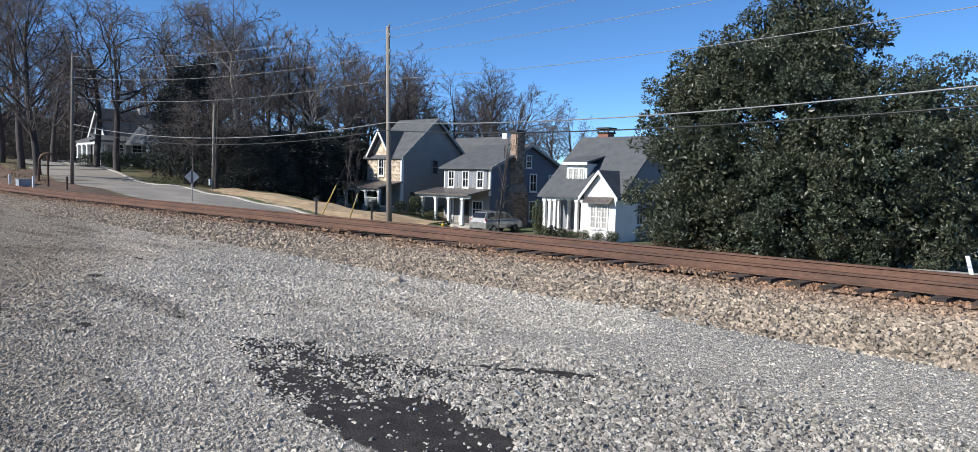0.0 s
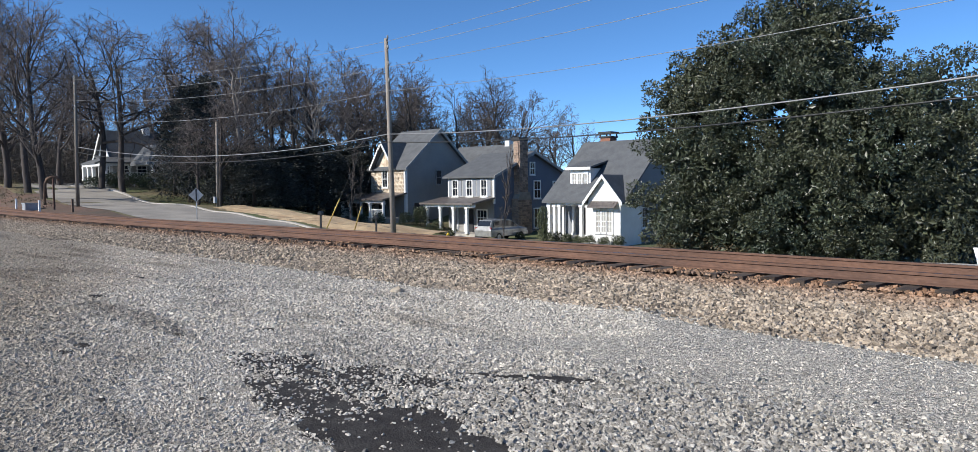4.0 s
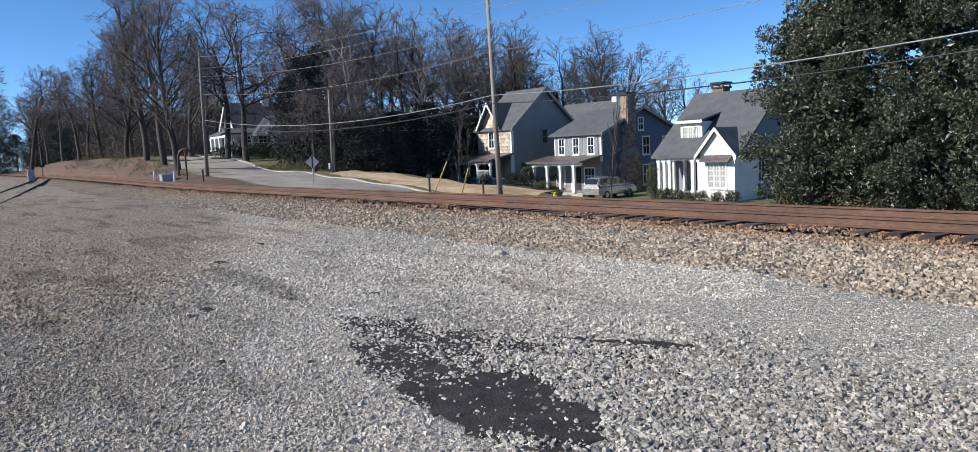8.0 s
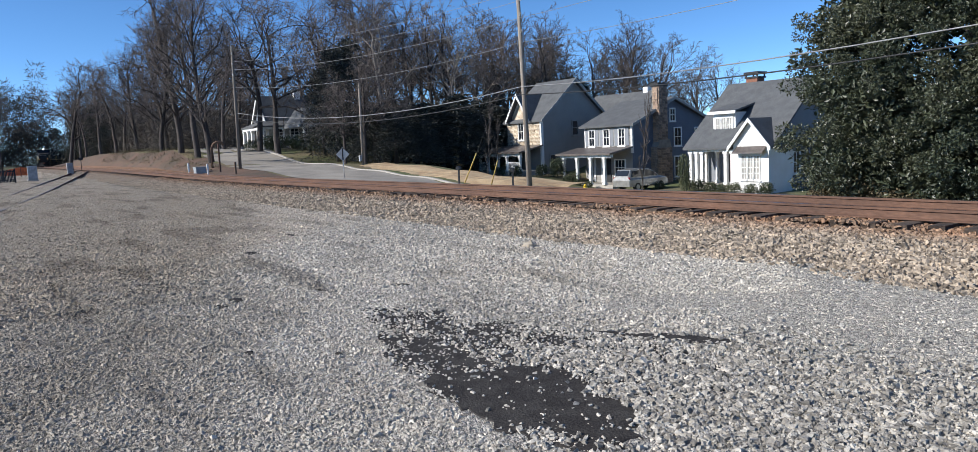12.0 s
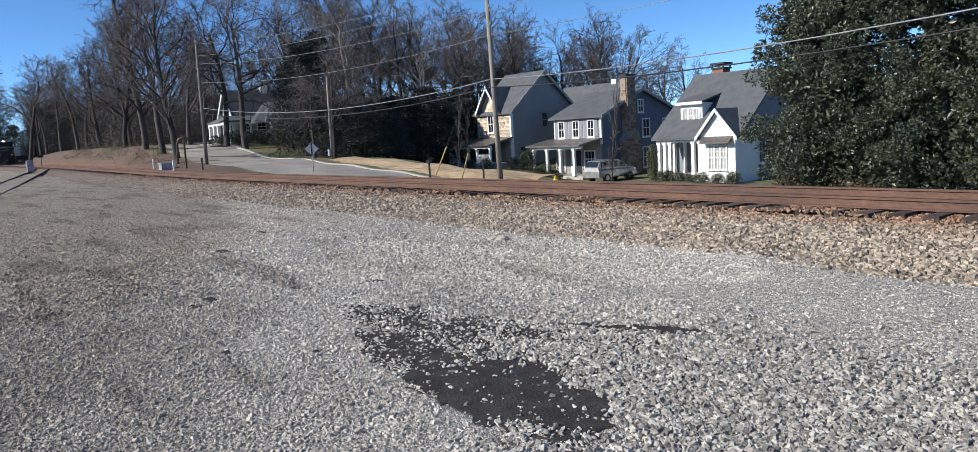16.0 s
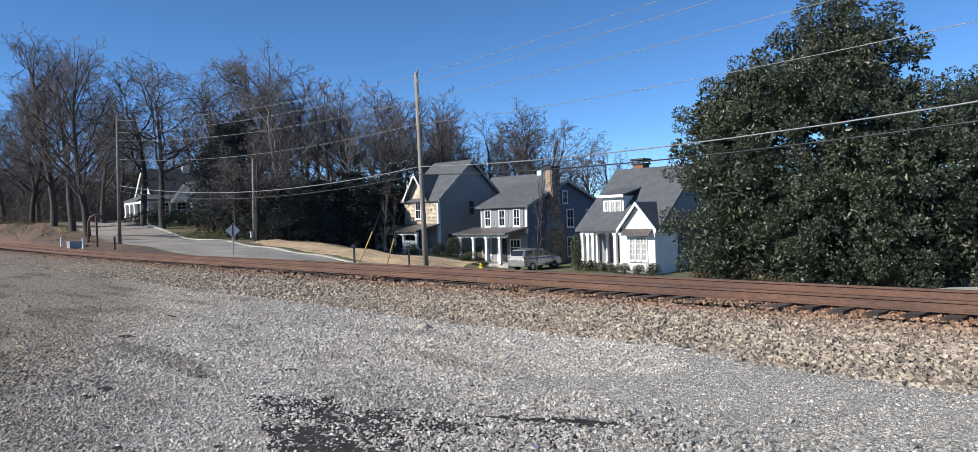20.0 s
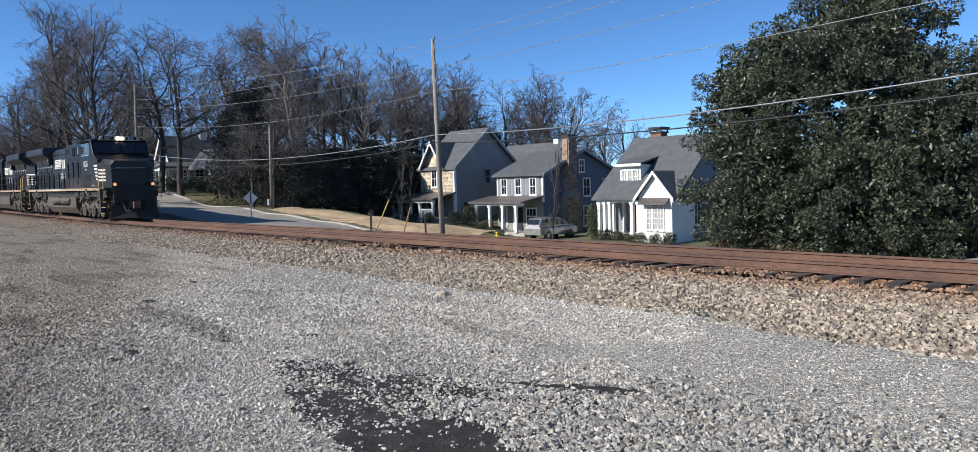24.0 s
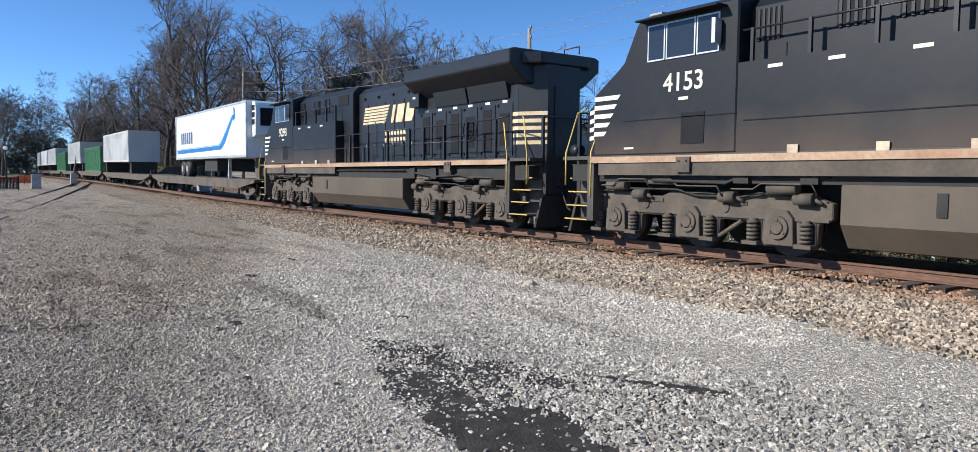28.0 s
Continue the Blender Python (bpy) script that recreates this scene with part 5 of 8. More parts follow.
def side_frame_mesh():
    """One side of a three-axle truck: a deep cast frame with broad pedestals, seen from -y, wheels at -2, 0, 2."""
    bm = bmesh.new()
    outline = [(-2.95, 0.70), (-2.95, 0.98), (-2.55, 1.10), (-1.45, 1.10), (-1.15, 1.02), (-0.75, 1.02), (-0.5, 1.12), (0.5, 1.12), (0.75, 1.02), (1.15, 1.02), (1.45, 1.10), (2.55, 1.10), (2.95, 0.98), (2.95, 0.70)]
    for c in (2.0, 0.0, -2.0):
        outline += [(c + 0.70, 0.62), (c + 0.68, 0.28), (c + 0.45, 0.18), (c - 0.45, 0.18), (c - 0.68, 0.28), (c - 0.70, 0.62)]
    prism(bm, outline, "y", -1.18, -1.02)
    # cast bosses and lightening pockets
    for c in (-1.0, 1.0):
        rod(bm, (c - 0.18, -1.205, 0.84), (c - 0.18, -1.18, 0.84), 0.09, 0.1, 12)
        box(bm, c - 0.05, c + 0.30, -1.20, -1.18, 0.90, 0.97)
    box(bm, -2.9, 2.9, -1.21, -1.18, 0.66, 0.70)
    return mesh_of(bm, "side_frame", M_FRAME, 0.02)


def journal_mesh():
    bm = bmesh.new()
    prism(bm, ((-0.30, 0.22), (0.30, 0.22), (0.27, 0.70), (0.15, 0.84), (-0.15, 0.84), (-0.27, 0.70)), "y", -1.27, -1.17)
    rod(bm, (0, -1.31, 0.53), (0, -1.27, 0.53), 0.20, 0.21, 20)
    rod(bm, (0, -1.33, 0.53), (0, -1.31, 0.53), 0.10, 0.13, 12)
    for k in range(3):
        a = math.pi * (0.5 + k * 2 / 3)
        rod(bm, (0.15 * math.cos(a), -1.33, 0.53 + 0.15 * math.sin(a)), (0.15 * math.cos(a), -1.31, 0.53 + 0.15 * math.sin(a)), 0.028, 0.028, 6)
    return mesh_of(bm, "axle_box", M_FRAME, 0.01)


def pocket_mesh():
    bm = bmesh.new()
    # flat dark plate on the frame, in place of a shaded spring opening
    box(bm, -0.15, 0.15, -1.19, -1.17, 0.27, 0.66)
    return mesh_of(bm, "spring_pocket", M_UNDER)


def spring_mesh():
    bm = bmesh.new()
    for i in range(5):
        rod(bm, (0, -1.25, 0.30 + i * 0.072), (0, -1.25, 0.345 + i * 0.072), 0.11, 0.11, 12)
    rod(bm, (0, -1.25, 0.26), (0, -1.25, 0.68), 0.07, 0.07, 8)
    box(bm, -0.16, 0.16, -1.36, -1.15, 0.20, 0.27)
    return mesh_of(bm, "coil_spring", M_FRAME)


def cylinder_mesh():
    bm = bmesh.new()
    rod(bm, (-0.20, -1.26, 1.02), (0.16, -1.26, 1.02), 0.10, 0.115, 14)
    rod(bm, (0.16, -1.26, 1.02), (0.30, -1.24, 0.95), 0.04, 0.03, 8)
    box(bm, -0.1, 0.1, -1.26, -1.12, 0.92, 1.1)
    return mesh_of(bm, "brake_cylinder", M_FRAME, 0.008)


POCKET = pocket_mesh()
SIDE_FRAME, JOURNAL, SPRING, BRAKE = side_frame_mesh(), journal_mesh(), spring_mesh(), cylinder_mesh()


def three_axle_truck(loco, cx):
    t = new("truck")
    t.parent = loco
    t.location = (cx, 0, 0)
    boxpart("bolster", (-2.5, 2.5, -0.95, 0.95, 0.62, 1.0), M_UNDER, t)
    for turn in (0, math.pi):
        shared("side_frame", SIDE_FRAME, t, (0, 0, 0), (0, 0, turn))
        for c in (-2.0, 0.0, 2.0):
            shared("axle_box", JOURNAL, t, (c if not turn else -c, 0, 0), (0, 0, turn))
            for o in (-0.52, 0.52):
                shared("coil_spring", SPRING, t, (c + o, 0, 0), (0, 0, turn))
                shared("spring_pocket", POCKET, t, (c + o, 0, 0), (0, 0, turn))
        for c in (-2.5, -0.95, 1.25, 2.6):
            shared("brake_cylinder", BRAKE, t, (c, 0, 0.02), (0, 0, turn))
        s = -1 if not turn else 1
        bm = bmesh.new()
        tube(bm, [(x, s * 1.25, z) for x, z in ((-2.7, 1.1), (-1.6, 1.13), (-1.2, 1.05), (-0.2, 1.05), (0.3, 1.16), (1.7, 1.16), (2.6, 1.08))], 0.022, 6)
        part("brake_pipe", bm, M_UNDER, t)
        rodpart("damper", (-1.25, s * 1.24, 0.62), (-0.75, s * 1.24, 0.30), 0.045, M_FRAME, t)
    for c in (-2.0, 0.0, 2.0):
        for s in (-1, 1):
            shared("wheel", WHEEL, t, (c, s * 0.76, 0.53), (0, 0, 0 if s < 0 else math.pi))
    return t


def handrail(loco, points, name="handrail", mat=None, r=0.02):
    bm = bmesh.new()
    tube(bm, points, r, 7)
    return part(name, bm, mat or M_LOCO, loco)


def locomotive(number, modern, tanks, rusty, label):
    """Six-axle road diesel, cab towards +x. modern: flared rear radiator and slim cab grilles; tanks: air tanks on the fuel tank."""
    L = thing("locomotive", label, "locomotive", "locomotives at the head of the train")
    X = lambda u: HALF + u
    # frame and sill
    boxpart("underframe", (X(-21.8), X(-0.9), -1.38, 1.38, 1.30, 1.66), M_UNDER, L)
    boxpart("walkway", (X(-22.0), X(-0.7), -1.52, 1.52, 1.78, 1.86), M_LOCO_DUST, L)
    for s in (-1, 1):
        bm = bmesh.new()
        panel(bm, s, X(-21.1), X(-1.65), 1.70, 1.83, 1.52, 0.03)
        part("sill_stripe", bm, M_SILL if tanks else M_SILLRUST, L, "weathered cream stripe along the frame sill")
    boxpart("centre_sill", (X(-21.4), X(-1.2), -0.75, 0.75, 0.72, 1.30), M_UNDER, L)
    # fuel tank with sloped lower edge
    bm = bmesh.new()
    tk = ((-1.42, 1.30), (-1.42, 0.66), (-1.15, 0.26), (1.15, 0.26), (1.42, 0.66), (1.42, 1.30))
    if tanks:
        prism(bm, tk, "x", X(-15.35), X(-13.85))
        prism(bm, tk, "x", X(-9.1), X(-7.5))
        prism(bm, ((-1.1, 1.30), (-1.1, 0.80), (-1.42, 0.74), (-1.42, 0.66), (-1.15, 0.26), (1.15, 0.26), (1.42, 0.66), (1.42, 0.74), (1.1, 0.80), (1.1, 1.30)), "x", X(-13.85), X(-9.1))
    else:
        prism(bm, tk, "x", X(-15.2), X(-7.4))
    tank = part("fuel_tank", bm, M_TANK, L, "dusty brown fuel tank", 0.02)
    if tanks:
        for s in (-1, 1):
            for a, b in ((-13.75, -11.7), (-11.3, -9.25)):
                bm = bmesh.new()
                rod(bm, (X(a) + 0.1, s * 1.28, 1.06), (X(b) - 0.1, s * 1.28, 1.06), 0.25, 0.25, 20)
                rod(bm, (X(a), s * 1.28, 1.06), (X(a) + 0.1, s * 1.28, 1.06), 0.15, 0.25, 20)
                rod(bm, (X(b) - 0.1, s * 1.28, 1.06), (X(b), s * 1.28, 1.06), 0.25, 0.15, 20)
                for x in (X(a) + 0.4, X(b) - 0.4):
                    box(bm, x - 0.05, x + 0.05, s * 1.28 - 0.2, s * 1.28 + 0.2, 0.76, 0.84)
                part("air_tank", bm, M_TANK, tank)
    for s in (-1, 1):
        bm = bmesh.new()
        panel(bm, s, X(-9.0), X(-8.85), 0.85, 1.2, 1.42, 0.02)
        part("fuel_gauge", bm, M_UNDER, tank)
    # cab
    cab_end = -5.45
    zn = 3.46 if tanks else 3.2
    bm = bmesh.new()
    prism(bm, ((X(-1.75), 1.86), (X(-1.75), zn - 0.02), (X(-2.45), 3.66), (X(-2.62), 3.80), (X(-2.98), 4.52), (X(-3.15), 4.62), (X(cab_end), 4.62), (X(cab_end), 1.86)), "y", -1.53, 1.53)
    cab = part("cab", bm, M_LOCO_CAB, L, "", 0.03)
    bm = bmesh.new()
    prism(bm, ((-1.5, 4.60), (-1.05, 4.78), (1.05, 4.78), (1.5, 4.60)), "x", X(cab_end), X(-2.95))
    part("cab_roof", bm, M_LOCO, cab)
    # tapered nose before the cab
    bm = bmesh.new()
    vs = []
    for u, w, z0, z1 in ((-1.75, 1.5, 1.86, zn), (-1.30, 1.24, 1.86, zn - 0.04), (-1.0, 1.04, 1.86, zn - 0.12)):
        vs.append([bm.verts.new((X(u), y, z)) for y, z in ((-w, z0), (w, z0), (w, z1 - 0.25), (w * 0.8, z1), (-w * 0.8, z1), (-w, z1 - 0.25))])
    for r0, r1 in zip(vs, vs[1:]):
        for i in range(6):
            j = (i + 1) % 6
            bm.faces.new((r0[i], r0[j], r1[j], r1[i]))
    bm.faces.new(vs[-1]), bm.faces.new(vs[0][::-1])
    bmesh.ops.recalc_face_normals(bm, faces=bm.faces)
    nose = part("nose", bm, M_LOCO, L)
    boxpart("nose_stripe", (X(-1.005), X(-0.985), -0.8, 0.8, 2.90, 2.95), M_STRIPE, nose, "thin white line across the nose")
    boxpart("nose_door", (X(-1.0), X(-0.97), 0.1, 0.72, 1.9, 2.8), M_LOCO, nose)
    # nose stripes, wrapped on the sides and the front
    for i in range(5):
        z1 = 3.14 - i * 0.19
        for s in (-1, 1):
            bm = bmesh.new()
            a, b = sorted((s * 1.53, s * 1.537))
            prism(bm, ((X(-1.76), z1 - 0.095), (X(-1.76), z1), (X(-2.55) + i * 0.10, z1), (X(-2.46) + i * 0.10, z1 - 0.095)), "y", a, b)
            part("nose_stripe", bm, M_STRIPE, cab, "white stripe")
        if i < 4:
            for s in (-1, 1):
                bm = bmesh.new()
                d = Vector((0.45, -0.38 * s * -1, 0)).normalized()
                p0, p1 = Vector((X(-1.74), s * 1.495, 0)), Vector((X(-1.31), s * 1.23, 0))
                nrm = Vector((p1 - p0).cross(Vector((0, 0, 1)))).normalized() * (1 if s < 0 else -1) * 0.012
                zz = z1 - 0.26
                q = [bm.verts.new(v) for v in (p0 + nrm + Vector((0, 0, zz - 0.095)), p1 + nrm + Vector((0, 0, zz - 0.095)), p1 + nrm + Vector((0, 0, zz)), p0 + nrm + Vector((0, 0, zz)))]
                f = bm.faces.new(q)
                r = bmesh.ops.extrude_face_region(bm, geom=[f])
                for v in [g for g in r["geom"] if isinstance(g, bmesh.types.BMVert)]:
                    v.co += nrm * 0.4
                bmesh.ops.recalc_face_normals(bm, faces=bm.faces)
                part("nose_stripe", bm, M_STRIPE, nose, "white stripe")
    # windscreen and side windows
    for y0, y1 in ((-1.35, -0.08), (0.08, 1.35)):
        bm = bmesh.new()
        prism(bm, ((X(-2.60), 3.84), (X(-2.93), 4.48), (X(-2.905), 4.49), (X(-2.575), 3.85)), "y", y0, y1)
        part("windscreen", bm, M_CABGLASS, cab)
        rodpart("wiper", (X(-2.56), (y0 + y1) / 2, 3.88), (X(-2.82), (y0 + y1) / 2 + 0.15, 4.4), 0.012, M_LOUVRE, cab)
    for s in (-1, 1):
        for a, b in ((-3.30, -3.75), (-3.78, -4.50), (-4.53, -5.05)):
            bm = bmesh.new()
            panel(bm, s, X(b), X(a), 3.72, 4.44, 1.53, 0.022)
            w = part("side_window", bm, M_ALU, cab, "aluminium-framed cab window")
            bm = bmesh.new()
            panel(bm, s, X(b) + 0.03, X(a) - 0.03, 3.75, 4.41, 1.54, 0.016)
            part("pane", bm, M_CABGLASS, w)
        bm = bmesh.new()
        panel(bm, s, X(-5.2), X(-3.2), 4.50, 4.53, 1.53, 0.3)
        part("sunshade", bm, M_LOUVRE, cab)
        bm = bmesh.new()
        box(bm, X(-5.10), X(-5.02), *sorted((s * 1.56, s * 1.74)), 3.85, 4.3)
        part("mirror", bm, M_ALU, cab)
        for a, b in ((-5.07, -4.2), (-4.1, -3.24)):
            bm = bmesh.new()
            for k in range(11):
                panel(bm, s, X(a), X(b), 1.94 + k * 0.062, 1.975 + k * 0.062, 1.53, 0.016)
            part("louvre", bm, M_LOUVRE, cab, "louvred black grille") if tanks else bm.free()
        if not tanks:
            bm = bmesh.new()
            panel(bm, s, X(-4.75), X(-4.2), 2.05, 2.65, 1.53, 0.012)
            part("louvre", bm, M_LOUVRE, cab)
        bm = bmesh.new()
        panel(bm, s, X(-2.95), X(-2.68), 1.98, 2.02, 1.53, 0.006)
        part("data_plate", bm, M_STRIPE, cab)
        digits(number, 0.47 if tanks else 0.50, M_STRIPE, cab, (X(-4.22), s * 1.534, 3.09), s, "white painted road number")
        bm = bmesh.new()
        panel(bm, s, X(-4.35), X(-4.12), 2.90, 2.96, 1.53, 0.006)
        part("small_lettering", bm, M_STRIPE, cab)
    # number boards and twin headlight over the windscreen
    bm = bmesh.new()
    prism(bm, ((-1.15, 4.58), (-0.98, 4.84), (0.98, 4.84), (1.15, 4.58)), "x", X(-3.15), X(-2.82))
    brow = part("brow", bm, M_GREYBROW, cab, "pale grey brow over the windscreen")
    for s in (-1, 1):
        boxpart("number_board", (X(-2.82), X(-2.79), s * 0.62 - 0.28, s * 0.62 + 0.28, 4.62, 4.80), M_LOUVRE, brow)
        cu = bpy.data.curves.new("lettering", "FONT")
        cu.body, cu.size, cu.extrude, cu.align_x = number, 0.2, 0.003, "CENTER"
        tmp = bpy.data.objects.new("lettering", cu)
        me = bpy.data.meshes.new_from_object(tmp)
        bpy.data.objects.remove(tmp)
        me.materials.clear()
        me.materials.append(M_STRIPE)
        ob = new("board_number", me)
        ob.parent = brow
        ob.matrix_basis = pose(X(-2.785), s * 0.62, 4.64, 90, 0, 90)
        rodpart("headlight", (X(-2.84), s * 0.12, 4.70), (X(-2.77), s * 0.12, 4.70), 0.095, M_HEADLIGHT if tanks else M_ALU, brow, "lit twin headlight" if tanks else "", n=14)
        bm = bmesh.new()
        rod(bm, (X(-0.75), s * 1.0, 2.02), (X(-0.52), s * 1.0, 2.02), 0.13, 0.15, 14)
        dl = part("ditch_light_housing", bm, M_LOCO, L)
        rodpart("ditch_light", (X(-0.52), s * 1.0, 2.02), (X(-0.49), s * 1.0, 2.02), 0.09, M_DITCH if tanks else M_ALU, dl, "lit ditch light" if tanks else "", n=14)
    # machine compartments behind the cab
    bm = bmesh.new()
    prism(bm, ((-1.2, 1.86), (-1.2, 4.45), (-0.95, 4.70), (0.95, 4.70), (1.2, 4.45), (1.2, 1.86)), "x", X(-10.9), X(cab_end))
    aux = part("equipment_hood", bm, M_LOCO_CAB, L, "", 0.02)
    if not tanks:
        boxpart("side_cabinet", (X(-10.0), X(cab_end) - 0.004, -1.515, 1.515, 1.862, 3.46), M_LOCO_CAB, aux, "wide dusty black equipment cabinet", 0.02)
        for s in (-1, 1):
            for z, a, b in ((2.42, -9.9, -5.6), (2.56, -5.45, -2.6)):
                bm = bmesh.new()
                panel(bm, s, X(a), X(b), z, z + 0.018, 1.515 if a < -6 else 1.53, 0.012)
                part("panel_seam", bm, M_LOUVRE, aux)
            bm = bmesh.new()
            panel(bm, s, X(-9.95), X(-1.9), 1.44, 1.70, 1.50, 0.02)
            part("side_skirt", bm, M_FRAME, L, "dusty brown skirt under the sill")
            for u in (-6.6, -8.1, -9.4):
                bm = bmesh.new()
                panel(bm, s, X(u) - 0.1, X(u) + 0.1, 1.83, 1.97, 1.54, 0.012)
                part("sill_bracket", bm, M_SILL, L)
            for u in (-5.7, -6.8, -7.9, -9.0, -9.9):
                bm = bmesh.new()
                box(bm, X(u) - 0.03, X(u) + 0.03, *sorted((s * 1.43, s * 1.49)), 3.46, 4.05)
                part("stanchion", bm, M_LOCO, L)
            handrail(L, [(X(-5.5), s * 1.46, 4.03), (X(-9.95), s * 1.46, 4.03)], "top_rail")
            for u in (-6.2, -7.3, -8.6):
                bm = bmesh.new()
                panel(bm, s, X(u) - 0.14, X(u) + 0.14, 3.30, 3.36, 1.515, 0.006)
                part("notice", bm, M_STRIPE, aux)
    bm = bmesh.new()
    prism(bm, ((-0.97, 1.86), (-0.97, 4.36), (-0.72, 4.60), (0.72, 4.60), (0.97, 4.36), (0.97, 1.86)), "x", X(-20.8), X(-10.9))
    hood = part("engine_hood", bm, M_LOCO, L, "", 0.02)
    bm = bmesh.new()
    prism(bm, ((X(-20.802), -0.97), (X(-20.802), 0.97), (X(-21.5), 0.55), (X(-21.5), -0.55)), "z", 1.86, 4.30)
    part("hood_end", bm, M_LOCO, hood)
    boxpart("end_door", (X(-21.525), X(-21.5), -0.32, 0.32, 1.95, 3.75), M_LOCO, hood)
    for s in (-1, 1):
        for a in ((-8.75, -8.1), (-7.75, -7.1), (-6.1, -5.6)):
            bm = bmesh.new()
            panel(bm, s, X(a[0]), X(a[1]), 3.85, 4.40, 1.2, 0.015)
            n = 5
            g = part("air_grille", bm, M_LOUVRE, aux)
            bm = bmesh.new()
            for k in range(n):
                x = X(a[0]) + (a[1] - a[0]) * (k + 0.5) / n
                panel(bm, s, x - 0.025, x + 0.025, 3.85, 4.40, 1.215, 0.02)
            part("grille_mesh", bm, M_LOCO, g)
        bm = bmesh.new()
        panel(bm, s, X(-10.5), X(-9.6), 4.02, 4.42, 1.2, 0.015)
        part("intake_screen", bm, M_LOUVRE, aux)
        for x in ((-9.9, -8.9, -7.9, -6.9, -6.2) if tanks else (-9.9, -6.2)):
            bm = bmesh.new()
            panel(bm, s, X(x) - 0.012, X(x) + 0.012, 1.95, 3.75, 1.2, 0.012)
            part("panel_seam", bm, M_LOUVRE, aux)
        for a in (((-8.0, -7.4), (-6.7, -6.1)) if tanks else ()):
            bm = bmesh.new()
            for k in range(4):
                panel(bm, s, X(a[0]), X(a[1]), 2.15 + k * 0.09, 2.20 + k * 0.09, 1.2, 0.014)
            part("vent", bm, M_LOUVRE, aux)
        # engine-hood doors
        u = -11.15
        while u > -15.0:
            bm = bmesh.new()
            panel(bm, s, X(u - 0.62), X(u), 1.98, 3.95, 0.97, 0.02)
            d = part("hood_door", bm, M_LOCO, hood)
            bm = bmesh.new()
            panel(bm, s, X(u - 0.56), X(u - 0.52), 2.4, 2.5, 0.99, 0.03)
            part("latch", bm, M_ALU, d)
            bm = bmesh.new()
            panel(bm, s, X(u - 0.56), X(u - 0.52), 3.2, 3.3, 0.99, 0.03)
            part("latch", bm, M_ALU, d)
            u -= 0.68
        for k, u in enumerate((-15.6, -16.42, -17.3, -18.12, -19.0, -19.82)):
            bm = bmesh.new()
            panel(bm, s, X(u - 0.74), X(u), 1.94, 3.36, 0.97, 0.022)
            d = part("radiator_door", bm, M_LOCO, hood)
            bm = bmesh.new()
            panel(bm, s, X(u - 0.60), X(u - 0.16), 2.06 + 0.16 * (k % 2), 3.24 - 0.14 * (k % 2), 0.992, 0.01)
            part("screen", bm, M_LOUVRE, d, "dark mesh screen")
            for zz in (2.0, 3.28):
                bm = bmesh.new()
                panel(bm, s, X(u - 0.12), X(u - 0.05), zz, zz + 0.07, 0.992, 0.03)
                part("latch", bm, M_LOUVRE, d)
            bm = bmesh.new()
            panel(bm, s, X(u - 0.48), X(u - 0.26), 3.385, 3.455, 0.97, 0.008)
            part("notice", bm, M_STRIPE, d)
        for a in ((-16.6, -18.4), (-18.5, -20.4)):
            bm = bmesh.new()
            y0, y1 = s * 0.972, s * 1.16
            prism(bm, ((y0, 3.50), (y0, 4.10), (y1, 4.10), (y0 + s * 0.05, 3.50)), "x", X(a[1]), X(a[0]))
            part("radiator_screen", bm, M_LOCO, hood)
        bm = bmesh.new()
        box(bm, X(-15.95), X(-15.35), *sorted((s * 0.972, s * 1.26)), 3.56, 3.98)
        sand = part("sand_box", bm, M_LOCO, hood, "", 0.05)
        bm = bmesh.new()
        panel(bm, s, X(-15.75), X(-15.58), 3.82, 3.88, 1.26, 0.006)
        part("notice", bm, M_STRIPE, sand)
        # lifting lugs and small fittings along the hood
        for u in (-11.5, -12.6, -13.7, -14.8):
            bm = bmesh.new()
            panel(bm, s, X(u) - 0.05, X(u) + 0.05, 4.12, 4.2, 0.97, 0.05)
            part("lifting_lug", bm, M_LOUVRE, hood)
        # logo: bars with a slanted end, then two slanted blocks and two lines of plain bars
        u0 = -14.8 if modern else -15.35
        for k in range(6):
            z = 3.76 - k * 0.105
            bm = bmesh.new()
            sh = (5 - k) * 0.06
            a, b = sorted((s * 0.992, s * 1.0))
            if s < 0:
                prism(bm, ((X(u0) + sh * 0.5, z), (X(u0 + 1.75) + sh, z), (X(u0 + 1.85) + sh, z + 0.072), (X(u0) + sh * 0.5 + 0.03, z + 0.072)), "y", a, b)
            else:
                prism(bm, ((X(u0 + 4.0) - sh * 0.5, z), (X(u0 + 2.25) - sh, z), (X(u0 + 2.15) - sh, z + 0.072), (X(u0 + 4.0) - sh * 0.5 - 0.03, z + 0.072)), "y", a, b)
            part("logo_bar", bm, M_STRIPE if not rusty else M_GOLD, hood, "slanted white logo bar")
        for k, (du, w) in enumerate(((2.2, 0.2), (2.55, 0.5), (3.2, 0.55))):
            bm = bmesh.new()
            a, b = sorted((s * 0.992, s * 1.0))
            uu = X(u0 + du) if s < 0 else X(u0 + 4.0 - du)
            d = 1 if s < 0 else -1
            prism(bm, ((uu, 3.20), (uu + d * w, 3.20), (uu + d * (w + 0.18), 3.80), (uu + d * 0.18, 3.80)), "y", a, b)
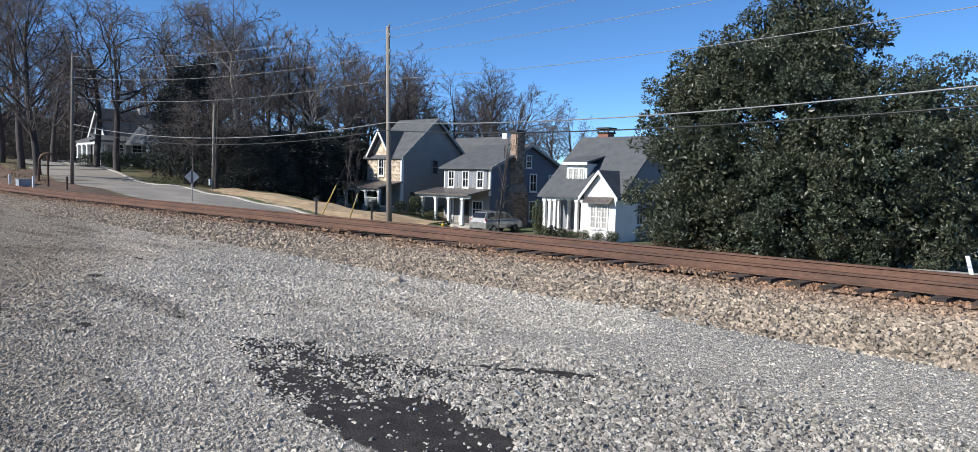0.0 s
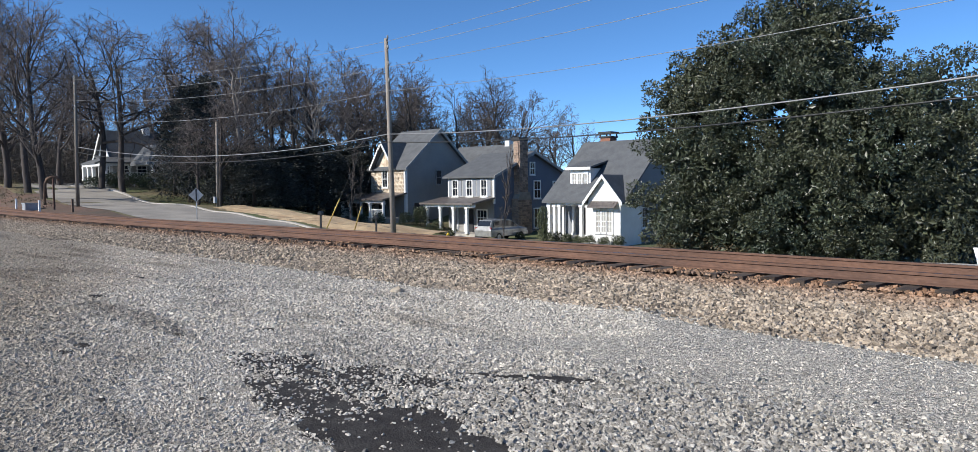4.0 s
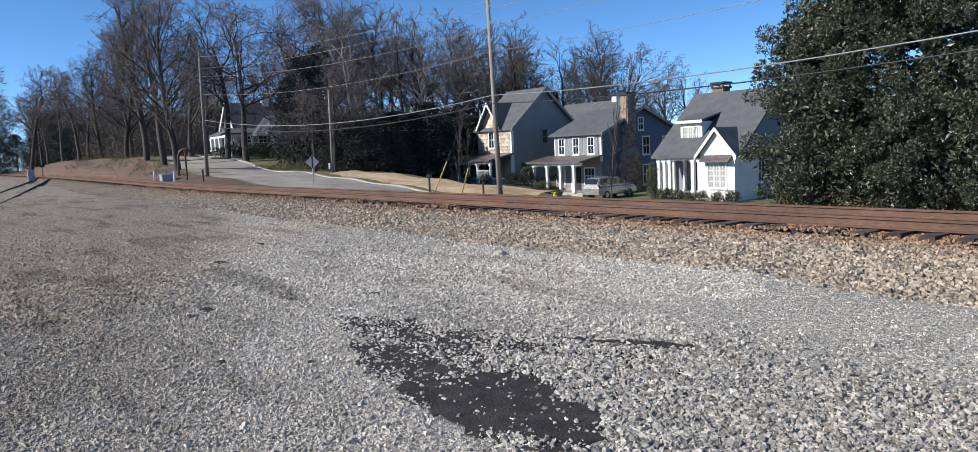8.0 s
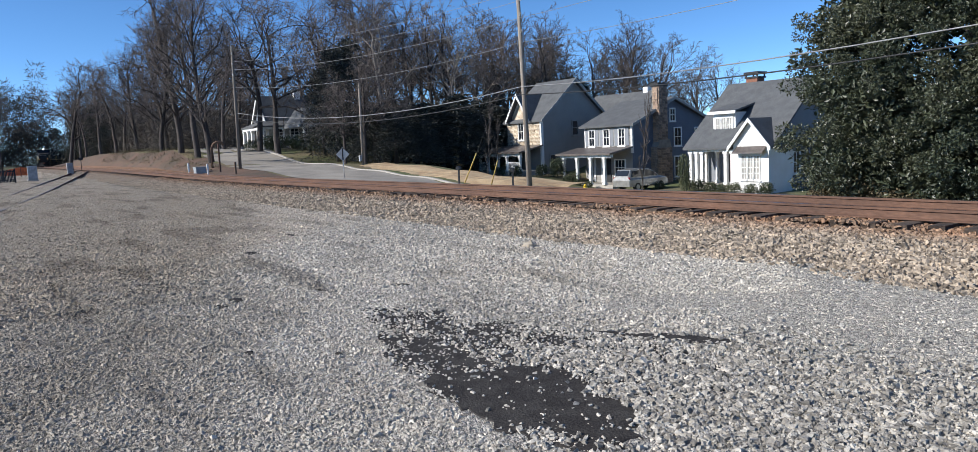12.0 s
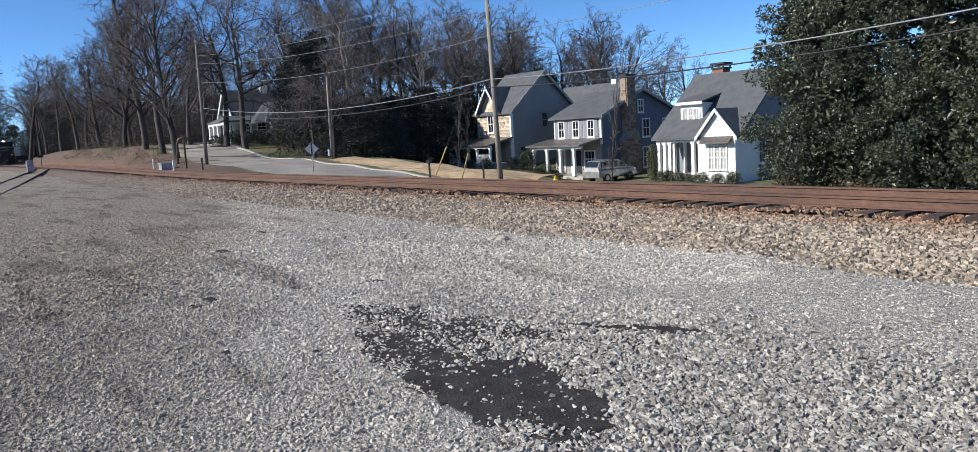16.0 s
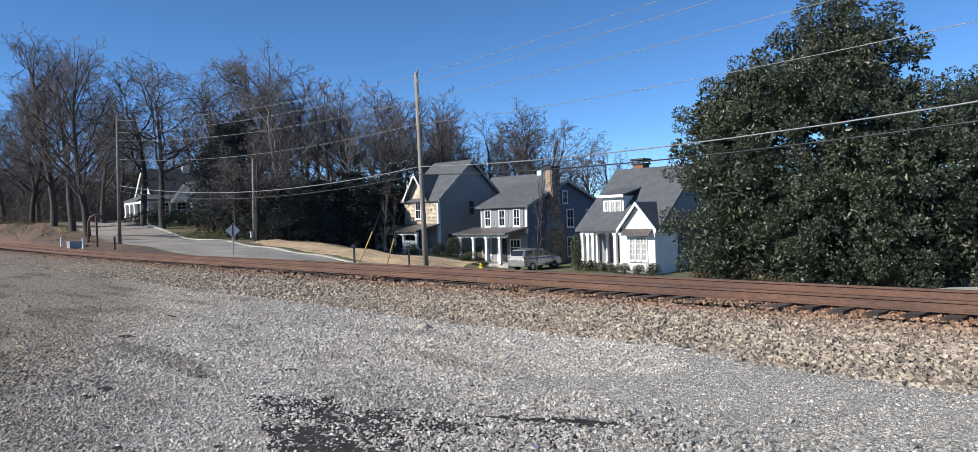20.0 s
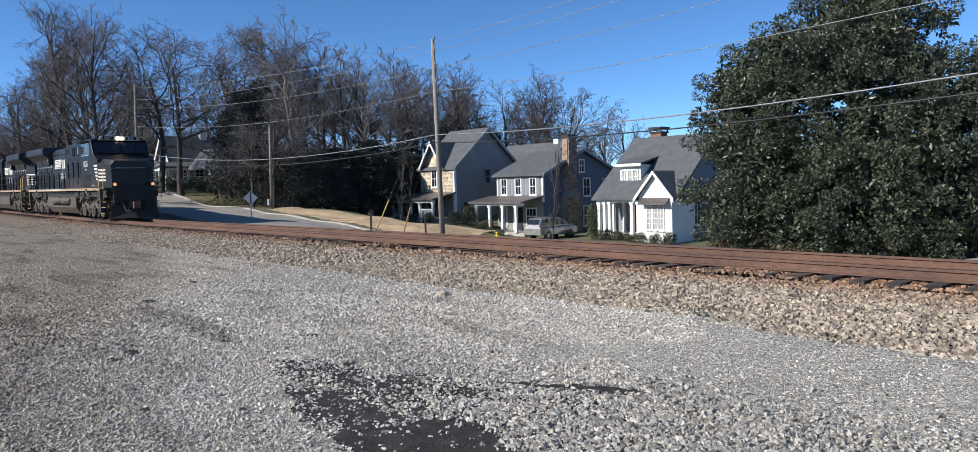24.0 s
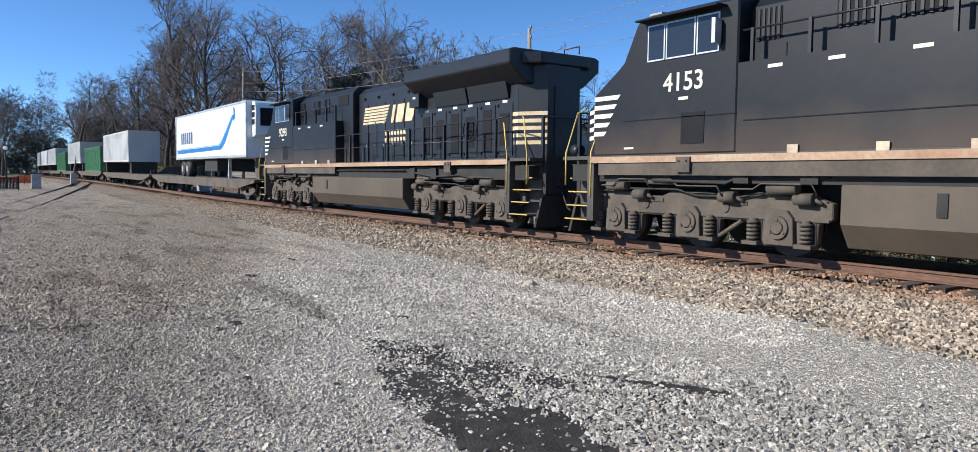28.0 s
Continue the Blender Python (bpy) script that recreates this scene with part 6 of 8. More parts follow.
            part("logo_block", bm, M_STRIPE if not rusty else M_GOLD, hood, "plain slanted logo block")
        for k in range(2):
            bm = bmesh.new()
            a, b = sorted((s * 0.992, s * 1.0))
            c = X(u0 + 2.45 + k * 0.02) if s < 0 else X(u0 + 1.5)
            z = 2.78 - k * 0.26
            for j in range(7):
                x = c - 0.78 + j * 0.225
                prism(bm, ((x, z), (x + 0.15, z), (x + 0.19, z + 0.17), (x + 0.04, z + 0.17)), "y", a, b)
            part("lettering_bars", bm, M_STRIPE if not rusty else M_GOLD, hood, "white bars in place of lettering")
    # radiator wings at the rear
    bm = bmesh.new()
    top = 4.72 if modern else 4.66
    prism(bm, ((-1.56, 4.30), (-1.56, top - 0.02), (-1.40, top + 0.04), (1.40, top + 0.04), (1.56, top - 0.02), (1.56, 4.30), (0.975, 3.82), (-0.975, 3.82)), "x", X(-21.16), X(-15.5))
    prism(bm, ((X(-21.162), -1.2), (X(-21.162), 1.2), (X(-21.55), 0.8), (X(-21.55), -0.8)), "z", 4.31, top - 0.06)
    part("radiator_wing", bm, M_LOCO, L, "flared radiator housing", 0.03)
    bm = bmesh.new()
    tube(bm, [(X(-21.5), -0.5, top), (X(-21.5), -0.5, top + 0.2), (X(-20.9), -0.5, top + 0.2), (X(-20.9), -0.5, top)], 0.02, 6)
    part("grab_iron", bm, M_LOCO, L)
    # rear stripes, on the side and round the tapered corner
    for k in range(5):
        z = 3.10 - k * 0.19
        for s in (-1, 1):
            bm = bmesh.new()
            box(bm, X(-20.8), X(-20.5) - k * 0.03, *sorted((s * 0.972, s * 0.985)), z - 0.1, z)
            part("rear_stripe", bm, M_STRIPE if not rusty else M_GOLD, hood, "cream stripe on the rear corner")
            bm = bmesh.new()
            prism(bm, ((X(-20.802), s * 0.972), (X(-21.5), s * 0.553), (X(-21.506), s * 0.562), (X(-20.808), s * 0.983)), "z", z - 0.1, z)
            part("rear_stripe", bm, M_STRIPE if not rusty else M_GOLD, hood, "cream stripe on the rear corner")
    # horns, antennas and exhaust on the roof
    bm = bmesh.new()
    for k in range(3):
        rod(bm, (X(-11.3) + k * 0.02, -0.2 + k * 0.2, 4.74), (X(-11.0) + 0.15 * k, -0.2 + k * 0.2, 4.74), 0.03, 0.09, 10)
    box(bm, X(-11.4), X(-11.2), -0.3, 0.3, 4.60, 4.72)
    part("horn", bm, M_LOUVRE, L)
    boxpart("exhaust_stack", (X(-13.9), X(-13.1), -0.35, 0.35, 4.58, 4.76), M_LOUVRE, L)
    for u in (-3.6, -4.4):
        boxpart("antenna", (X(u) - 0.25, X(u) + 0.25, -0.25, 0.25, 4.775, 4.87), M_LOUVRE, L)
    # trucks
    for c in (-4.2, -18.45):
        three_axle_truck(L, X(c))
    # pipes and gear under the sill
    rnd = random.Random(len(number) + int(number))
    for s in (-1, 1):
        bm = bmesh.new()
        tube(bm, [(X(-15.4), s * 1.44, 1.55), (X(-11), s * 1.44, 1.57), (X(-8), s * 1.44, 1.55)], 0.025, 6)
        tube(bm, [(X(-7.2), s * 1.40, 1.42), (X(-5.6), s * 1.42, 1.45), (X(-5.2), s * 1.44, 1.3), (X(-3.4), s * 1.44, 1.34)], 0.03, 6)
        tube(bm, [(X(-16.0), s * 1.42, 1.48), (X(-17.2), s * 1.44, 1.36), (X(-18.6), s * 1.42, 1.42), (X(-19.4), s * 1.42, 1.30)], 0.03, 6)
        part("pipe_run", bm, M_UNDER, L)
        for u in (-5.4, -7.0, -15.9, -17.4):
            bm = bmesh.new()
            x = X(u + rnd.uniform(-0.2, 0.2))
            box(bm, x - 0.16, x + 0.16, *sorted((s * 1.2, s * 1.46)), 1.30, 1.62)
            part("junction_box", bm, M_UNDER, L, "", 0.01)
        for u in (-4.3, -18.2):
            bm = bmesh.new()
            panel(bm, s, X(u) - 0.17, X(u) + 0.17, 1.50, 1.80, 1.555, 0.03)
            pad = part("jacking_pad", bm, M_FRAME, L, "", 0.01)
            for dx in (-0.09, 0.09):
                rodpart("bolt", (X(u) + dx, s * 1.585, 1.72), (X(u) + dx, s * 1.60, 1.72), 0.025, M_UNDER, pad, n=6)
        for u0, u1, z, dz in ((-1.9, -3.2, 1.22, 0.14), (-3.4, -5.0, 1.36, -0.12), (-5.3, -6.9, 1.2, 0.1), (-16.1, -17.5, 1.32, -0.12), (-18.4, -20.2, 1.24, 0.12)):
            bm = bmesh.new()
            tube(bm, [(X(u0), s * 1.40, z), (X(u0 * 0.7 + u1 * 0.3), s * 1.43, z), (X(u0 * 0.6 + u1 * 0.4), s * 1.43, z + dz), (X(u1), s * 1.43, z + dz), (X(u1) - 0.08, s * 1.38, z + dz - 0.18)], 0.016, 6)
            part("air_pipe", bm, M_FRAME, L)
        for u in (-2.3, -6.3, -16.3, -19.9):
            rodpart("reservoir", (X(u) - 0.28, s * 1.3, 1.22), (X(u) + 0.28, s * 1.3, 1.22), 0.11, M_FRAME, L, n=14)
        for u in (-16.5, -18.6, -3.6):
            bm = bmesh.new()
            x = X(u)
            rod(bm, (x - 0.35, s * 1.36, 1.30), (x + 0.35, s * 1.36, 1.30), 0.05, 0.05, 10)
            part("air_filter", bm, M_FRAME, L)
    # handrails and stanchions along the walkway
    for s in (-1, 1):
        y = s * 1.49
        us = ([-6.2, -7.45, -8.7] if tanks else []) + [-9.85, -11.3, -12.8, -14.3, -15.8, -16.7, -17.9, -19.1, -20.5]
        for u in us:
            bm = bmesh.new()
            box(bm, X(u) - 0.035, X(u) + 0.035, y - 0.035, y + 0.035, 1.86 if u < -9 else 2.5, 2.88 if u < -9 else 3.45)
            part("stanchion", bm, M_LOCO, L)
        handrail(L, ([(X(-5.5), y, 3.42), (X(-8.7), y, 3.42)] if tanks else [(X(-9.7), y, 2.86)]) + [(X(-9.85), y, 2.86), (X(-15.8), y, 2.86), (X(-20.5), y, 2.90), (X(-21.1), y, 2.95)])
        handrail(L, [(X(-9.8), y, 2.38), (X(-20.5), y, 2.38)], "mid_rail", r=0.016)
        if tanks:
            handrail(L, [(X(-6.2), y, 2.92), (X(-8.7), y, 2.92)], "mid_rail", r=0.016)
        for u in (-10.6, -12.1, -13.6):
            bm = bmesh.new()
            box(bm, X(u) - 0.05, X(u) + 0.05, y * 0.9 - 0.02, y * 0.9 + 0.02, 1.86, 2.36)
            part("bracket", bm, M_LOCO, L)
    # end steps, yellow edged, at all four corners
    for end in (1, -1):
        e = (lambda u: X(u)) if end > 0 else (lambda u: -X(u) - REAR)
        for s in (-1, 1):
            bm = bmesh.new()
            box(bm, *sorted((e(-1.75), e(-1.55))), *sorted((s * 1.1, s * 1.52)), 0.42, 1.86)
            well = part("step_well", bm, M_LOCO_DUST, L)
            bm = bmesh.new()
            box(bm, *sorted((e(-1.55), e(-0.78))), *sorted((s * 0.98, s * 1.04)), 0.42, 1.86)
            part("step_back", bm, M_LOCO_DUST, well)
            for k in range(5):
                bm = bmesh.new()
                y_in, y_out = s * (1.04), s * (1.50 - k * 0.05)
                z = 0.44 + k * 0.31
                box(bm, *sorted((e(-1.54), e(-0.80))), *sorted((y_in, y_out)), z - 0.03, z)
                st = part("step", bm, M_LOCO_DUST, well)
                bm = bmesh.new()
                box(bm, *sorted((e(-1.54), e(-0.80))), *sorted((y_out, y_out + s * 0.02)), z - 0.02, z + 0.004)
                part("step_edge", bm, M_YELLOW, st, "yellow step edge")
            for u, zb, zt in ((-1.66, 0.95, 2.75), (-0.82, 1.2, 2.85)):
                bm = bmesh.new()
                yo = s * 1.53
                tube(bm, [(e(u), yo, zb), (e(u), yo, 1.95), (e(u) - end * 0.28, yo - s * 0.1, zt), (e(u) - end * 0.45, yo - s * 0.2, zt + 0.06)], 0.018, 8)
                part("grab_rail", bm, M_YELLOW, L, "yellow bent grab rail")
        # end plate, coupler, hoses, plow
        bm = bmesh.new()
        box(bm, *sorted((e(-0.80), e(-0.66))), -1.04, 1.04, 0.95, 1.92)
        part("end_plate", bm, M_UNDER, L, "", 0.02)
        bm = bmesh.new()
        box(bm, *sorted((e(-0.66), e(-0.2))), -0.13, 0.13, 0.72, 0.98)
        box(bm, *sorted((e(-0.22), e(0.0))), -0.2, 0.16, 0.66, 1.02)
        box(bm, *sorted((e(-0.68), e(-0.5))), -0.3, 0.3, 0.62, 1.06)
        part("coupler", bm, M_RUST, L, "rusty knuckle coupler", 0.03)
        for s in (-1, 1):
            for k in range(2):
                bm = bmesh.new()
                y = s * (0.42 + k * 0.18)
                tube(bm, [(e(-0.66), y, 1.15), (e(-0.5), y, 0.95), (e(-0.36), y * 0.95, 0.62), (e(-0.2), y * 0.8, 0.48), (e(-0.05), y * 0.6, 0.5)], 0.028, 6)
                part("air_hose", bm, M_HOSE, L)
            bm = bmesh.new()
            box(bm, *sorted((e(-0.80), e(-0.72))), *sorted((s * 1.04, s * 1.1)), 1.86, 2.9)
            part("end_post", bm, M_LOCO, L)
        handrail(L, [(e(-0.76), -1.07, 2.9), (e(-0.76), 1.07, 2.9)], "end_rail")
        bm = bmesh.new()
        prism(bm, ((-1.32, 0.12), (1.32, 0.12), (1.1, 0.92), (-1.1, 0.92)), "x", *sorted((e(-0.78), e(-0.70))))
        if end > 0:
            for s in (-1, 1):
                q = [bm.verts.new(v) for v in ((e(-0.62), s * 1.3, 0.12), (e(-0.12), 0, 0.12), (e(-0.3), 0, 0.62), (e(-0.66), s * 1.15, 0.92))]
                bm.faces.new(q)
        bmesh.ops.recalc_face_normals(bm, faces=bm.faces)
        part("snow_plow", bm, M_UNDER, L)
    # brake wheel on the rear side door of the rebuilt units
    for s in () if tanks else (-1, 1):
        bm = bmesh.new()
        ring = [(X(-18.55) + 0.27 * math.cos(k * math.pi / 8), s * 1.08, 2.72 + 0.27 * math.sin(k * math.pi / 8)) for k in range(17)]
        tube(bm, ring, 0.022, 6)
        for k in range(0, 16, 4):
            rod(bm, (X(-18.55), s * 1.06, 2.72), ring[k], 0.016, 0.016, 6)
        part("brake_wheel", bm, M_LOUVRE, L)
    return L


def flat_car(length, label):
    c = thing("flat_car", label, "rail car", "intermodal cars")
    h = length / 2
    boxpart("deck", (-h + 0.6, h - 0.6, -1.35, 1.35, 0.98, 1.12), M_FRAME, c)
    boxpart("centre_sill", (-h + 0.5, h - 0.5, -0.35, 0.35, 0.55, 0.98), M_UNDER, c)
    for s in (-1, 1):
        bm = bmesh.new()
        prism(bm, ((-h + 0.6, 0.98), (-h + 3.5, 0.62), (h - 3.5, 0.62), (h - 0.6, 0.98)), "y", *sorted((s * 1.28, s * 1.35)))
        part("side_sill", bm, M_FRAME, c)
    for e in (-1, 1):
        t = new("truck")
        t.parent = c
        t.location = (e * (h - 2.6), 0, 0)
        for s in (-1, 1):
            bm = bmesh.new()
            prism(bm, ((-1.25, 0.5), (-1.05, 0.72), (-0.4, 0.78), (0.4, 0.78), (1.05, 0.72), (1.25, 0.5), (0.95, 0.38), (0.4, 0.26), (-0.4, 0.26), (-0.95, 0.38)), "y", *sorted((s * 0.98, s * 1.1)))
            part("side_frame", bm, M_FRAME, t, "", 0.02)
            for x in (-0.88, 0.88):
                ob = shared("wheel", WHEEL, t, (x, s * 0.76, 0.43), (0, 0, 0 if s < 0 else math.pi), (0.81, 1, 0.81))
        boxpart("bolster", (-0.25, 0.25, -1.1, 1.1, 0.4, 0.6), M_FRAME, t)
        bm = bmesh.new()
        box(bm, *sorted((e * (h - 0.6), e * h)), -0.13, 0.13, 0.72, 0.98)
        part("coupler", bm, M_RUST, c)
        bm = bmesh.new()
        tube(bm, [(e * (h - 0.65), -1.2, 0.6), (e * (h - 0.65), -1.2, 1.5), (e * (h - 0.65), -0.8, 1.5)], 0.02, 6)
        part("grab_iron", bm, M_FRAME, c)
    return c


def container(length, z0, z1, mat, label, ribs=True, reefer=False, stripe=False):
    """A trailer or container box. Front is +x."""
    c = thing("freight_trailer" if reefer or stripe else "freight_container", label, "trailer" if reefer or stripe else "container", "loads on the train")
    h = length / 2
    bm = bmesh.new()
    box(bm, -h, h, -1.3, 1.3, z0, z1)
    body = part("box_body", bm, mat, c, "", 0.02)
    n = int(length / 0.62)
    for s in (-1, 1):
        if ribs:
            bm = bmesh.new()
            for i in range(n):
                x = -h + 0.25 + i * (length - 0.5) / n
                box(bm, x, x + 0.28, *sorted((s * 1.3, s * 1.33)), z0 + 0.15, z1 - 0.1)
            part("corrugation", bm, mat, body)
        bm = bmesh.new()
        box(bm, -h, h, *sorted((s * 1.3, s * 1.335)), z0, z0 + 0.14)
        part("lower_rail", bm, M_ALU if stripe else mat, body)
        bm = bmesh.new()
        box(bm, -h, h, *sorted((s * 1.3, s * 1.335)), z1 - 0.1, z1)
        part("upper_rail", bm, M_ALU if stripe else mat, body)
        for x in (-h, h - 0.14):
            bm = bmesh.new()
            box(bm, x, x + 0.14, *sorted((s * 1.28, s * 1.345)), z0, z1)
            part("corner_post", bm, M_ALU if stripe else mat, body)
        if stripe:
            bm = bmesh.new()
            d = 1
            y = sorted((s * 1.3, s * 1.306))
            prism(bm, ((-h + 0.3, z0 + 0.62), (2.9, z0 + 0.72), (3.5, z0 + 0.95), (5.6, z1 - 0.62), (5.95, z1 - 0.55), (4.0, z0 + 0.80), (3.2, z0 + 0.48), (-h + 0.3, z0 + 0.36)), "y", *y)
            part("side_stripe", bm, M_CYAN, body, "blue stripe that kicks up towards the front")
            bm = bmesh.new()
            prism(bm, ((-h + 0.3, z0 + 0.68), (2.7, z0 + 0.79), (3.35, z0 + 1.02), (5.45, z1 - 0.6), (5.6, z1 - 0.6), (3.5, z0 + 0.97), (2.9, z0 + 0.74), (-h + 0.3, z0 + 0.64)), "y", *y)
            part("side_stripe", bm, M_CYAN2, body, "thin pale blue stripe")
            bm = bmesh.new()
            for k in range(6):
                x = -6.6 + k * 0.55
                box(bm, x, x + 0.38, *y, z0 + 1.0, z0 + 1.75)
            part("lettering_bars", bm, M_NAVY, body, "navy bars in place of lettering")
            bm = bmesh.new()
            prism(bm, ((5.6, z1 - 1.0), (6.1, z1 - 0.8), (6.0, z1 - 0.3), (5.7, z1 - 0.15), (5.75, z1 - 0.6)), "y", *y)
            part("emblem", bm, M_CYAN, body)
    if reefer:
        bm = bmesh.new()
        prism(bm, ((h + 0.002, z0 + 1.0), (h + 0.55, z0 + 1.1), (h + 0.62, z1 - 0.7), (h + 0.5, z1 - 0.1), (h + 0.002, z1 - 0.05)), "y", -1.05, 1.05)
        unit = part("cooling_unit", bm, M_TRAILER, c, "white cooling unit with dark grilles", 0.03)
        for s in (-1, 1):
            for k in range(3):
                bm = bmesh.new()
                box(bm, h + 0.06, h + 0.5, *sorted((s * 1.05, s * 1.07)), z1 - 1.25 + k * 0.36, z1 - 0.98 + k * 0.36)
                part("grille", bm, M_LOUVRE, unit)
        boxpart("grille", (h + 0.6, h + 0.64, -0.8, 0.8, z1 - 1.3, z1 - 0.4), M_LOUVRE, unit)
    if reefer or stripe:
        for x in (-h + 1.6, -h + 2.9):
            for s in (-1, 1):
                bm = bmesh.new()
                rod(bm, (x, s * 0.75, z0 - 0.62), (x, s * 1.25, z0 - 0.62), 0.5, 0.5, 20)
                part("tyre", bm, M_HOSE, c)
                rodpart("hub", (x, s * 1.25, z0 - 0.62), (x, s * 1.28, z0 - 0.62), 0.22, M_ALU, c)
        for s in (-1, 1):
            bm = bmesh.new()
            box(bm, h - 4.6, h - 4.45, *sorted((s * 0.85, s * 1.0)), 1.12, z0)
            part("landing_leg", bm, M_ALU, c)
        bm = bmesh.new()
        prism(bm, ((-h + 0.8, z0), (-h + 0.9, z0 - 0.35), (-h + 3.7, z0 - 0.35), (-h + 3.9, z0)), "y", -0.5, 0.5)
        part("bogie_frame", bm, M_UNDER, c)
        boxpart("hitch", (h - 1.4, h - 0.7, -0.45, 0.45, 1.12, z0), M_FRAME, c)
        boxpart("underbody_box", (-1.2, 1.6, -1.1, 1.1, z0 - 0.75, z0), M_UNDER, c)
    else:
        if z0 > 1.6:
            for x in (-h + 0.4, h - 0.4):
                boxpart("bogie_frame", (x - 0.3, x + 0.3, -1.1, 1.1, 1.12, z0), M_UNDER, c)
    return c


TRAIN = []


def couple(ob, centre_back, half, turned=False):
    TRAIN.append((ob, centre_back, half, turned))


couple(locomotive("8151", True, True, False, "black road locomotive with white nose stripes and lit headlights"), 11.15, 7.0)
couple(locomotive("4153", True, False, False, "black rebuilt locomotive running cab backwards"), 34.29, 7.0, True)
couple(locomotive("9293", False, False, True, "older black locomotive with faded gold lettering"), 56.85, 7.0, True)
CARS = ((67.95, 27.4), (95.35, 27.4), (122.75, 24.0), (146.75, 24.0), (170.75, 24.0), (194.75, 24.0), (218.75, 24.0))
for back, length in CARS:
    couple(flat_car(length, "long low grey-brown flat car"), back + length / 2, length / 2 - 2.6)
for back, length, z0, z1, mat, label, ribs, reefer, stripe in (
        (67.95 + 1.9, 16.2, 2.28, 5.2, M_TRAILER, "white refrigerated trailer with a blue side stripe", False, True, True),
        (67.95 + 37.5, 16.0, 2.2, 5.05, M_GREYBOX, "pale grey trailer with a shaded blue-grey front", True, False, False),
        (67.95 + 56.0, 14.5, 1.12, 4.0, M_GREENBOX, "dark green freight container", True, False, False),
        (67.95 + 75.0, 16.0, 2.2, 5.05, M_GREYBOX, "pale grey freight container", True, False, False),
        (67.95 + 95.0, 14.5, 1.12, 4.0, M_GREENBOX, "dark green freight container", True, False, False),
        (67.95 + 112.0, 16.0, 2.2, 5.05, M_GREYBOX, "pale grey freight container", True, False, False),
        (67.95 + 130.0, 16.0, 2.2, 5.05, M_TRAILER, "plain white freight container", True, False, False),
        (67.95 + 150.0, 16.0, 2.2, 5.05, M_GREYBOX, "pale grey freight container", True, False, False)):
    couple(container(length, z0, z1, mat, label, ribs, reefer, stripe), back + length / 2, 5.0)

# seconds, and how far along the line the train's front coupler is
FRONT = ((0, -440), (8, -306), (11, -256), (14.5, -198), (18, -140), (21, -93), (23.5, -52.0), (24, -43.55), (25, -24.75), (26, -5.86), (26.8, 9.2), (27.2, 16.75), (27.6, 24.15), (28, 31.6))


def front_at(t):
    for (a, sa), (b, sb) in zip(FRONT, FRONT[1:]):
        if t <= b:
            return sa + (sb - sa) * (t - a) / (b - a)
    return FRONT[-1][1]


def on_line(s):
    return Vector((s, track_y(s), track_z(s)))


def motions():
    times = [0, 4, 8, 11, 12.75, 14.5, 16.25, 18, 19.5, 21, 22.25, 23.5, 24, 24.5, 25, 25.5, 26, 26.4, 26.8, 27.2, 27.6, 28]
    for c, back, half, turned in TRAIN:
        rows = []
        for t in times:
            s = front_at(t) - back
            a, b = on_line(s - half), on_line(s + half)
            m, d = (a + b) / 2, (b - a)
            yaw = math.degrees(math.atan2(d.y, d.x))
            pitch = -math.degrees(math.atan2(d.z, math.hypot(d.x, d.y)))
            rows.append((t, pose(m.x, m.y, m.z, 0, -pitch if turned else pitch, yaw + (180 if turned else 0))))
        walk(c, rows)


# ---- things along the street ----
M_SIGNBACK = material("sign_aluminium", (0.42, 0.43, 0.44), 0.5, metal=0.3, fine_amount=0.08, bump=0)
M_HYDRANT = material("hydrant_yellow", (0.75, 0.52, 0.03), 0.45, fine_amount=0.06, bump=0)
M_SILVER = material("car_silver", (0.38, 0.38, 0.37), 0.35, metal=0.4, fine_amount=0.02, bump=0, coat=0.8)
M_REDLIGHT = material("tail_light", (0.35, 0.015, 0.015), 0.2, fine_amount=0.02, bump=0)
M_BOXGREY = material("cabinet_grey", (0.36, 0.38, 0.40), 0.6, fine_amount=0.12, bump=0)
M_ORANGENET = material("orange_net", (0.75, 0.16, 0.05), 0.7, fine_amount=0.15, bump=0)
M_GLOBE = material("lamp_globe", (0.85, 0.85, 0.83), 0.25, fine_amount=0.02, bump=0)
M_OLDWOOD = material("old_wood", (0.16, 0.10, 0.065), 0.9, second=(0.11, 0.07, 0.05), scale=4, fine=20, bump=0.4)


def ground_at(x, y):
    return Vector((x, y, ground_z(x, y)))


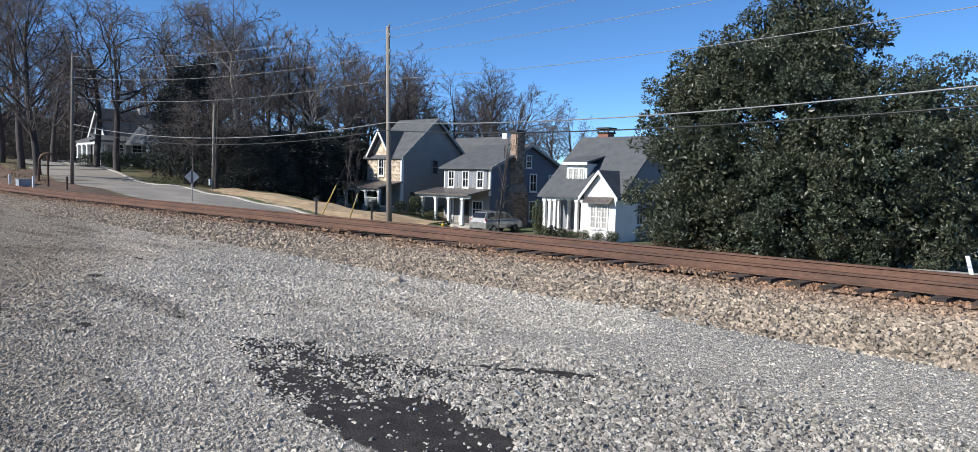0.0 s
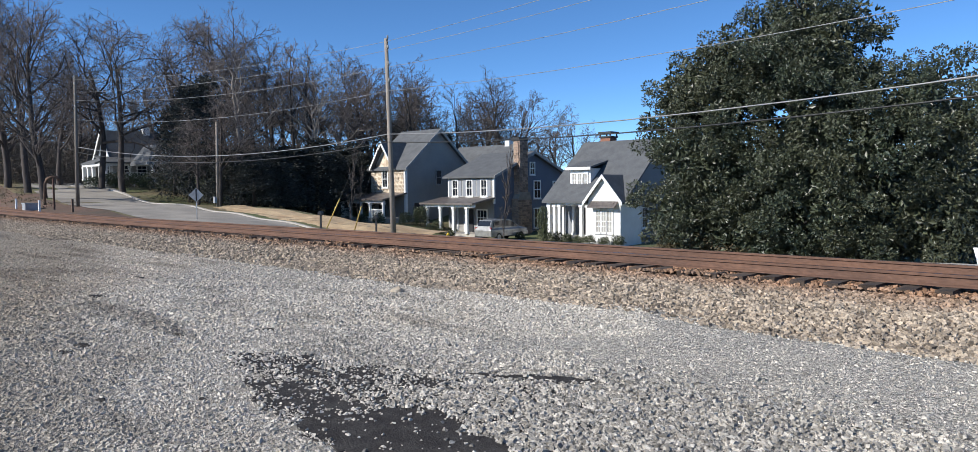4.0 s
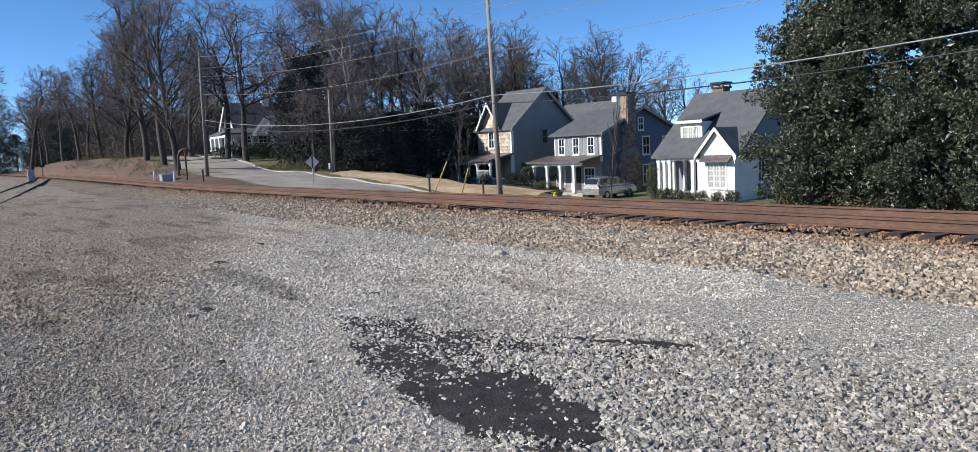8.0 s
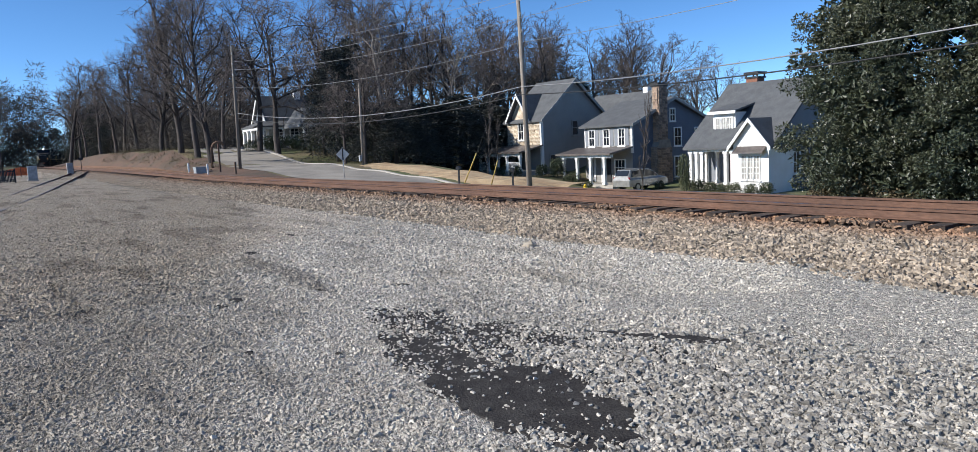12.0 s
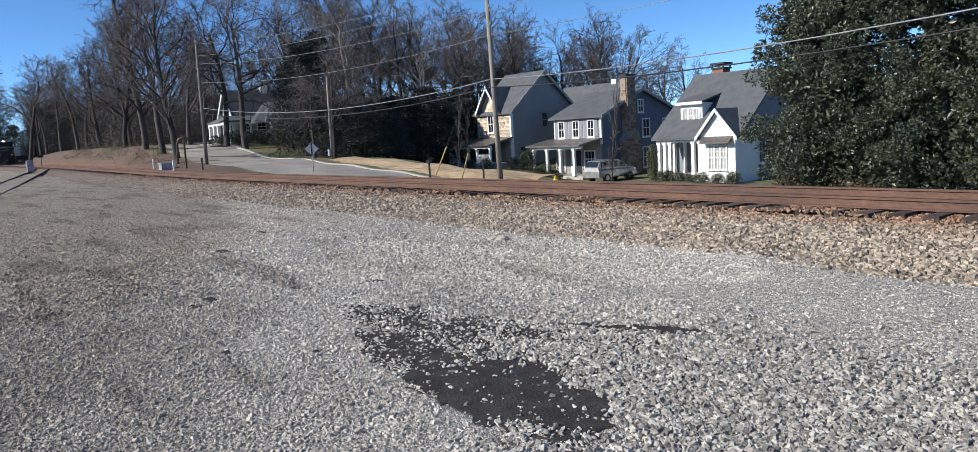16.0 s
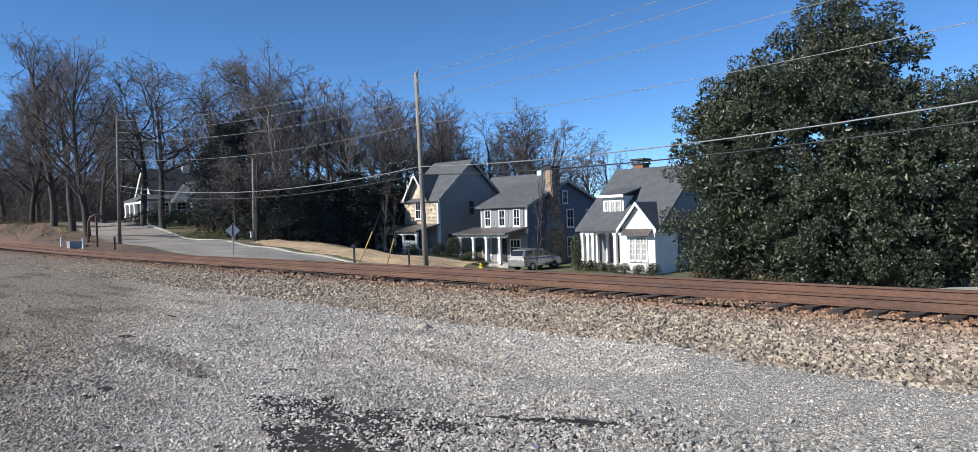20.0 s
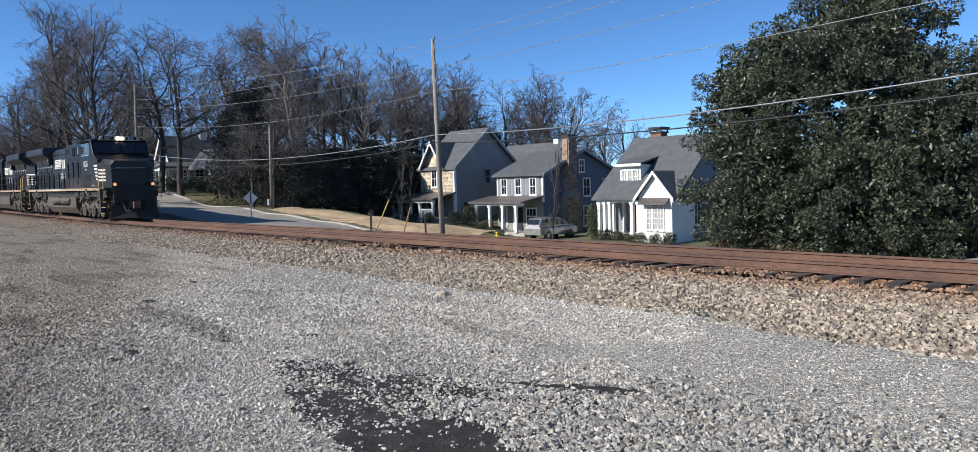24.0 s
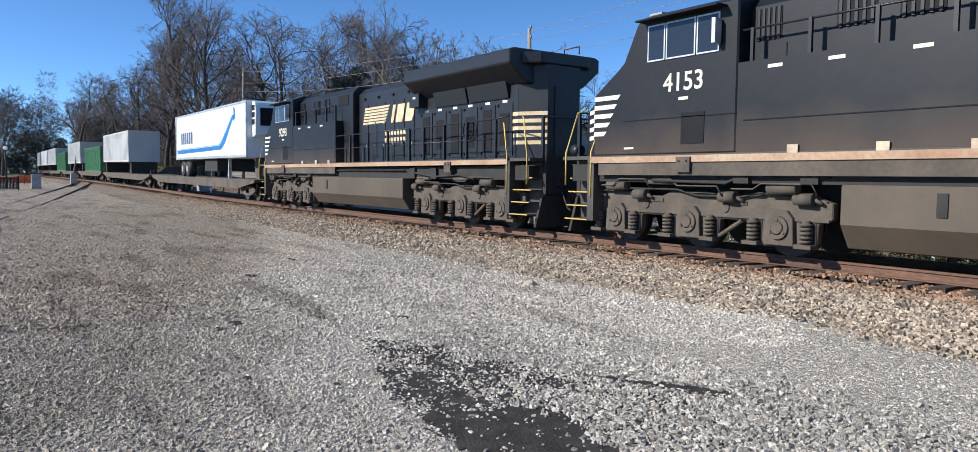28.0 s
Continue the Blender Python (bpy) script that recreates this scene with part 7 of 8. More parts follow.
def bank():
    """The low straw-covered bank beside the street, steeper to its end, in rows."""
    line = curve_points(((-54, 25.0), (-50.2, 25.2), (-43.1, 25.6), (-38.0, 26.2), (-34.2, 29.2)), 40)
    bm = bmesh.new()
    rows = []
    n = len(line)
    for i, (x, y) in enumerate(line):
        k = i / (n - 1)
        h = 0.12 + 0.28 * k
        z = ground_z(x, y)
        rows.append([bm.verts.new((x - 0.25 * j * 0.45, y + 0.32 * j, z - 0.05 + h * j / 5 + 0.02 * ((j * 7 + i) % 3))) for j in range(6)] + [bm.verts.new((x - 1.0, y + 3.2, z + h * 0.95))])
    for r0, r1 in zip(rows, rows[1:]):
        for j in range(6):
            bm.faces.new((r0[j], r1[j], r1[j + 1], r0[j + 1]))
    bmesh.ops.recalc_face_normals(bm, faces=bm.faces)
    tagged(part("straw_bank", bm, M_STRAW), "low sandy bank covered with pale straw", "bank", kind="structure")


bank()
ribbon("kerb", M_CONCRETE, curve_points(((-100, 28.2), (-75, 25.0), (-58, 24.0), (-46, 24.4), (-38, 25.2), (-33, 28.0)), 60), 0.13, 0.09, "pale concrete kerb beside the street", "kerb", thick=0.25)
ribbon("side_path", M_CONCRETE, curve_points(((-9, 29.6), (5, 29.4), (40, 29.0)), 30), 0.9, 0.25, "pale concrete path edge", "path", thick=0.3)


def road_sign():
    p = ground_at(-43.9, 19.5)
    t = thing("road_sign", "diamond road sign seen from its grey back", "sign", at=pose(p.x, p.y, p.z, 0, 0, 62))
    rodpart("post", (0, 0, -0.3), (0, 0, 1.95), 0.03, M_SIGNBACK, t)
    bm = bmesh.new()
    prism(bm, ((0, 1.08), (0.43, 1.51), (0, 1.94), (-0.43, 1.51)), "y", -0.045, -0.035)
    part("plate", bm, M_SIGNBACK, t, "", 0)
    boxpart("brace", (-0.04, 0.04, -0.05, -0.045, 1.15, 1.9), M_DARK, t)


road_sign()


def mailbox(x, y):
    p = ground_at(x, y)
    t = thing("mailbox", "black mailbox on a thin post", "mailbox", "mailboxes", at=pose(p.x, p.y, p.z, 0, 0, 40))
    boxpart("post", (-0.05, 0.05, -0.05, 0.05, -0.3, 1.0), M_DARK, t)
    bm = bmesh.new()
    prism(bm, ((-0.1, 1.0), (0.1, 1.0), (0.1, 1.14), (0.07, 1.2), (0, 1.23), (-0.07, 1.2), (-0.1, 1.14)), "y", -0.26, 0.26)
    part("box", bm, M_DARK, t)


mailbox(-37.3, 24.0)
mailbox(-35.9, 27.0)


def hydrant():
    p = ground_at(-39.8, 36.5)
    t = thing("fire_hydrant", "bright yellow fire hydrant on the verge", "hydrant", at=pose(*p))
    rodpart("barrel", (0, 0, 0), (0, 0, 0.6), 0.13, M_HYDRANT, t, n=12)
    rodpart("bonnet", (0, 0, 0.6), (0, 0, 0.78), 0.16, M_HYDRANT, t, n=12, r1=0.05)
    rodpart("nozzle", (-0.24, 0, 0.45), (0.24, 0, 0.45), 0.06, M_HYDRANT, t)


hydrant()


def car():
    """A silver hatchback, its nose towards +x."""
    z = ground_z(-41.0, 43.1)
    t = thing("parked_car", "silver hatchback car parked by the house", "car", at=pose(-41.0, 43.6, z, 0, 0, 92))
    prof = ((-2.3, 0.36), (-2.34, 0.9), (-2.24, 1.2), (-1.98, 1.66), (-0.9, 1.76), (0.2, 1.70), (0.8, 1.45), (1.35, 1.10), (2.1, 0.94), (2.32, 0.7), (2.32, 0.36))
    bm = bmesh.new()
    rings = []
    for y, k in ((-0.88, 0.0), (-0.80, 1.0), (0.80, 1.0), (0.88, 0.0)):
        rings.append([bm.verts.new((x * (0.985 if not k else 1), y if zz < 1.1 else y * 0.86, min(zz, 1.02) if not k else zz)) for x, zz in prof])
    n = len(prof)
    for r0, r1 in zip(rings, rings[1:]):
        for i in range(n):
            bm.faces.new((r0[i], r0[(i + 1) % n], r1[(i + 1) % n], r1[i]))
    bm.faces.new(rings[0]), bm.faces.new(rings[-1][::-1])
    bmesh.ops.recalc_face_normals(bm, faces=bm.faces)
    body = part("body", bm, M_SILVER, t, "", 0.03)
    for s in (-1, 1):
        bm = bmesh.new()
        prism(bm, ((-1.95, 1.14), (-1.78, 1.56), (-0.85, 1.65), (0.2, 1.60), (0.68, 1.40), (1.1, 1.12)), "y", *sorted((s * 0.70, s * 0.775)))
        part("side_window", bm, M_GLASS, t)
        boxpart("tail_light", (-2.27, -2.16, *sorted((s * 0.6, s * 0.84)), 0.88, 1.12), M_REDLIGHT, t)
        for x in (-1.35, 1.4):
            rodpart("wheel", (x, s * 0.66, 0.33), (x, s * 0.89, 0.33), 0.33, M_HOSE, t, n=18)
            rodpart("rim", (x, s * 0.89, 0.33), (x, s * 0.905, 0.33), 0.2, M_ALU, t, n=12)
    bm = bmesh.new()
    prism(bm, ((-2.27, 1.22), (-2.05, 1.62), (-2.02, 1.61), (-2.23, 1.21)), "y", -0.62, 0.62)
    part("rear_window", bm, M_GLASS, t)
    boxpart("number_plate", (-2.31, -2.29, -0.25, 0.25, 0.72, 0.86), M_WHITE, t)


car()


def shrub_meshes():
    out = []
    for seed in (1, 2):
        rs = random.Random(seed)
        centres = []
        for i in range(60):
            a, b = rs.uniform(0, 2 * math.pi), rs.uniform(0, 1)
            r = 0.42 * math.sqrt(1 - (b - 0.2) ** 2 * 0.9)
            centres.append((math.cos(a) * r * rs.uniform(0.7, 1), math.sin(a) * r * rs.uniform(0.7, 1), 0.08 + b * 0.75))
        out.append(raw_mesh("leaves", *leaf_cloud(centres, 26, 0.09, 0.17, seed), M_SHRUB))
    return out


SHRUBS = shrub_meshes()


def shrub(x, y, sx, sz, label="small rounded evergreen shrub", z=None, group="clipped shrubs"):
    rnd = random.Random(int(x * 100))
    t = thing("shrub", label, "shrub", group, at=pose(x, y, ground_z(x, y) if z is None else z, 0, 0, rnd.uniform(0, 360)))
    ob = new("foliage", SHRUBS[rnd.randrange(2)])
    ob.parent, ob.scale = t, (sx, sx, sz)
    rodpart("stem", (0, 0, -0.1), (0, 0, 0.5 * sz), 0.03, M_BARK, t)


for x, y, s in ((-36.2, 46.2, 1.0), (-35.2, 46.0, 1.2), (-34.2, 46.1, 1.1), (-33.0, 46.0, 1.0), (-31.9, 45.8, 1.25), (-30.6, 45.9, 1.15), (-29.5, 46.0, 1.35), (-38.6, 45.6, 0.9), (-40.0, 45.2, 0.9), (-47.6, 44.0, 0.9), (-46.4, 44.0, 0.8), (-45.0, 44.0, 0.9)):
    shrub(*turned(x, y), s * 0.85, s * 0.7)
shrub(-36.6, 43.6, 1.0, 2.9, "narrow upright evergreen shrub beside the chimney")
for x, y, s, h in ((-50.5, 43.0, 1.5, 1.9), (-51.6, 42.2, 1.2, 1.2), (-53.5, 40.6, 1.1, 1.1), (-55.5, 40.2, 1.0, 1.0), (-48.8, 43.6, 1.2, 1.0)):
    shrub(x, y, s, h, "dark rounded shrub before the porch")


def brush_mesh():
    rs = random.Random(6)
    centres = []
    while len(centres) < 90:
        p = (rs.uniform(-1, 1), rs.uniform(-1, 1), rs.uniform(0, 1))
        if p[0] ** 2 + p[1] ** 2 + p[2] ** 2 < 1:
            centres.append((p[0] * 1.2, p[1] * 1.0, 0.05 + p[2]))
    return raw_mesh("leaves", *leaf_cloud(centres, 42, 0.10, 0.26, 5), M_BRUSH)


BRUSH = brush_mesh()
for x, y, s, h in ((-17.0, 30.2, 1.1, 1.5), (-15.6, 29.8, 1.25, 1.35), (-13.9, 29.4, 1.2, 1.0), (-18.2, 31.4, 0.8, 1.2)):
    t = thing("shrub", "straggling brown brush at the tree's foot", "shrub", "roadside brush", at=pose(x, y, ground_z(x, y), 0, 0, 60 * x))
    ob = new("foliage", BRUSH)
    ob.parent, ob.scale = t, (s, s, h)
    rodpart("stem", (0, 0, -0.1), (0, 0, 0.6), 0.04, M_BARK, t)

SAPLING = bare_tree_meshes(31, 5.2, 0.2, 0.95, 14, 0.34, (24, 42), 0.12, (4, 3, 2), 0.006)


def sapling(x, y, h, label):
    t = thing("young_tree", label, "tree", "young street trees", at=pose(x, y, ground_z(x, y)))
    for name, me in zip(("trunk", "twig_haze"), SAPLING):
        ob = new(name, me)
        ob.parent, ob.scale = t, (h / 5.2 * 0.5, h / 5.2 * 0.5, h / 5.2 * 1.15)


sapling(-34.2, 36.5, 5.4, "slender bare young tree with pale bark")
sapling(-50.8, 35.6, 5.2, "bare young tree with reddish twigs")
sapling(-52.3, 37.5, 4.2, "bare young tree with reddish twigs")

# short service pole, guy wires
sp = ground_at(-56.0, 26.6)
t_pole = thing("service_pole", "short weathered wooden service pole", "pole", at=pose(*sp))
rodpart("shaft", (0, 0, -0.3), (0.05, 0.08, 6.7), 0.11, M_POLE, t_pole, n=10, r1=0.08)
boxpart("meter_box", (-0.12, 0.12, -0.28, -0.1, 0.3, 0.8), M_BOXGREY, t_pole)
for k, (gx, gy) in enumerate(((-35.6, 23.2), (-34.6, 24.4))):
    g = ground_at(gx, gy)
    t = thing("guy_wire", "steel guy wire with a yellow plastic guard", "wire", "guy wires")
    top = Vector((-29.95, 23.5, 6.6 - k * 1.2))
    rodpart("cable", g, top, 0.012, M_WIREDARK, t, n=5)
    rodpart("guard", g.lerp(top, 0.02), g.lerp(top, 0.24), 0.035, M_YELLOW, t, n=6)

# trackside cabinet, posts and bent pipe
cb = ground_at(-63.0, 15.3)
cab_box = thing("trackside_cabinet", "squat pale grey signal cabinet by the track", "cabinet", at=pose(*cb))
boxpart("body", (-0.45, 0.45, -0.4, 0.4, 0.0, 0.5), M_BOXGREY, cab_box, "", 0.03)
boxpart("lid", (-0.5, 0.5, -0.45, 0.45, 0.5, 0.57), M_BOXGREY, cab_box)
for x, y, h, m, label in ((-60.5, 15.3, 0.85, M_WHITE, "short white marker post"), (-66.8, 15.3, 0.8, M_WHITE, "short white marker post"), (-60.3, 16.2, 2.3, M_RUST, "thin rusty steel post"), (-55.4, 16.0, 0.9, M_OLDWOOD, "short brown wooden stub post")):
    p = ground_at(x, y)
    t = thing("marker_post", label, "post", "posts by the track", at=pose(*p))
    boxpart("post_shaft", (-0.06, 0.06, -0.06, 0.06, -0.3, h), m, t)
p = ground_at(-64.6, 16.8)
t = thing("bent_pipe", "brown bent steel pipe beside the track", "pipe", at=pose(p.x, p.y, p.z, 0, 0, 70))
bm = bmesh.new()
tube(bm, [(-0.1, 0, -0.3), (0, 0, 1.6), (0.12, 0, 1.95), (0.4, 0, 2.1), (0.8, 0, 2.08), (0.95, 0, 1.8)], 0.1, 9)
part("pipe", bm, M_OLDWOOD, t)


# ---- the old white house up the street ----
def old_house():
    h = thing("old_white_house", "old white wooden house with gables and wide porch", "house", "houses along the street", at=pose(0, 0, 0))
    G = 2.0
    # white walls coloured grey for the shade under the porch
    wall_box(h, "wall", (-87.5, -83.0, 28.0, 33.4, G, 5.0), M_SHADEGREY)
    # the sunny end gable, with its rake boards
    gable_wall(h, "y", 28.0, 0.2, -87.5, -83.0, 5.0, 5.01, 7.75, M_WHITE)
    gable_roof(h, -87.5, -83.0, 28.0, 33.4, 5.0, 7.75, "y", over=0.35)
    for x0, x1 in ((-87.85, -85.25), (-82.65, -85.25)):
        bm = bmesh.new()
        prism(bm, ((x0, 4.45), (x1, 7.62), (x1, 7.95), (x0, 4.8)), "y", 27.56, 27.64)
        part("bargeboard", bm, M_WHITE, h)
    window(h, "y", 28.0, -85.25, 5.4, 0.7, 1.2, 2, 2)
    for x in (-86.4, -84.4):
        window(h, "y", 28.0, x, 2.9, 0.9, 1.5, 2, 2)
    for y in (29.2, 31.0, 32.6):
        window(h, "x", -83.0, y, 2.9, 0.9, 1.5, 2, 2, out=1)
    # chimney at the far end of the ridge
    boxpart("chimney", (-85.6, -84.9, 32.0, 32.7, 7.0, 8.5), M_WHITE, h)
    boxpart("chimney_cap", (-85.68, -84.82, 31.92, 32.78, 8.5, 8.65), M_ROOF, h)
    # the porch along the front and round the sunny end
    bm = bmesh.new()
    prism(bm, ((-83.05, 5.0), (-80.3, 4.35), (-80.3, 4.2), (-83.05, 4.85)), "y", 26.3, 33.6)
    part("porch_roof", bm, M_ROOF, h)
    boxpart("porch_floor", (-83, -80.5, 26.5, 33.4, G - 0.4, G + 0.5), M_SHADEGREY, h)
    boxpart("porch_beam", (-80.75, -80.55, 26.4, 33.5, 3.95, 4.2), M_WHITE, h)
    for y in (26.6, 28.9, 31.2, 33.3):
        column(h, -80.65, y, G + 0.5, 3.95, 0.1)
    for y0, y1 in ((26.6, 28.9), (28.9, 31.2), (31.2, 33.3)):
        bm = bmesh.new()
        box(bm, -80.68, -80.62, y0, y1, G + 1.2, G + 1.28)
        n = int((y1 - y0) / 0.15)
        for i in range(1, n):
            y = y0 + (y1 - y0) * i / n
            box(bm, -80.67, -80.63, y - 0.02, y + 0.02, G + 0.5, G + 1.2)
        part("porch_railing", bm, M_WHITE, h)
    bm = bmesh.new()
    prism(bm, ((26.3, 4.2), (28.05, 4.86), (28.05, 5.0), (26.3, 4.35)), "x", -87.6, -83.06)
    part("porch_roof", bm, M_ROOF, h)
    boxpart("porch_floor", (-87.5, -83.01, 26.5, 28.0, G - 0.4, G + 0.5), M_SHADEGREY, h)
    boxpart("porch_beam", (-87.5, -80.76, 26.4, 26.6, 3.95, 4.2), M_WHITE, h)
    for x in (-84.3, -85.8, -87.3):
        column(h, x, 26.55, G + 0.5, 3.95, 0.16)
    # corner portico
    gable_wall(h, "x", -75.2, 0.15, 29.0, 31.6, 4.2, 4.25, 5.9, M_WHITE, "portico_gable")
    gable_roof(h, -80.0, -75.0, 29.0, 31.6, 4.25, 5.9, "x", over=0.25, name="portico_roof")
    for y in (29.2, 30.3, 31.4):
        column(h, -75.3, y, 1.9, 4.2, 0.1)
    boxpart("portico_beam", (-75.4, -75.2, 28.6, 31.6, 4.0, 4.22), M_WHITE, h)
    boxpart("portico_floor", (-80.0, -75.0, 29.0, 31.6, 1.4, 2.0), M_SHADEGREY, h)


old_house()
for x, y, s, hh in ((-76.5, 26.0, 2.2, 1.6), (-75.5, 27.6, 2.4, 1.5), (-73.0, 28.5, 2.6, 1.8), (-70.5, 29.2, 2.6, 2.2), (-77.2, 24.2, 1.8, 1.2)):
    shrub(x, y, s, hh, "dense dark hedge shrub before the old house", group="hedge")


def side_house():
    h = thing("brick_chimney_house", "dark shaded house with brick chimney and white porch posts", "house", "houses along the street", at=pose(0, 0, 0))
    wall_box(h, "wall", (-9.5, 3, 58, 68, -3.0, 0.6), M_BLUESHADE)
    gable_wall(h, "x", -9.5, 0.2, 58, 68, 0.58, 0.6, 3.4, M_BLUESHADE)
    gable_roof(h, -9.5, 3, 58, 68, 0.6, 3.5, "x")
    bm = bmesh.new()
    box(bm, -7.6, -6.2, 59.2, 60.4, 0.5, 3.4)
    part("chimney", bm, M_BRICK, h, "red brick chimney")
    bm = bmesh.new()
    prism(bm, ((54.6, -0.35), (58.1, 0.5), (58.1, 0.35), (54.6, -0.5)), "x", -10.2, 3.4)
    part("porch_roof", bm, M_ROOF, h)
    for x in (-9.6, -8.0, -5.0, -2.0, 1.0):
        column(h, x, 54.9, -2.6, -0.5, 0.1)
    boxpart("porch_floor", (-10, 3, 54.6, 58, -3.0, -2.6), M_CONCRETE, h)
    window(h, "y", 58.0, -7.0, -1.9, 1.0, 1.4, 2, 2)


side_house()
p = ground_at(-5.0, 28.2)
t = thing("leaning_post", "white leaning wooden post by the path", "post", at=pose(*p))
bm = bmesh.new()
prism(bm, ((-0.30, 1.0), (-0.18, 1.0), (0.16, -0.3), (0.02, -0.3)), "y", -0.05, 0.05)
part("post_shaft", bm, M_WHITE, t)


# ---- far end of the lot ----
def street_lamp(x, y, h):
    z = ground_z(x, y)
    t = thing("globe_lamp", "black lamp post with a white globe", "lamp", "globe lamps", at=pose(x, y, z))
    rodpart("base", (0, 0, 0), (0, 0, 0.5), 0.16, M_DARK, t, n=10, r1=0.09)
    rodpart("shaft", (0, 0, 0.5), (0, 0, h - 0.45), 0.055, M_DARK, t, n=8)
    bm = bmesh.new()
    bmesh.ops.create_uvsphere(bm, u_segments=14, v_segments=8, radius=0.17)
    bmesh.ops.translate(bm, verts=bm.verts, vec=(0, 0, h - 0.2))
    for f in bm.faces:
        f.smooth = True
    part("globe", bm, M_GLOBE, t)
    rodpart("cap", (0, 0, h + 0.02), (0, 0, h + 0.16), 0.12, M_DARK, t, r1=0.02)


street_lamp(-75.0, 2.1, 3.6)
street_lamp(-86.0, 1.7, 3.5)
street_lamp(-98.0, 1.4, 3.5)
street_lamp(-70.5, 1.0, 3.8)


def lattice_fence(x, y0, y1):
    z = ground_z(x, y0)
    t = thing("black_fence", "dark slatted fence at the lot's far end", "fence", at=pose(0, 0, 0))
    n = int((y1 - y0) / 0.09)
    for i in range(n):
        y = y0 + (y1 - y0) * i / n
        boxpart("slat", (x - 0.01, x + 0.01, y, y + 0.07, z + 0.05, z + 1.0), M_DARK, t)
    for y in (y0, (y0 + y1) / 2, y1):
        boxpart("fence_post", (x - 0.05, x + 0.05, y - 0.05, y + 0.05, z, z + 1.1), M_DARK, t)
    for zz in (0.2, 0.85):
        boxpart("rail_bar", (x + 0.01, x + 0.04, y0, y1, z + zz, z + zz + 0.06), M_DARK, t)


lattice_fence(-68.0, 0.2, 2.7)
z = ground_z(-90, 3.2)
t = thing("orange_barrier", "orange plastic barrier netting between stakes", "barrier", at=pose(-90, 3.2, z))
bm = bmesh.new()
prism(bm, ((-2.2, 0.2), (2.2, 0.1), (2.2, 0.75), (0.9, 1.0), (-0.6, 0.7), (-2.2, 1.05)), "x", -0.015, 0.015)
part("net", bm, M_ORANGENET, t)
for y in (-2.2, -0.6, 0.9, 2.2):
    boxpart("stake", (-0.03, 0.03, y - 0.03, y + 0.03, -0.2, 1.1), M_OLDWOOD, t)
for x, y, h, w, label in ((-72.0, 4.1, 1.25, 0.34, "tall narrow grey signal cabinet"), (-94.6, 9.0, 1.3, 0.3, "tall narrow grey signal cabinet")):
    p = ground_at(x, y)
    t = thing("signal_cabinet", label, "cabinet", "signal cabinets", at=pose(*p))
    boxpart("body", (-w, w, -w, w, 0.1, h), M_BOXGREY, t, "", 0.02)
    boxpart("plinth", (-w - 0.06, w + 0.06, -w - 0.06, w + 0.06, -0.2, 0.1), M_CONCRETE, t)
    boxpart("door_panel", (w, w + 0.02, -w + 0.05, w - 0.05, 0.2, h - 0.1), M_BOXGREY, t)
p = ground_at(-112, 12.0)
t = thing("switch_stand", "low black switch stand beside the turnout", "switch stand", at=pose(*p))
rodpart("mast", (0, 0, 0), (0, 0, 1.6), 0.05, M_DARK, t)
boxpart("target", (-0.02, 0.02, -0.3, 0.3, 1.4, 1.75), M_DARK, t)


# ---- gravel ----
CORE = ((-5.6, 2.74), (-4.7, 2.40), (-3.8, 2.27), (-3.1, 2.24), (-2.58, 2.36), (-2.5, 2.62), (-2.7, 2.95), (-3.4, 3.12), (-4.2, 3.04), (-5.0, 2.98))
WORN = ((-6.75, 3.05), (-6.0, 2.86), (-5.1, 2.8), (-4.2, 2.9), (-3.3, 3.0), (-2.75, 3.1), (-2.7, 3.8), (-3.2, 4.15), (-3.9, 4.2), (-4.6, 3.95), (-5.4, 3.75), (-6.2, 3.5))
BAND = ((-6.7, 3.1), (-6.0, 3.0), (-5.2, 3.02), (-4.5, 3.2), (-4.0, 3.5), (-4.1, 3.8), (-4.9, 3.72), (-5.7, 3.55), (-6.3, 3.4))
TAIL = ((-4.35, 3.98), (-3.95, 4.18), (-3.6, 4.36), (-3.38, 4.52), (-3.40, 4.64), (-3.75, 4.50), (-4.1, 4.28), (-4.4, 4.06))


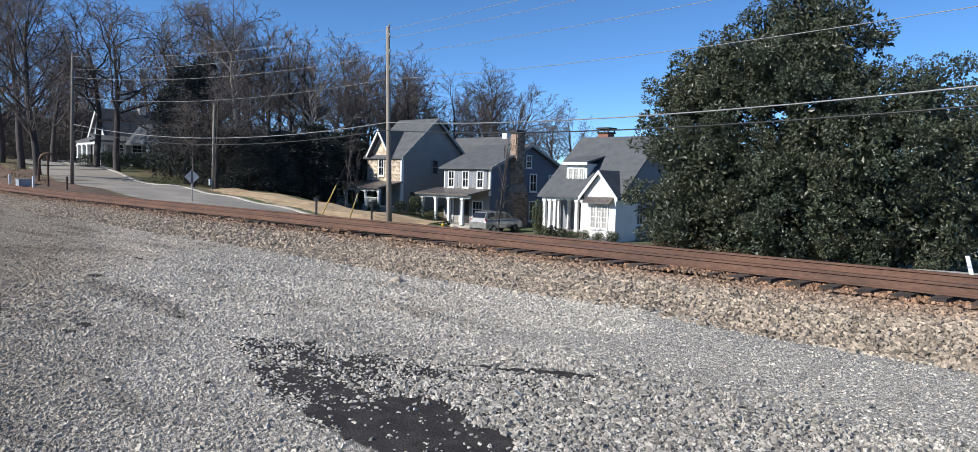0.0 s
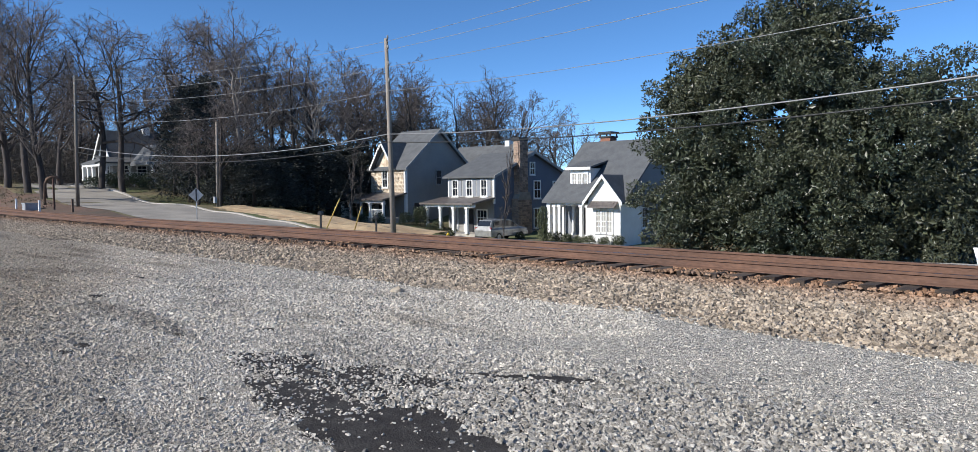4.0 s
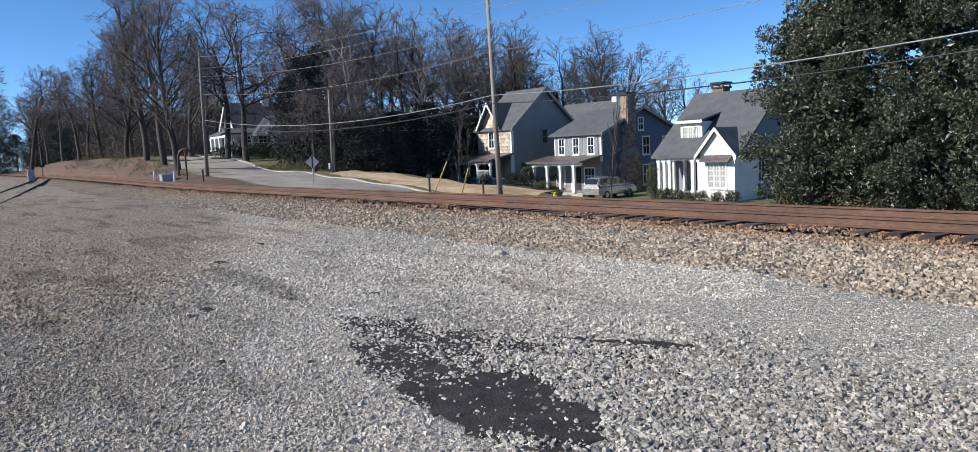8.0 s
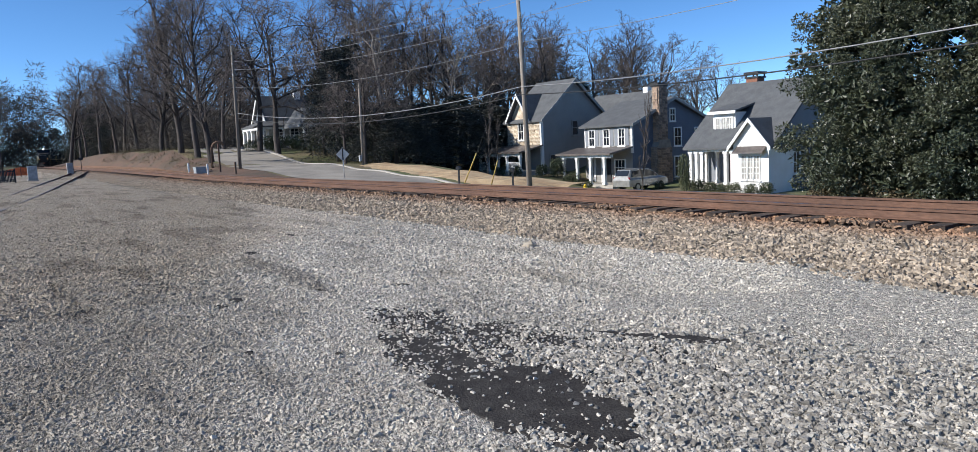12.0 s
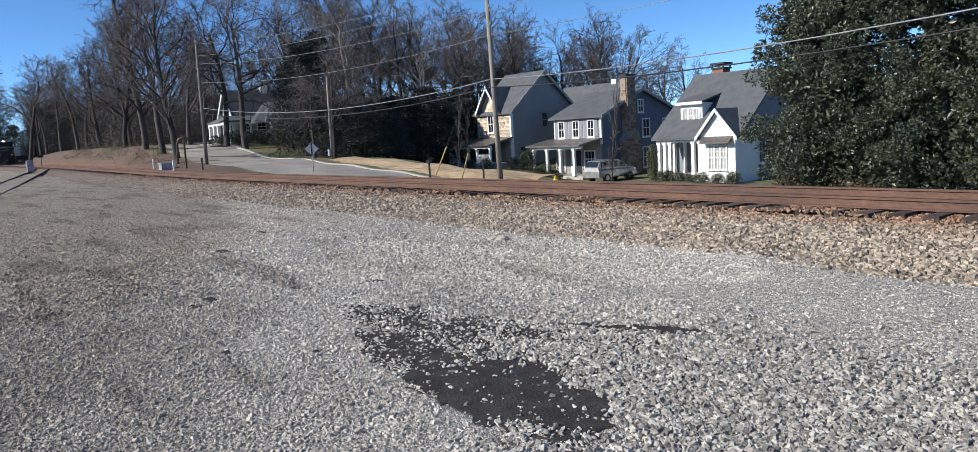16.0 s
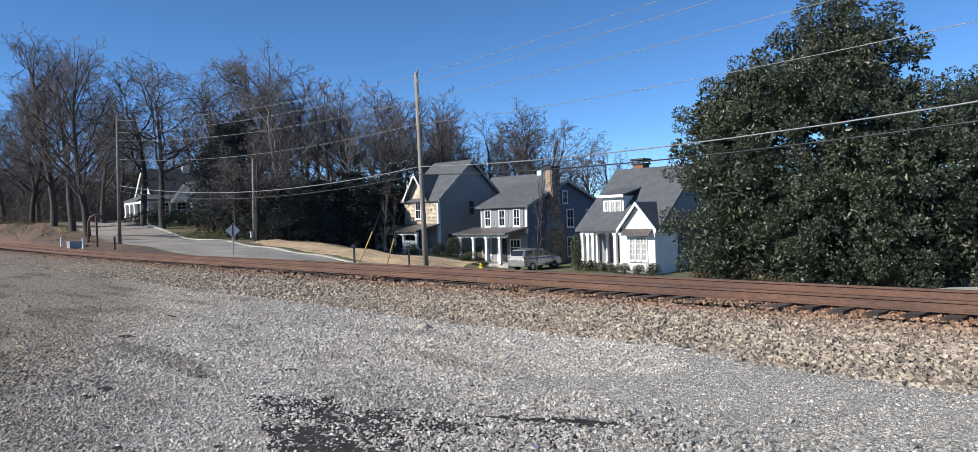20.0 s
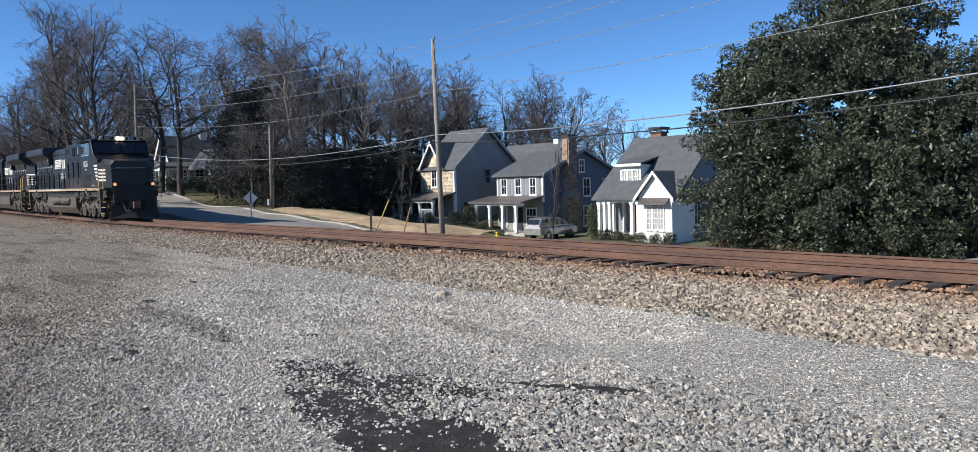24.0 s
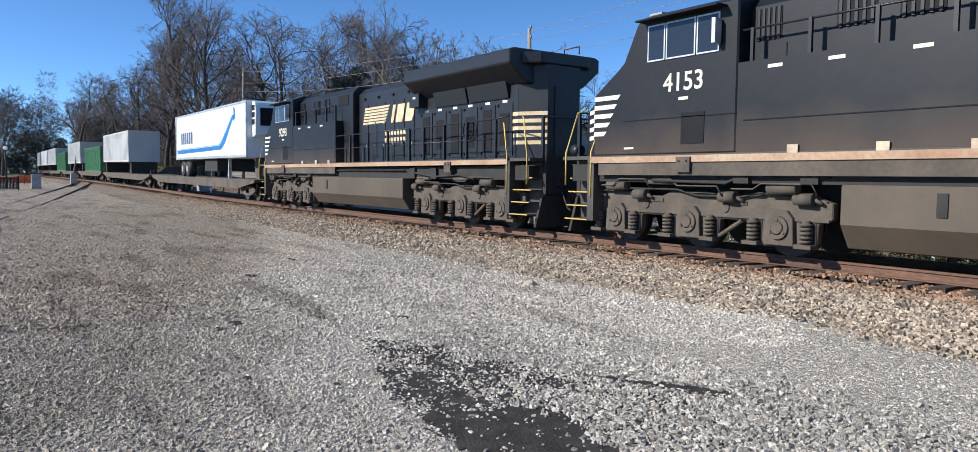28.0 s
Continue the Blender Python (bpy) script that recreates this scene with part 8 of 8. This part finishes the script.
def tar_patch():
    """A worn black tar patch on the lot with a ragged rim, a worn band and a thin tail beside it."""
    rnd = random.Random(8)
    for ctrl, lift, label in ((CORE, 0.007, "ragged black tar patch worn into the gravel"), (WORN, 0.004, "thin black tar stain under scattered stones"), (TAIL, 0.007, "thin black tar streak in the gravel")):
        closed = [*ctrl, ctrl[0]]
        rim = []
        for (x0, y0), (x1, y1) in zip(closed, closed[1:]):
            for k in range(9):
                t = k / 9
                rim.append((x0 + (x1 - x0) * t + rnd.uniform(-0.07, 0.07), y0 + (y1 - y0) * t + rnd.uniform(-0.045, 0.045)))
        bm = bmesh.new()
        cx, cy = sum(p[0] for p in rim) / len(rim), sum(p[1] for p in rim) / len(rim)
        rings = []
        for k in (1.0, 0.97, 0.6, 0.25):
            rings.append([bm.verts.new((cx + (x - cx) * k, cy + (y - cy) * k, ground_z(cx + (x - cx) * k, cy + (y - cy) * k) + (-0.01 if k == 1 else lift))) for x, y in rim])
        n = len(rim)
        for r0, r1 in zip(rings, rings[1:]):
            for i in range(n):
                bm.faces.new((r0[i], r0[(i + 1) % n], r1[(i + 1) % n], r1[i]))
        bm.faces.new(rings[-1])
        bmesh.ops.recalc_face_normals(bm, faces=bm.faces)
        tagged(part("tar_patch", bm, M_ASPHALT), label, "tar patch", kind="structure")
    for x, y, r in ((-11.5, 3.5, 0.26), (-7.47, 4.0, 0.16), (-7.85, 2.22, 0.2), (-7.6, 2.0, 0.14), (-13.8, 4.95, 0.22), (-5.63, 1.67, 0.07), (-7.8, 3.15, 0.09), (-5.14, 2.2, 0.06), (-8.0, 3.3, 0.07)):
        bm = bmesh.new()
        rings = []
        for k, z in ((1.0, -0.004), (0.7, 0.008), (0.3, 0.012)):
            rings.append([bm.verts.new((x + k * r * math.cos(a) * rnd.uniform(0.45, 1.35), y + k * 0.5 * r * math.sin(a) * rnd.uniform(0.45, 1.35), ground_z(x, y) + z + rnd.uniform(-0.004, 0.006))) for a in [q * math.pi / 10 for q in range(20)]])
        for r0, r1 in zip(rings, rings[1:]):
            for i in range(20):
                bm.faces.new((r0[i], r0[(i + 1) % 20], r1[(i + 1) % 20], r1[i]))
        bm.faces.new(rings[-1])
        tagged(part("tar_clump", bm, M_ASPHALT), "small clump of black tar on gravel", "tar patch", "tar clumps")


tar_patch()


def inside(px, py, poly):
    c = np.zeros(len(px), dtype=bool)
    n = len(poly)
    for i in range(n):
        x0, y0 = poly[i]
        x1, y1 = poly[(i + 1) % n]
        hit = ((y0 > py) != (y1 > py)) & (px < (x1 - x0) * (py - y0) / (y1 - y0 + 1e-12) + x0)
        c ^= hit
    return c


CUBE_V = np.array([(x, y, z) for z in (-1, 1) for y in (-1, 1) for x in (-1, 1)], dtype=float)
CUBE_F = np.array([(4, 5, 7, 6), (0, 1, 5, 4), (2, 6, 7, 3), (0, 4, 6, 2), (1, 3, 7, 5)])


def stones(name, mat, px, py, pz, size, seed, label, flat=0.55, sunk=0.3):
    """Broken angular stones, each of its own shape, lying flat or a little tilted, joined."""
    rs = np.random.RandomState(seed)
    n = len(px)
    v = np.repeat(CUBE_V[None], n, axis=0)
    v[:, 4:, :2] *= rs.uniform(0.35, 0.95, (n, 1, 2))
    v[:, 4:, :2] += rs.uniform(-0.35, 0.35, (n, 1, 2))
    v += rs.uniform(-0.38, 0.38, (n, 8, 3))
    v *= np.stack([rs.uniform(0.8, 1.45, n), rs.uniform(0.55, 1.0, n), flat * rs.uniform(0.6, 1.3, n)], 1)[:, None] * size[:, None, None]
    ax, ay, az = rs.normal(0, 0.3, n), rs.normal(0, 0.3, n), rs.uniform(0, 2 * np.pi, n)
    y, z = v[..., 1] * np.cos(ax)[:, None] - v[..., 2] * np.sin(ax)[:, None], v[..., 1] * np.sin(ax)[:, None] + v[..., 2] * np.cos(ax)[:, None]
    x, z = v[..., 0] * np.cos(ay)[:, None] + z * np.sin(ay)[:, None], -v[..., 0] * np.sin(ay)[:, None] + z * np.cos(ay)[:, None]
    x, y = x * np.cos(az)[:, None] - y * np.sin(az)[:, None], x * np.sin(az)[:, None] + y * np.cos(az)[:, None]
    v = np.stack([x, y, z], 2) + np.stack([px, py, pz + size * sunk], 1)[:, None]
    f = (CUBE_F[None] + 8 * np.arange(n)[:, None, None]).reshape(-1, 4)
    return tagged(new(name, raw_mesh(name, v.reshape(-1, 3), f, mat)), label, "gravel", kind="stuff")


def heights(px, py):
    return np.array([ground_z(x, y) for x, y in zip(px, py)])


def dusty_at(px, py, rs):
    """Where the trodden, dirtier stretch of the lot lies."""
    k = np.clip((-0.33 * px - 0.94 * py + 0.35 * np.sin(px * 1.7 + py) + 0.25 * np.sin(py * 3.1 - px * 0.8) + 1.15) / 1.1, 0, 1)
    return rs.random_sample(len(px)) < 0.85 * k


def bare_tar(px, py, wob, u, in_band, in_worn):
    """Where loose stones have not settled on the tar: bare in its middle, more of them to its rim."""
    core = np.array(CORE)
    mid = core.mean(0)
    patchy = np.clip(0.5 + 0.55 * np.sin(px * 5.1 + 2 * np.sin(py * 4)) * np.sin(py * 7.3 + px * 2.2), 0, 1)
    speck = np.clip(0.5 + 0.4 * np.sin(px * 11.3 + 3 * np.sin(py * 9.1)) + 0.35 * np.sin(py * 17.7 - px * 6.4 + 1.5 * np.sin(px * 13)), 0, 1)
    wy = py + wob + 0.10 * np.sin(px * 3.7 + py * 6) + 0.05 * np.sin(px * 15.1)
    wx = px + 0.12 * np.sin(py * 8.3 + px * 2) + 0.05 * np.sin(py * 25.0)
    off = inside(wx, wy, mid + (core - mid) * np.array((1.06, 1.1))) & (u < 0.25 + 0.7 * speck)
    off |= inside(wx, wy, mid + (core - mid) * np.array((0.97, 0.95))) & (u < np.where(px < -3.9, 0.5, 0.75) + 0.25 * speck)
    off |= inside(wx, wy, mid + (core - mid) * np.array((0.86, 0.76))) & (u < np.where(px < -3.9, 0.84, 0.97))
    off |= inside(wx, wy, np.array(BAND)) & (u < in_band + 0.45 * patchy)
    off |= inside(wx, wy, np.array(WORN)) & (u < in_worn + 0.3 * patchy)
    return off | inside(px, py + wob * 0.7, np.array(TAIL)) & (u < 0.78 + 0.22 * speck)


def chalky(px, py):
    """The smooth dusty stretch before the ballast bank."""
    return (py + 0.12 * px + 0.3 * np.sin(px * 1.9) + 0.2 * np.sin(px * 4.3 + py * 2) > 4.4) & (px > -4.7 + 0.5 * np.sin(py * 2.1))


def scatter_gravel():
    rs = np.random.RandomState(4)
    # fine gravel over the lot, densest where the camera stands
    n = 185000
    dist = 2.0 + np.abs(rs.normal(0, 0.35, n)) + 9.6 * rs.random_sample(n) ** 1.25 + rs.exponential(2.2, n) * (rs.random_sample(n) < 0.2)
    a = np.radians(rs.uniform(3, 92, n) + rs.normal(0, 2.5, n))
    px, py = -np.sin(a) * dist, np.cos(a) * dist
    keep = py < 8.2 + 0.35 * np.sin(px * 0.9)
    wob = 0.06 * np.sin(px * 9.0) + 0.05 * np.sin(px * 23.0 + 1)
    u = rs.random_sample(n)
    keep &= ~bare_tar(px, py, wob, u, 0.5, 0.26)
    keep &= ~(chalky(px, py) & (rs.random_sample(n) < 0.55))
    px, py, dist = px[keep], py[keep], dist[keep]
    size = 0.0060 * np.exp(np.clip(rs.normal(0, 0.42, len(px)), -0.9, 0.8)) * (1 + 0.07 * np.maximum(dist - 3.5, 0)) * np.where(chalky(px, py), 0.68, 1.0)
    z, dusty = heights(px, py) + np.where(inside(px, py, np.array(CORE)) | inside(px, py, np.array(WORN)), 0.006, 0.0), dusty_at(px, py, rs)
    for name, mat, ok, seed, label in (("lot_gravel", M_STONE_LOT, ~dusty, 1, "crushed pale limestone gravel of the lot"), ("dusty_gravel", M_STONE_DUSTY, dusty, 11, "trodden dirty brown-grey gravel of the lot")):
        stones(name, mat, px[ok], py[ok], z[ok], size[ok], seed, label)
    # coarser stones beside and over the tar
    n = 21000
    px, py = rs.normal(-2.3, 1.25, n), rs.normal(3.35, 0.8, n)
    wide = rs.random_sample(n) < 0.3
    px = np.where(wide, rs.uniform(-6.6, -1.0, n), px)
    py = np.where(wide, rs.normal(3.6, 0.42, n) - 0.12 * (px + 4), py)
    wob = 0.06 * np.sin(px * 9.0) + 0.05 * np.sin(px * 23.0 + 1)
    u = rs.random_sample(n)
    keep = ~bare_tar(px, py, wob, u, 0.4, 0.18) & (np.hypot(px, py) > 2.3) & (py > 1.2)
    keep &= ~((px < -3.0) & (py < 2.7 - 0.22 * (px + 3.0)) & (u < 0.9))
    px, py = px[keep], py[keep]
    size = 0.0112 * np.exp(np.clip(rs.normal(0, 0.38, len(px)), -0.8, 0.62)) * np.where(px < -4.2, 0.75, 1.0)
    stones("coarse_gravel", M_STONE_COARSE, px, py, heights(px, py) + 0.006, size, 6, "coarse broken grey stones round the tar")
    # loose stones over the worn stain
    n = 2000
    px, py = rs.uniform(-6.8, -2.6, n), rs.uniform(2.75, 4.25, n)
    wob = 0.06 * np.sin(px * 9.0) + 0.05 * np.sin(px * 23.0 + 1)
    ok = inside(px, py, np.array(WORN)) & ~bare_tar(px, py, wob, rs.random_sample(n), 0.1, 0.0)
    px, py = px[ok], py[ok]
    stones("tar_gravel", M_STONE_LOT, px, py, heights(px, py) + 0.006, 0.0082 * np.exp(rs.normal(0, 0.4, len(px))), 16, "loose pale stones over the tar stain")
    n = 56000
    d = 8.5 + 38 * rs.random_sample(n) ** 1.8
    a = np.radians(rs.uniform(45, 92, n))
    px, py = -np.sin(a) * d, np.cos(a) * d
    keep = py < 8.0
    px, py = px[keep], py[keep]
    stones("far_lot_gravel", M_STONE_DUSTY, px, py, heights(px, py), 0.013 * np.exp(np.clip(rs.normal(0, 0.4, len(px)), -0.8, 0.6)), 2, "scattered grey gravel of the lot")
    # the ballast bank along the line
    for name, x0, x1, n, lo, hi, seed in (("ballast_stones", -15, 4, 56000, 0.014, 0.032, 3), ("far_ballast_stones", -60, -15, 36000, 0.02, 0.04, 4)):
        px = rs.uniform(x0, x1, n)
        py = rs.uniform(D - 5.2, D + 1.6, n)
        ok = py > D - 4.75 + 0.35 * np.sin(px * 0.9) + 0.2 * np.sin(px * 2.3 + 1) + np.minimum(rs.normal(0, 0.3, n), 0.3)
        px, py = px[ok], py[ok]
        z = heights(px, py)
        size = rs.uniform(lo, hi, len(px))
        between = py > D - 1.35
        z = np.where(between, z + 0.045 + 0.03 * np.sin(px * 1.7) * np.sin(px * 0.6 + py), z)
        stones(name, M_STONE, px, py, z, size, seed, "tan and grey crushed ballast stones", 0.7, 0.35)
    stones("loose_rock", M_CREAMSTONE, np.array([-8.87]), np.array([6.95]), heights([-8.87], [6.95]), np.array([0.10]), 21, "single pale rock lying on the gravel", 0.6)


scatter_gravel()
motions()
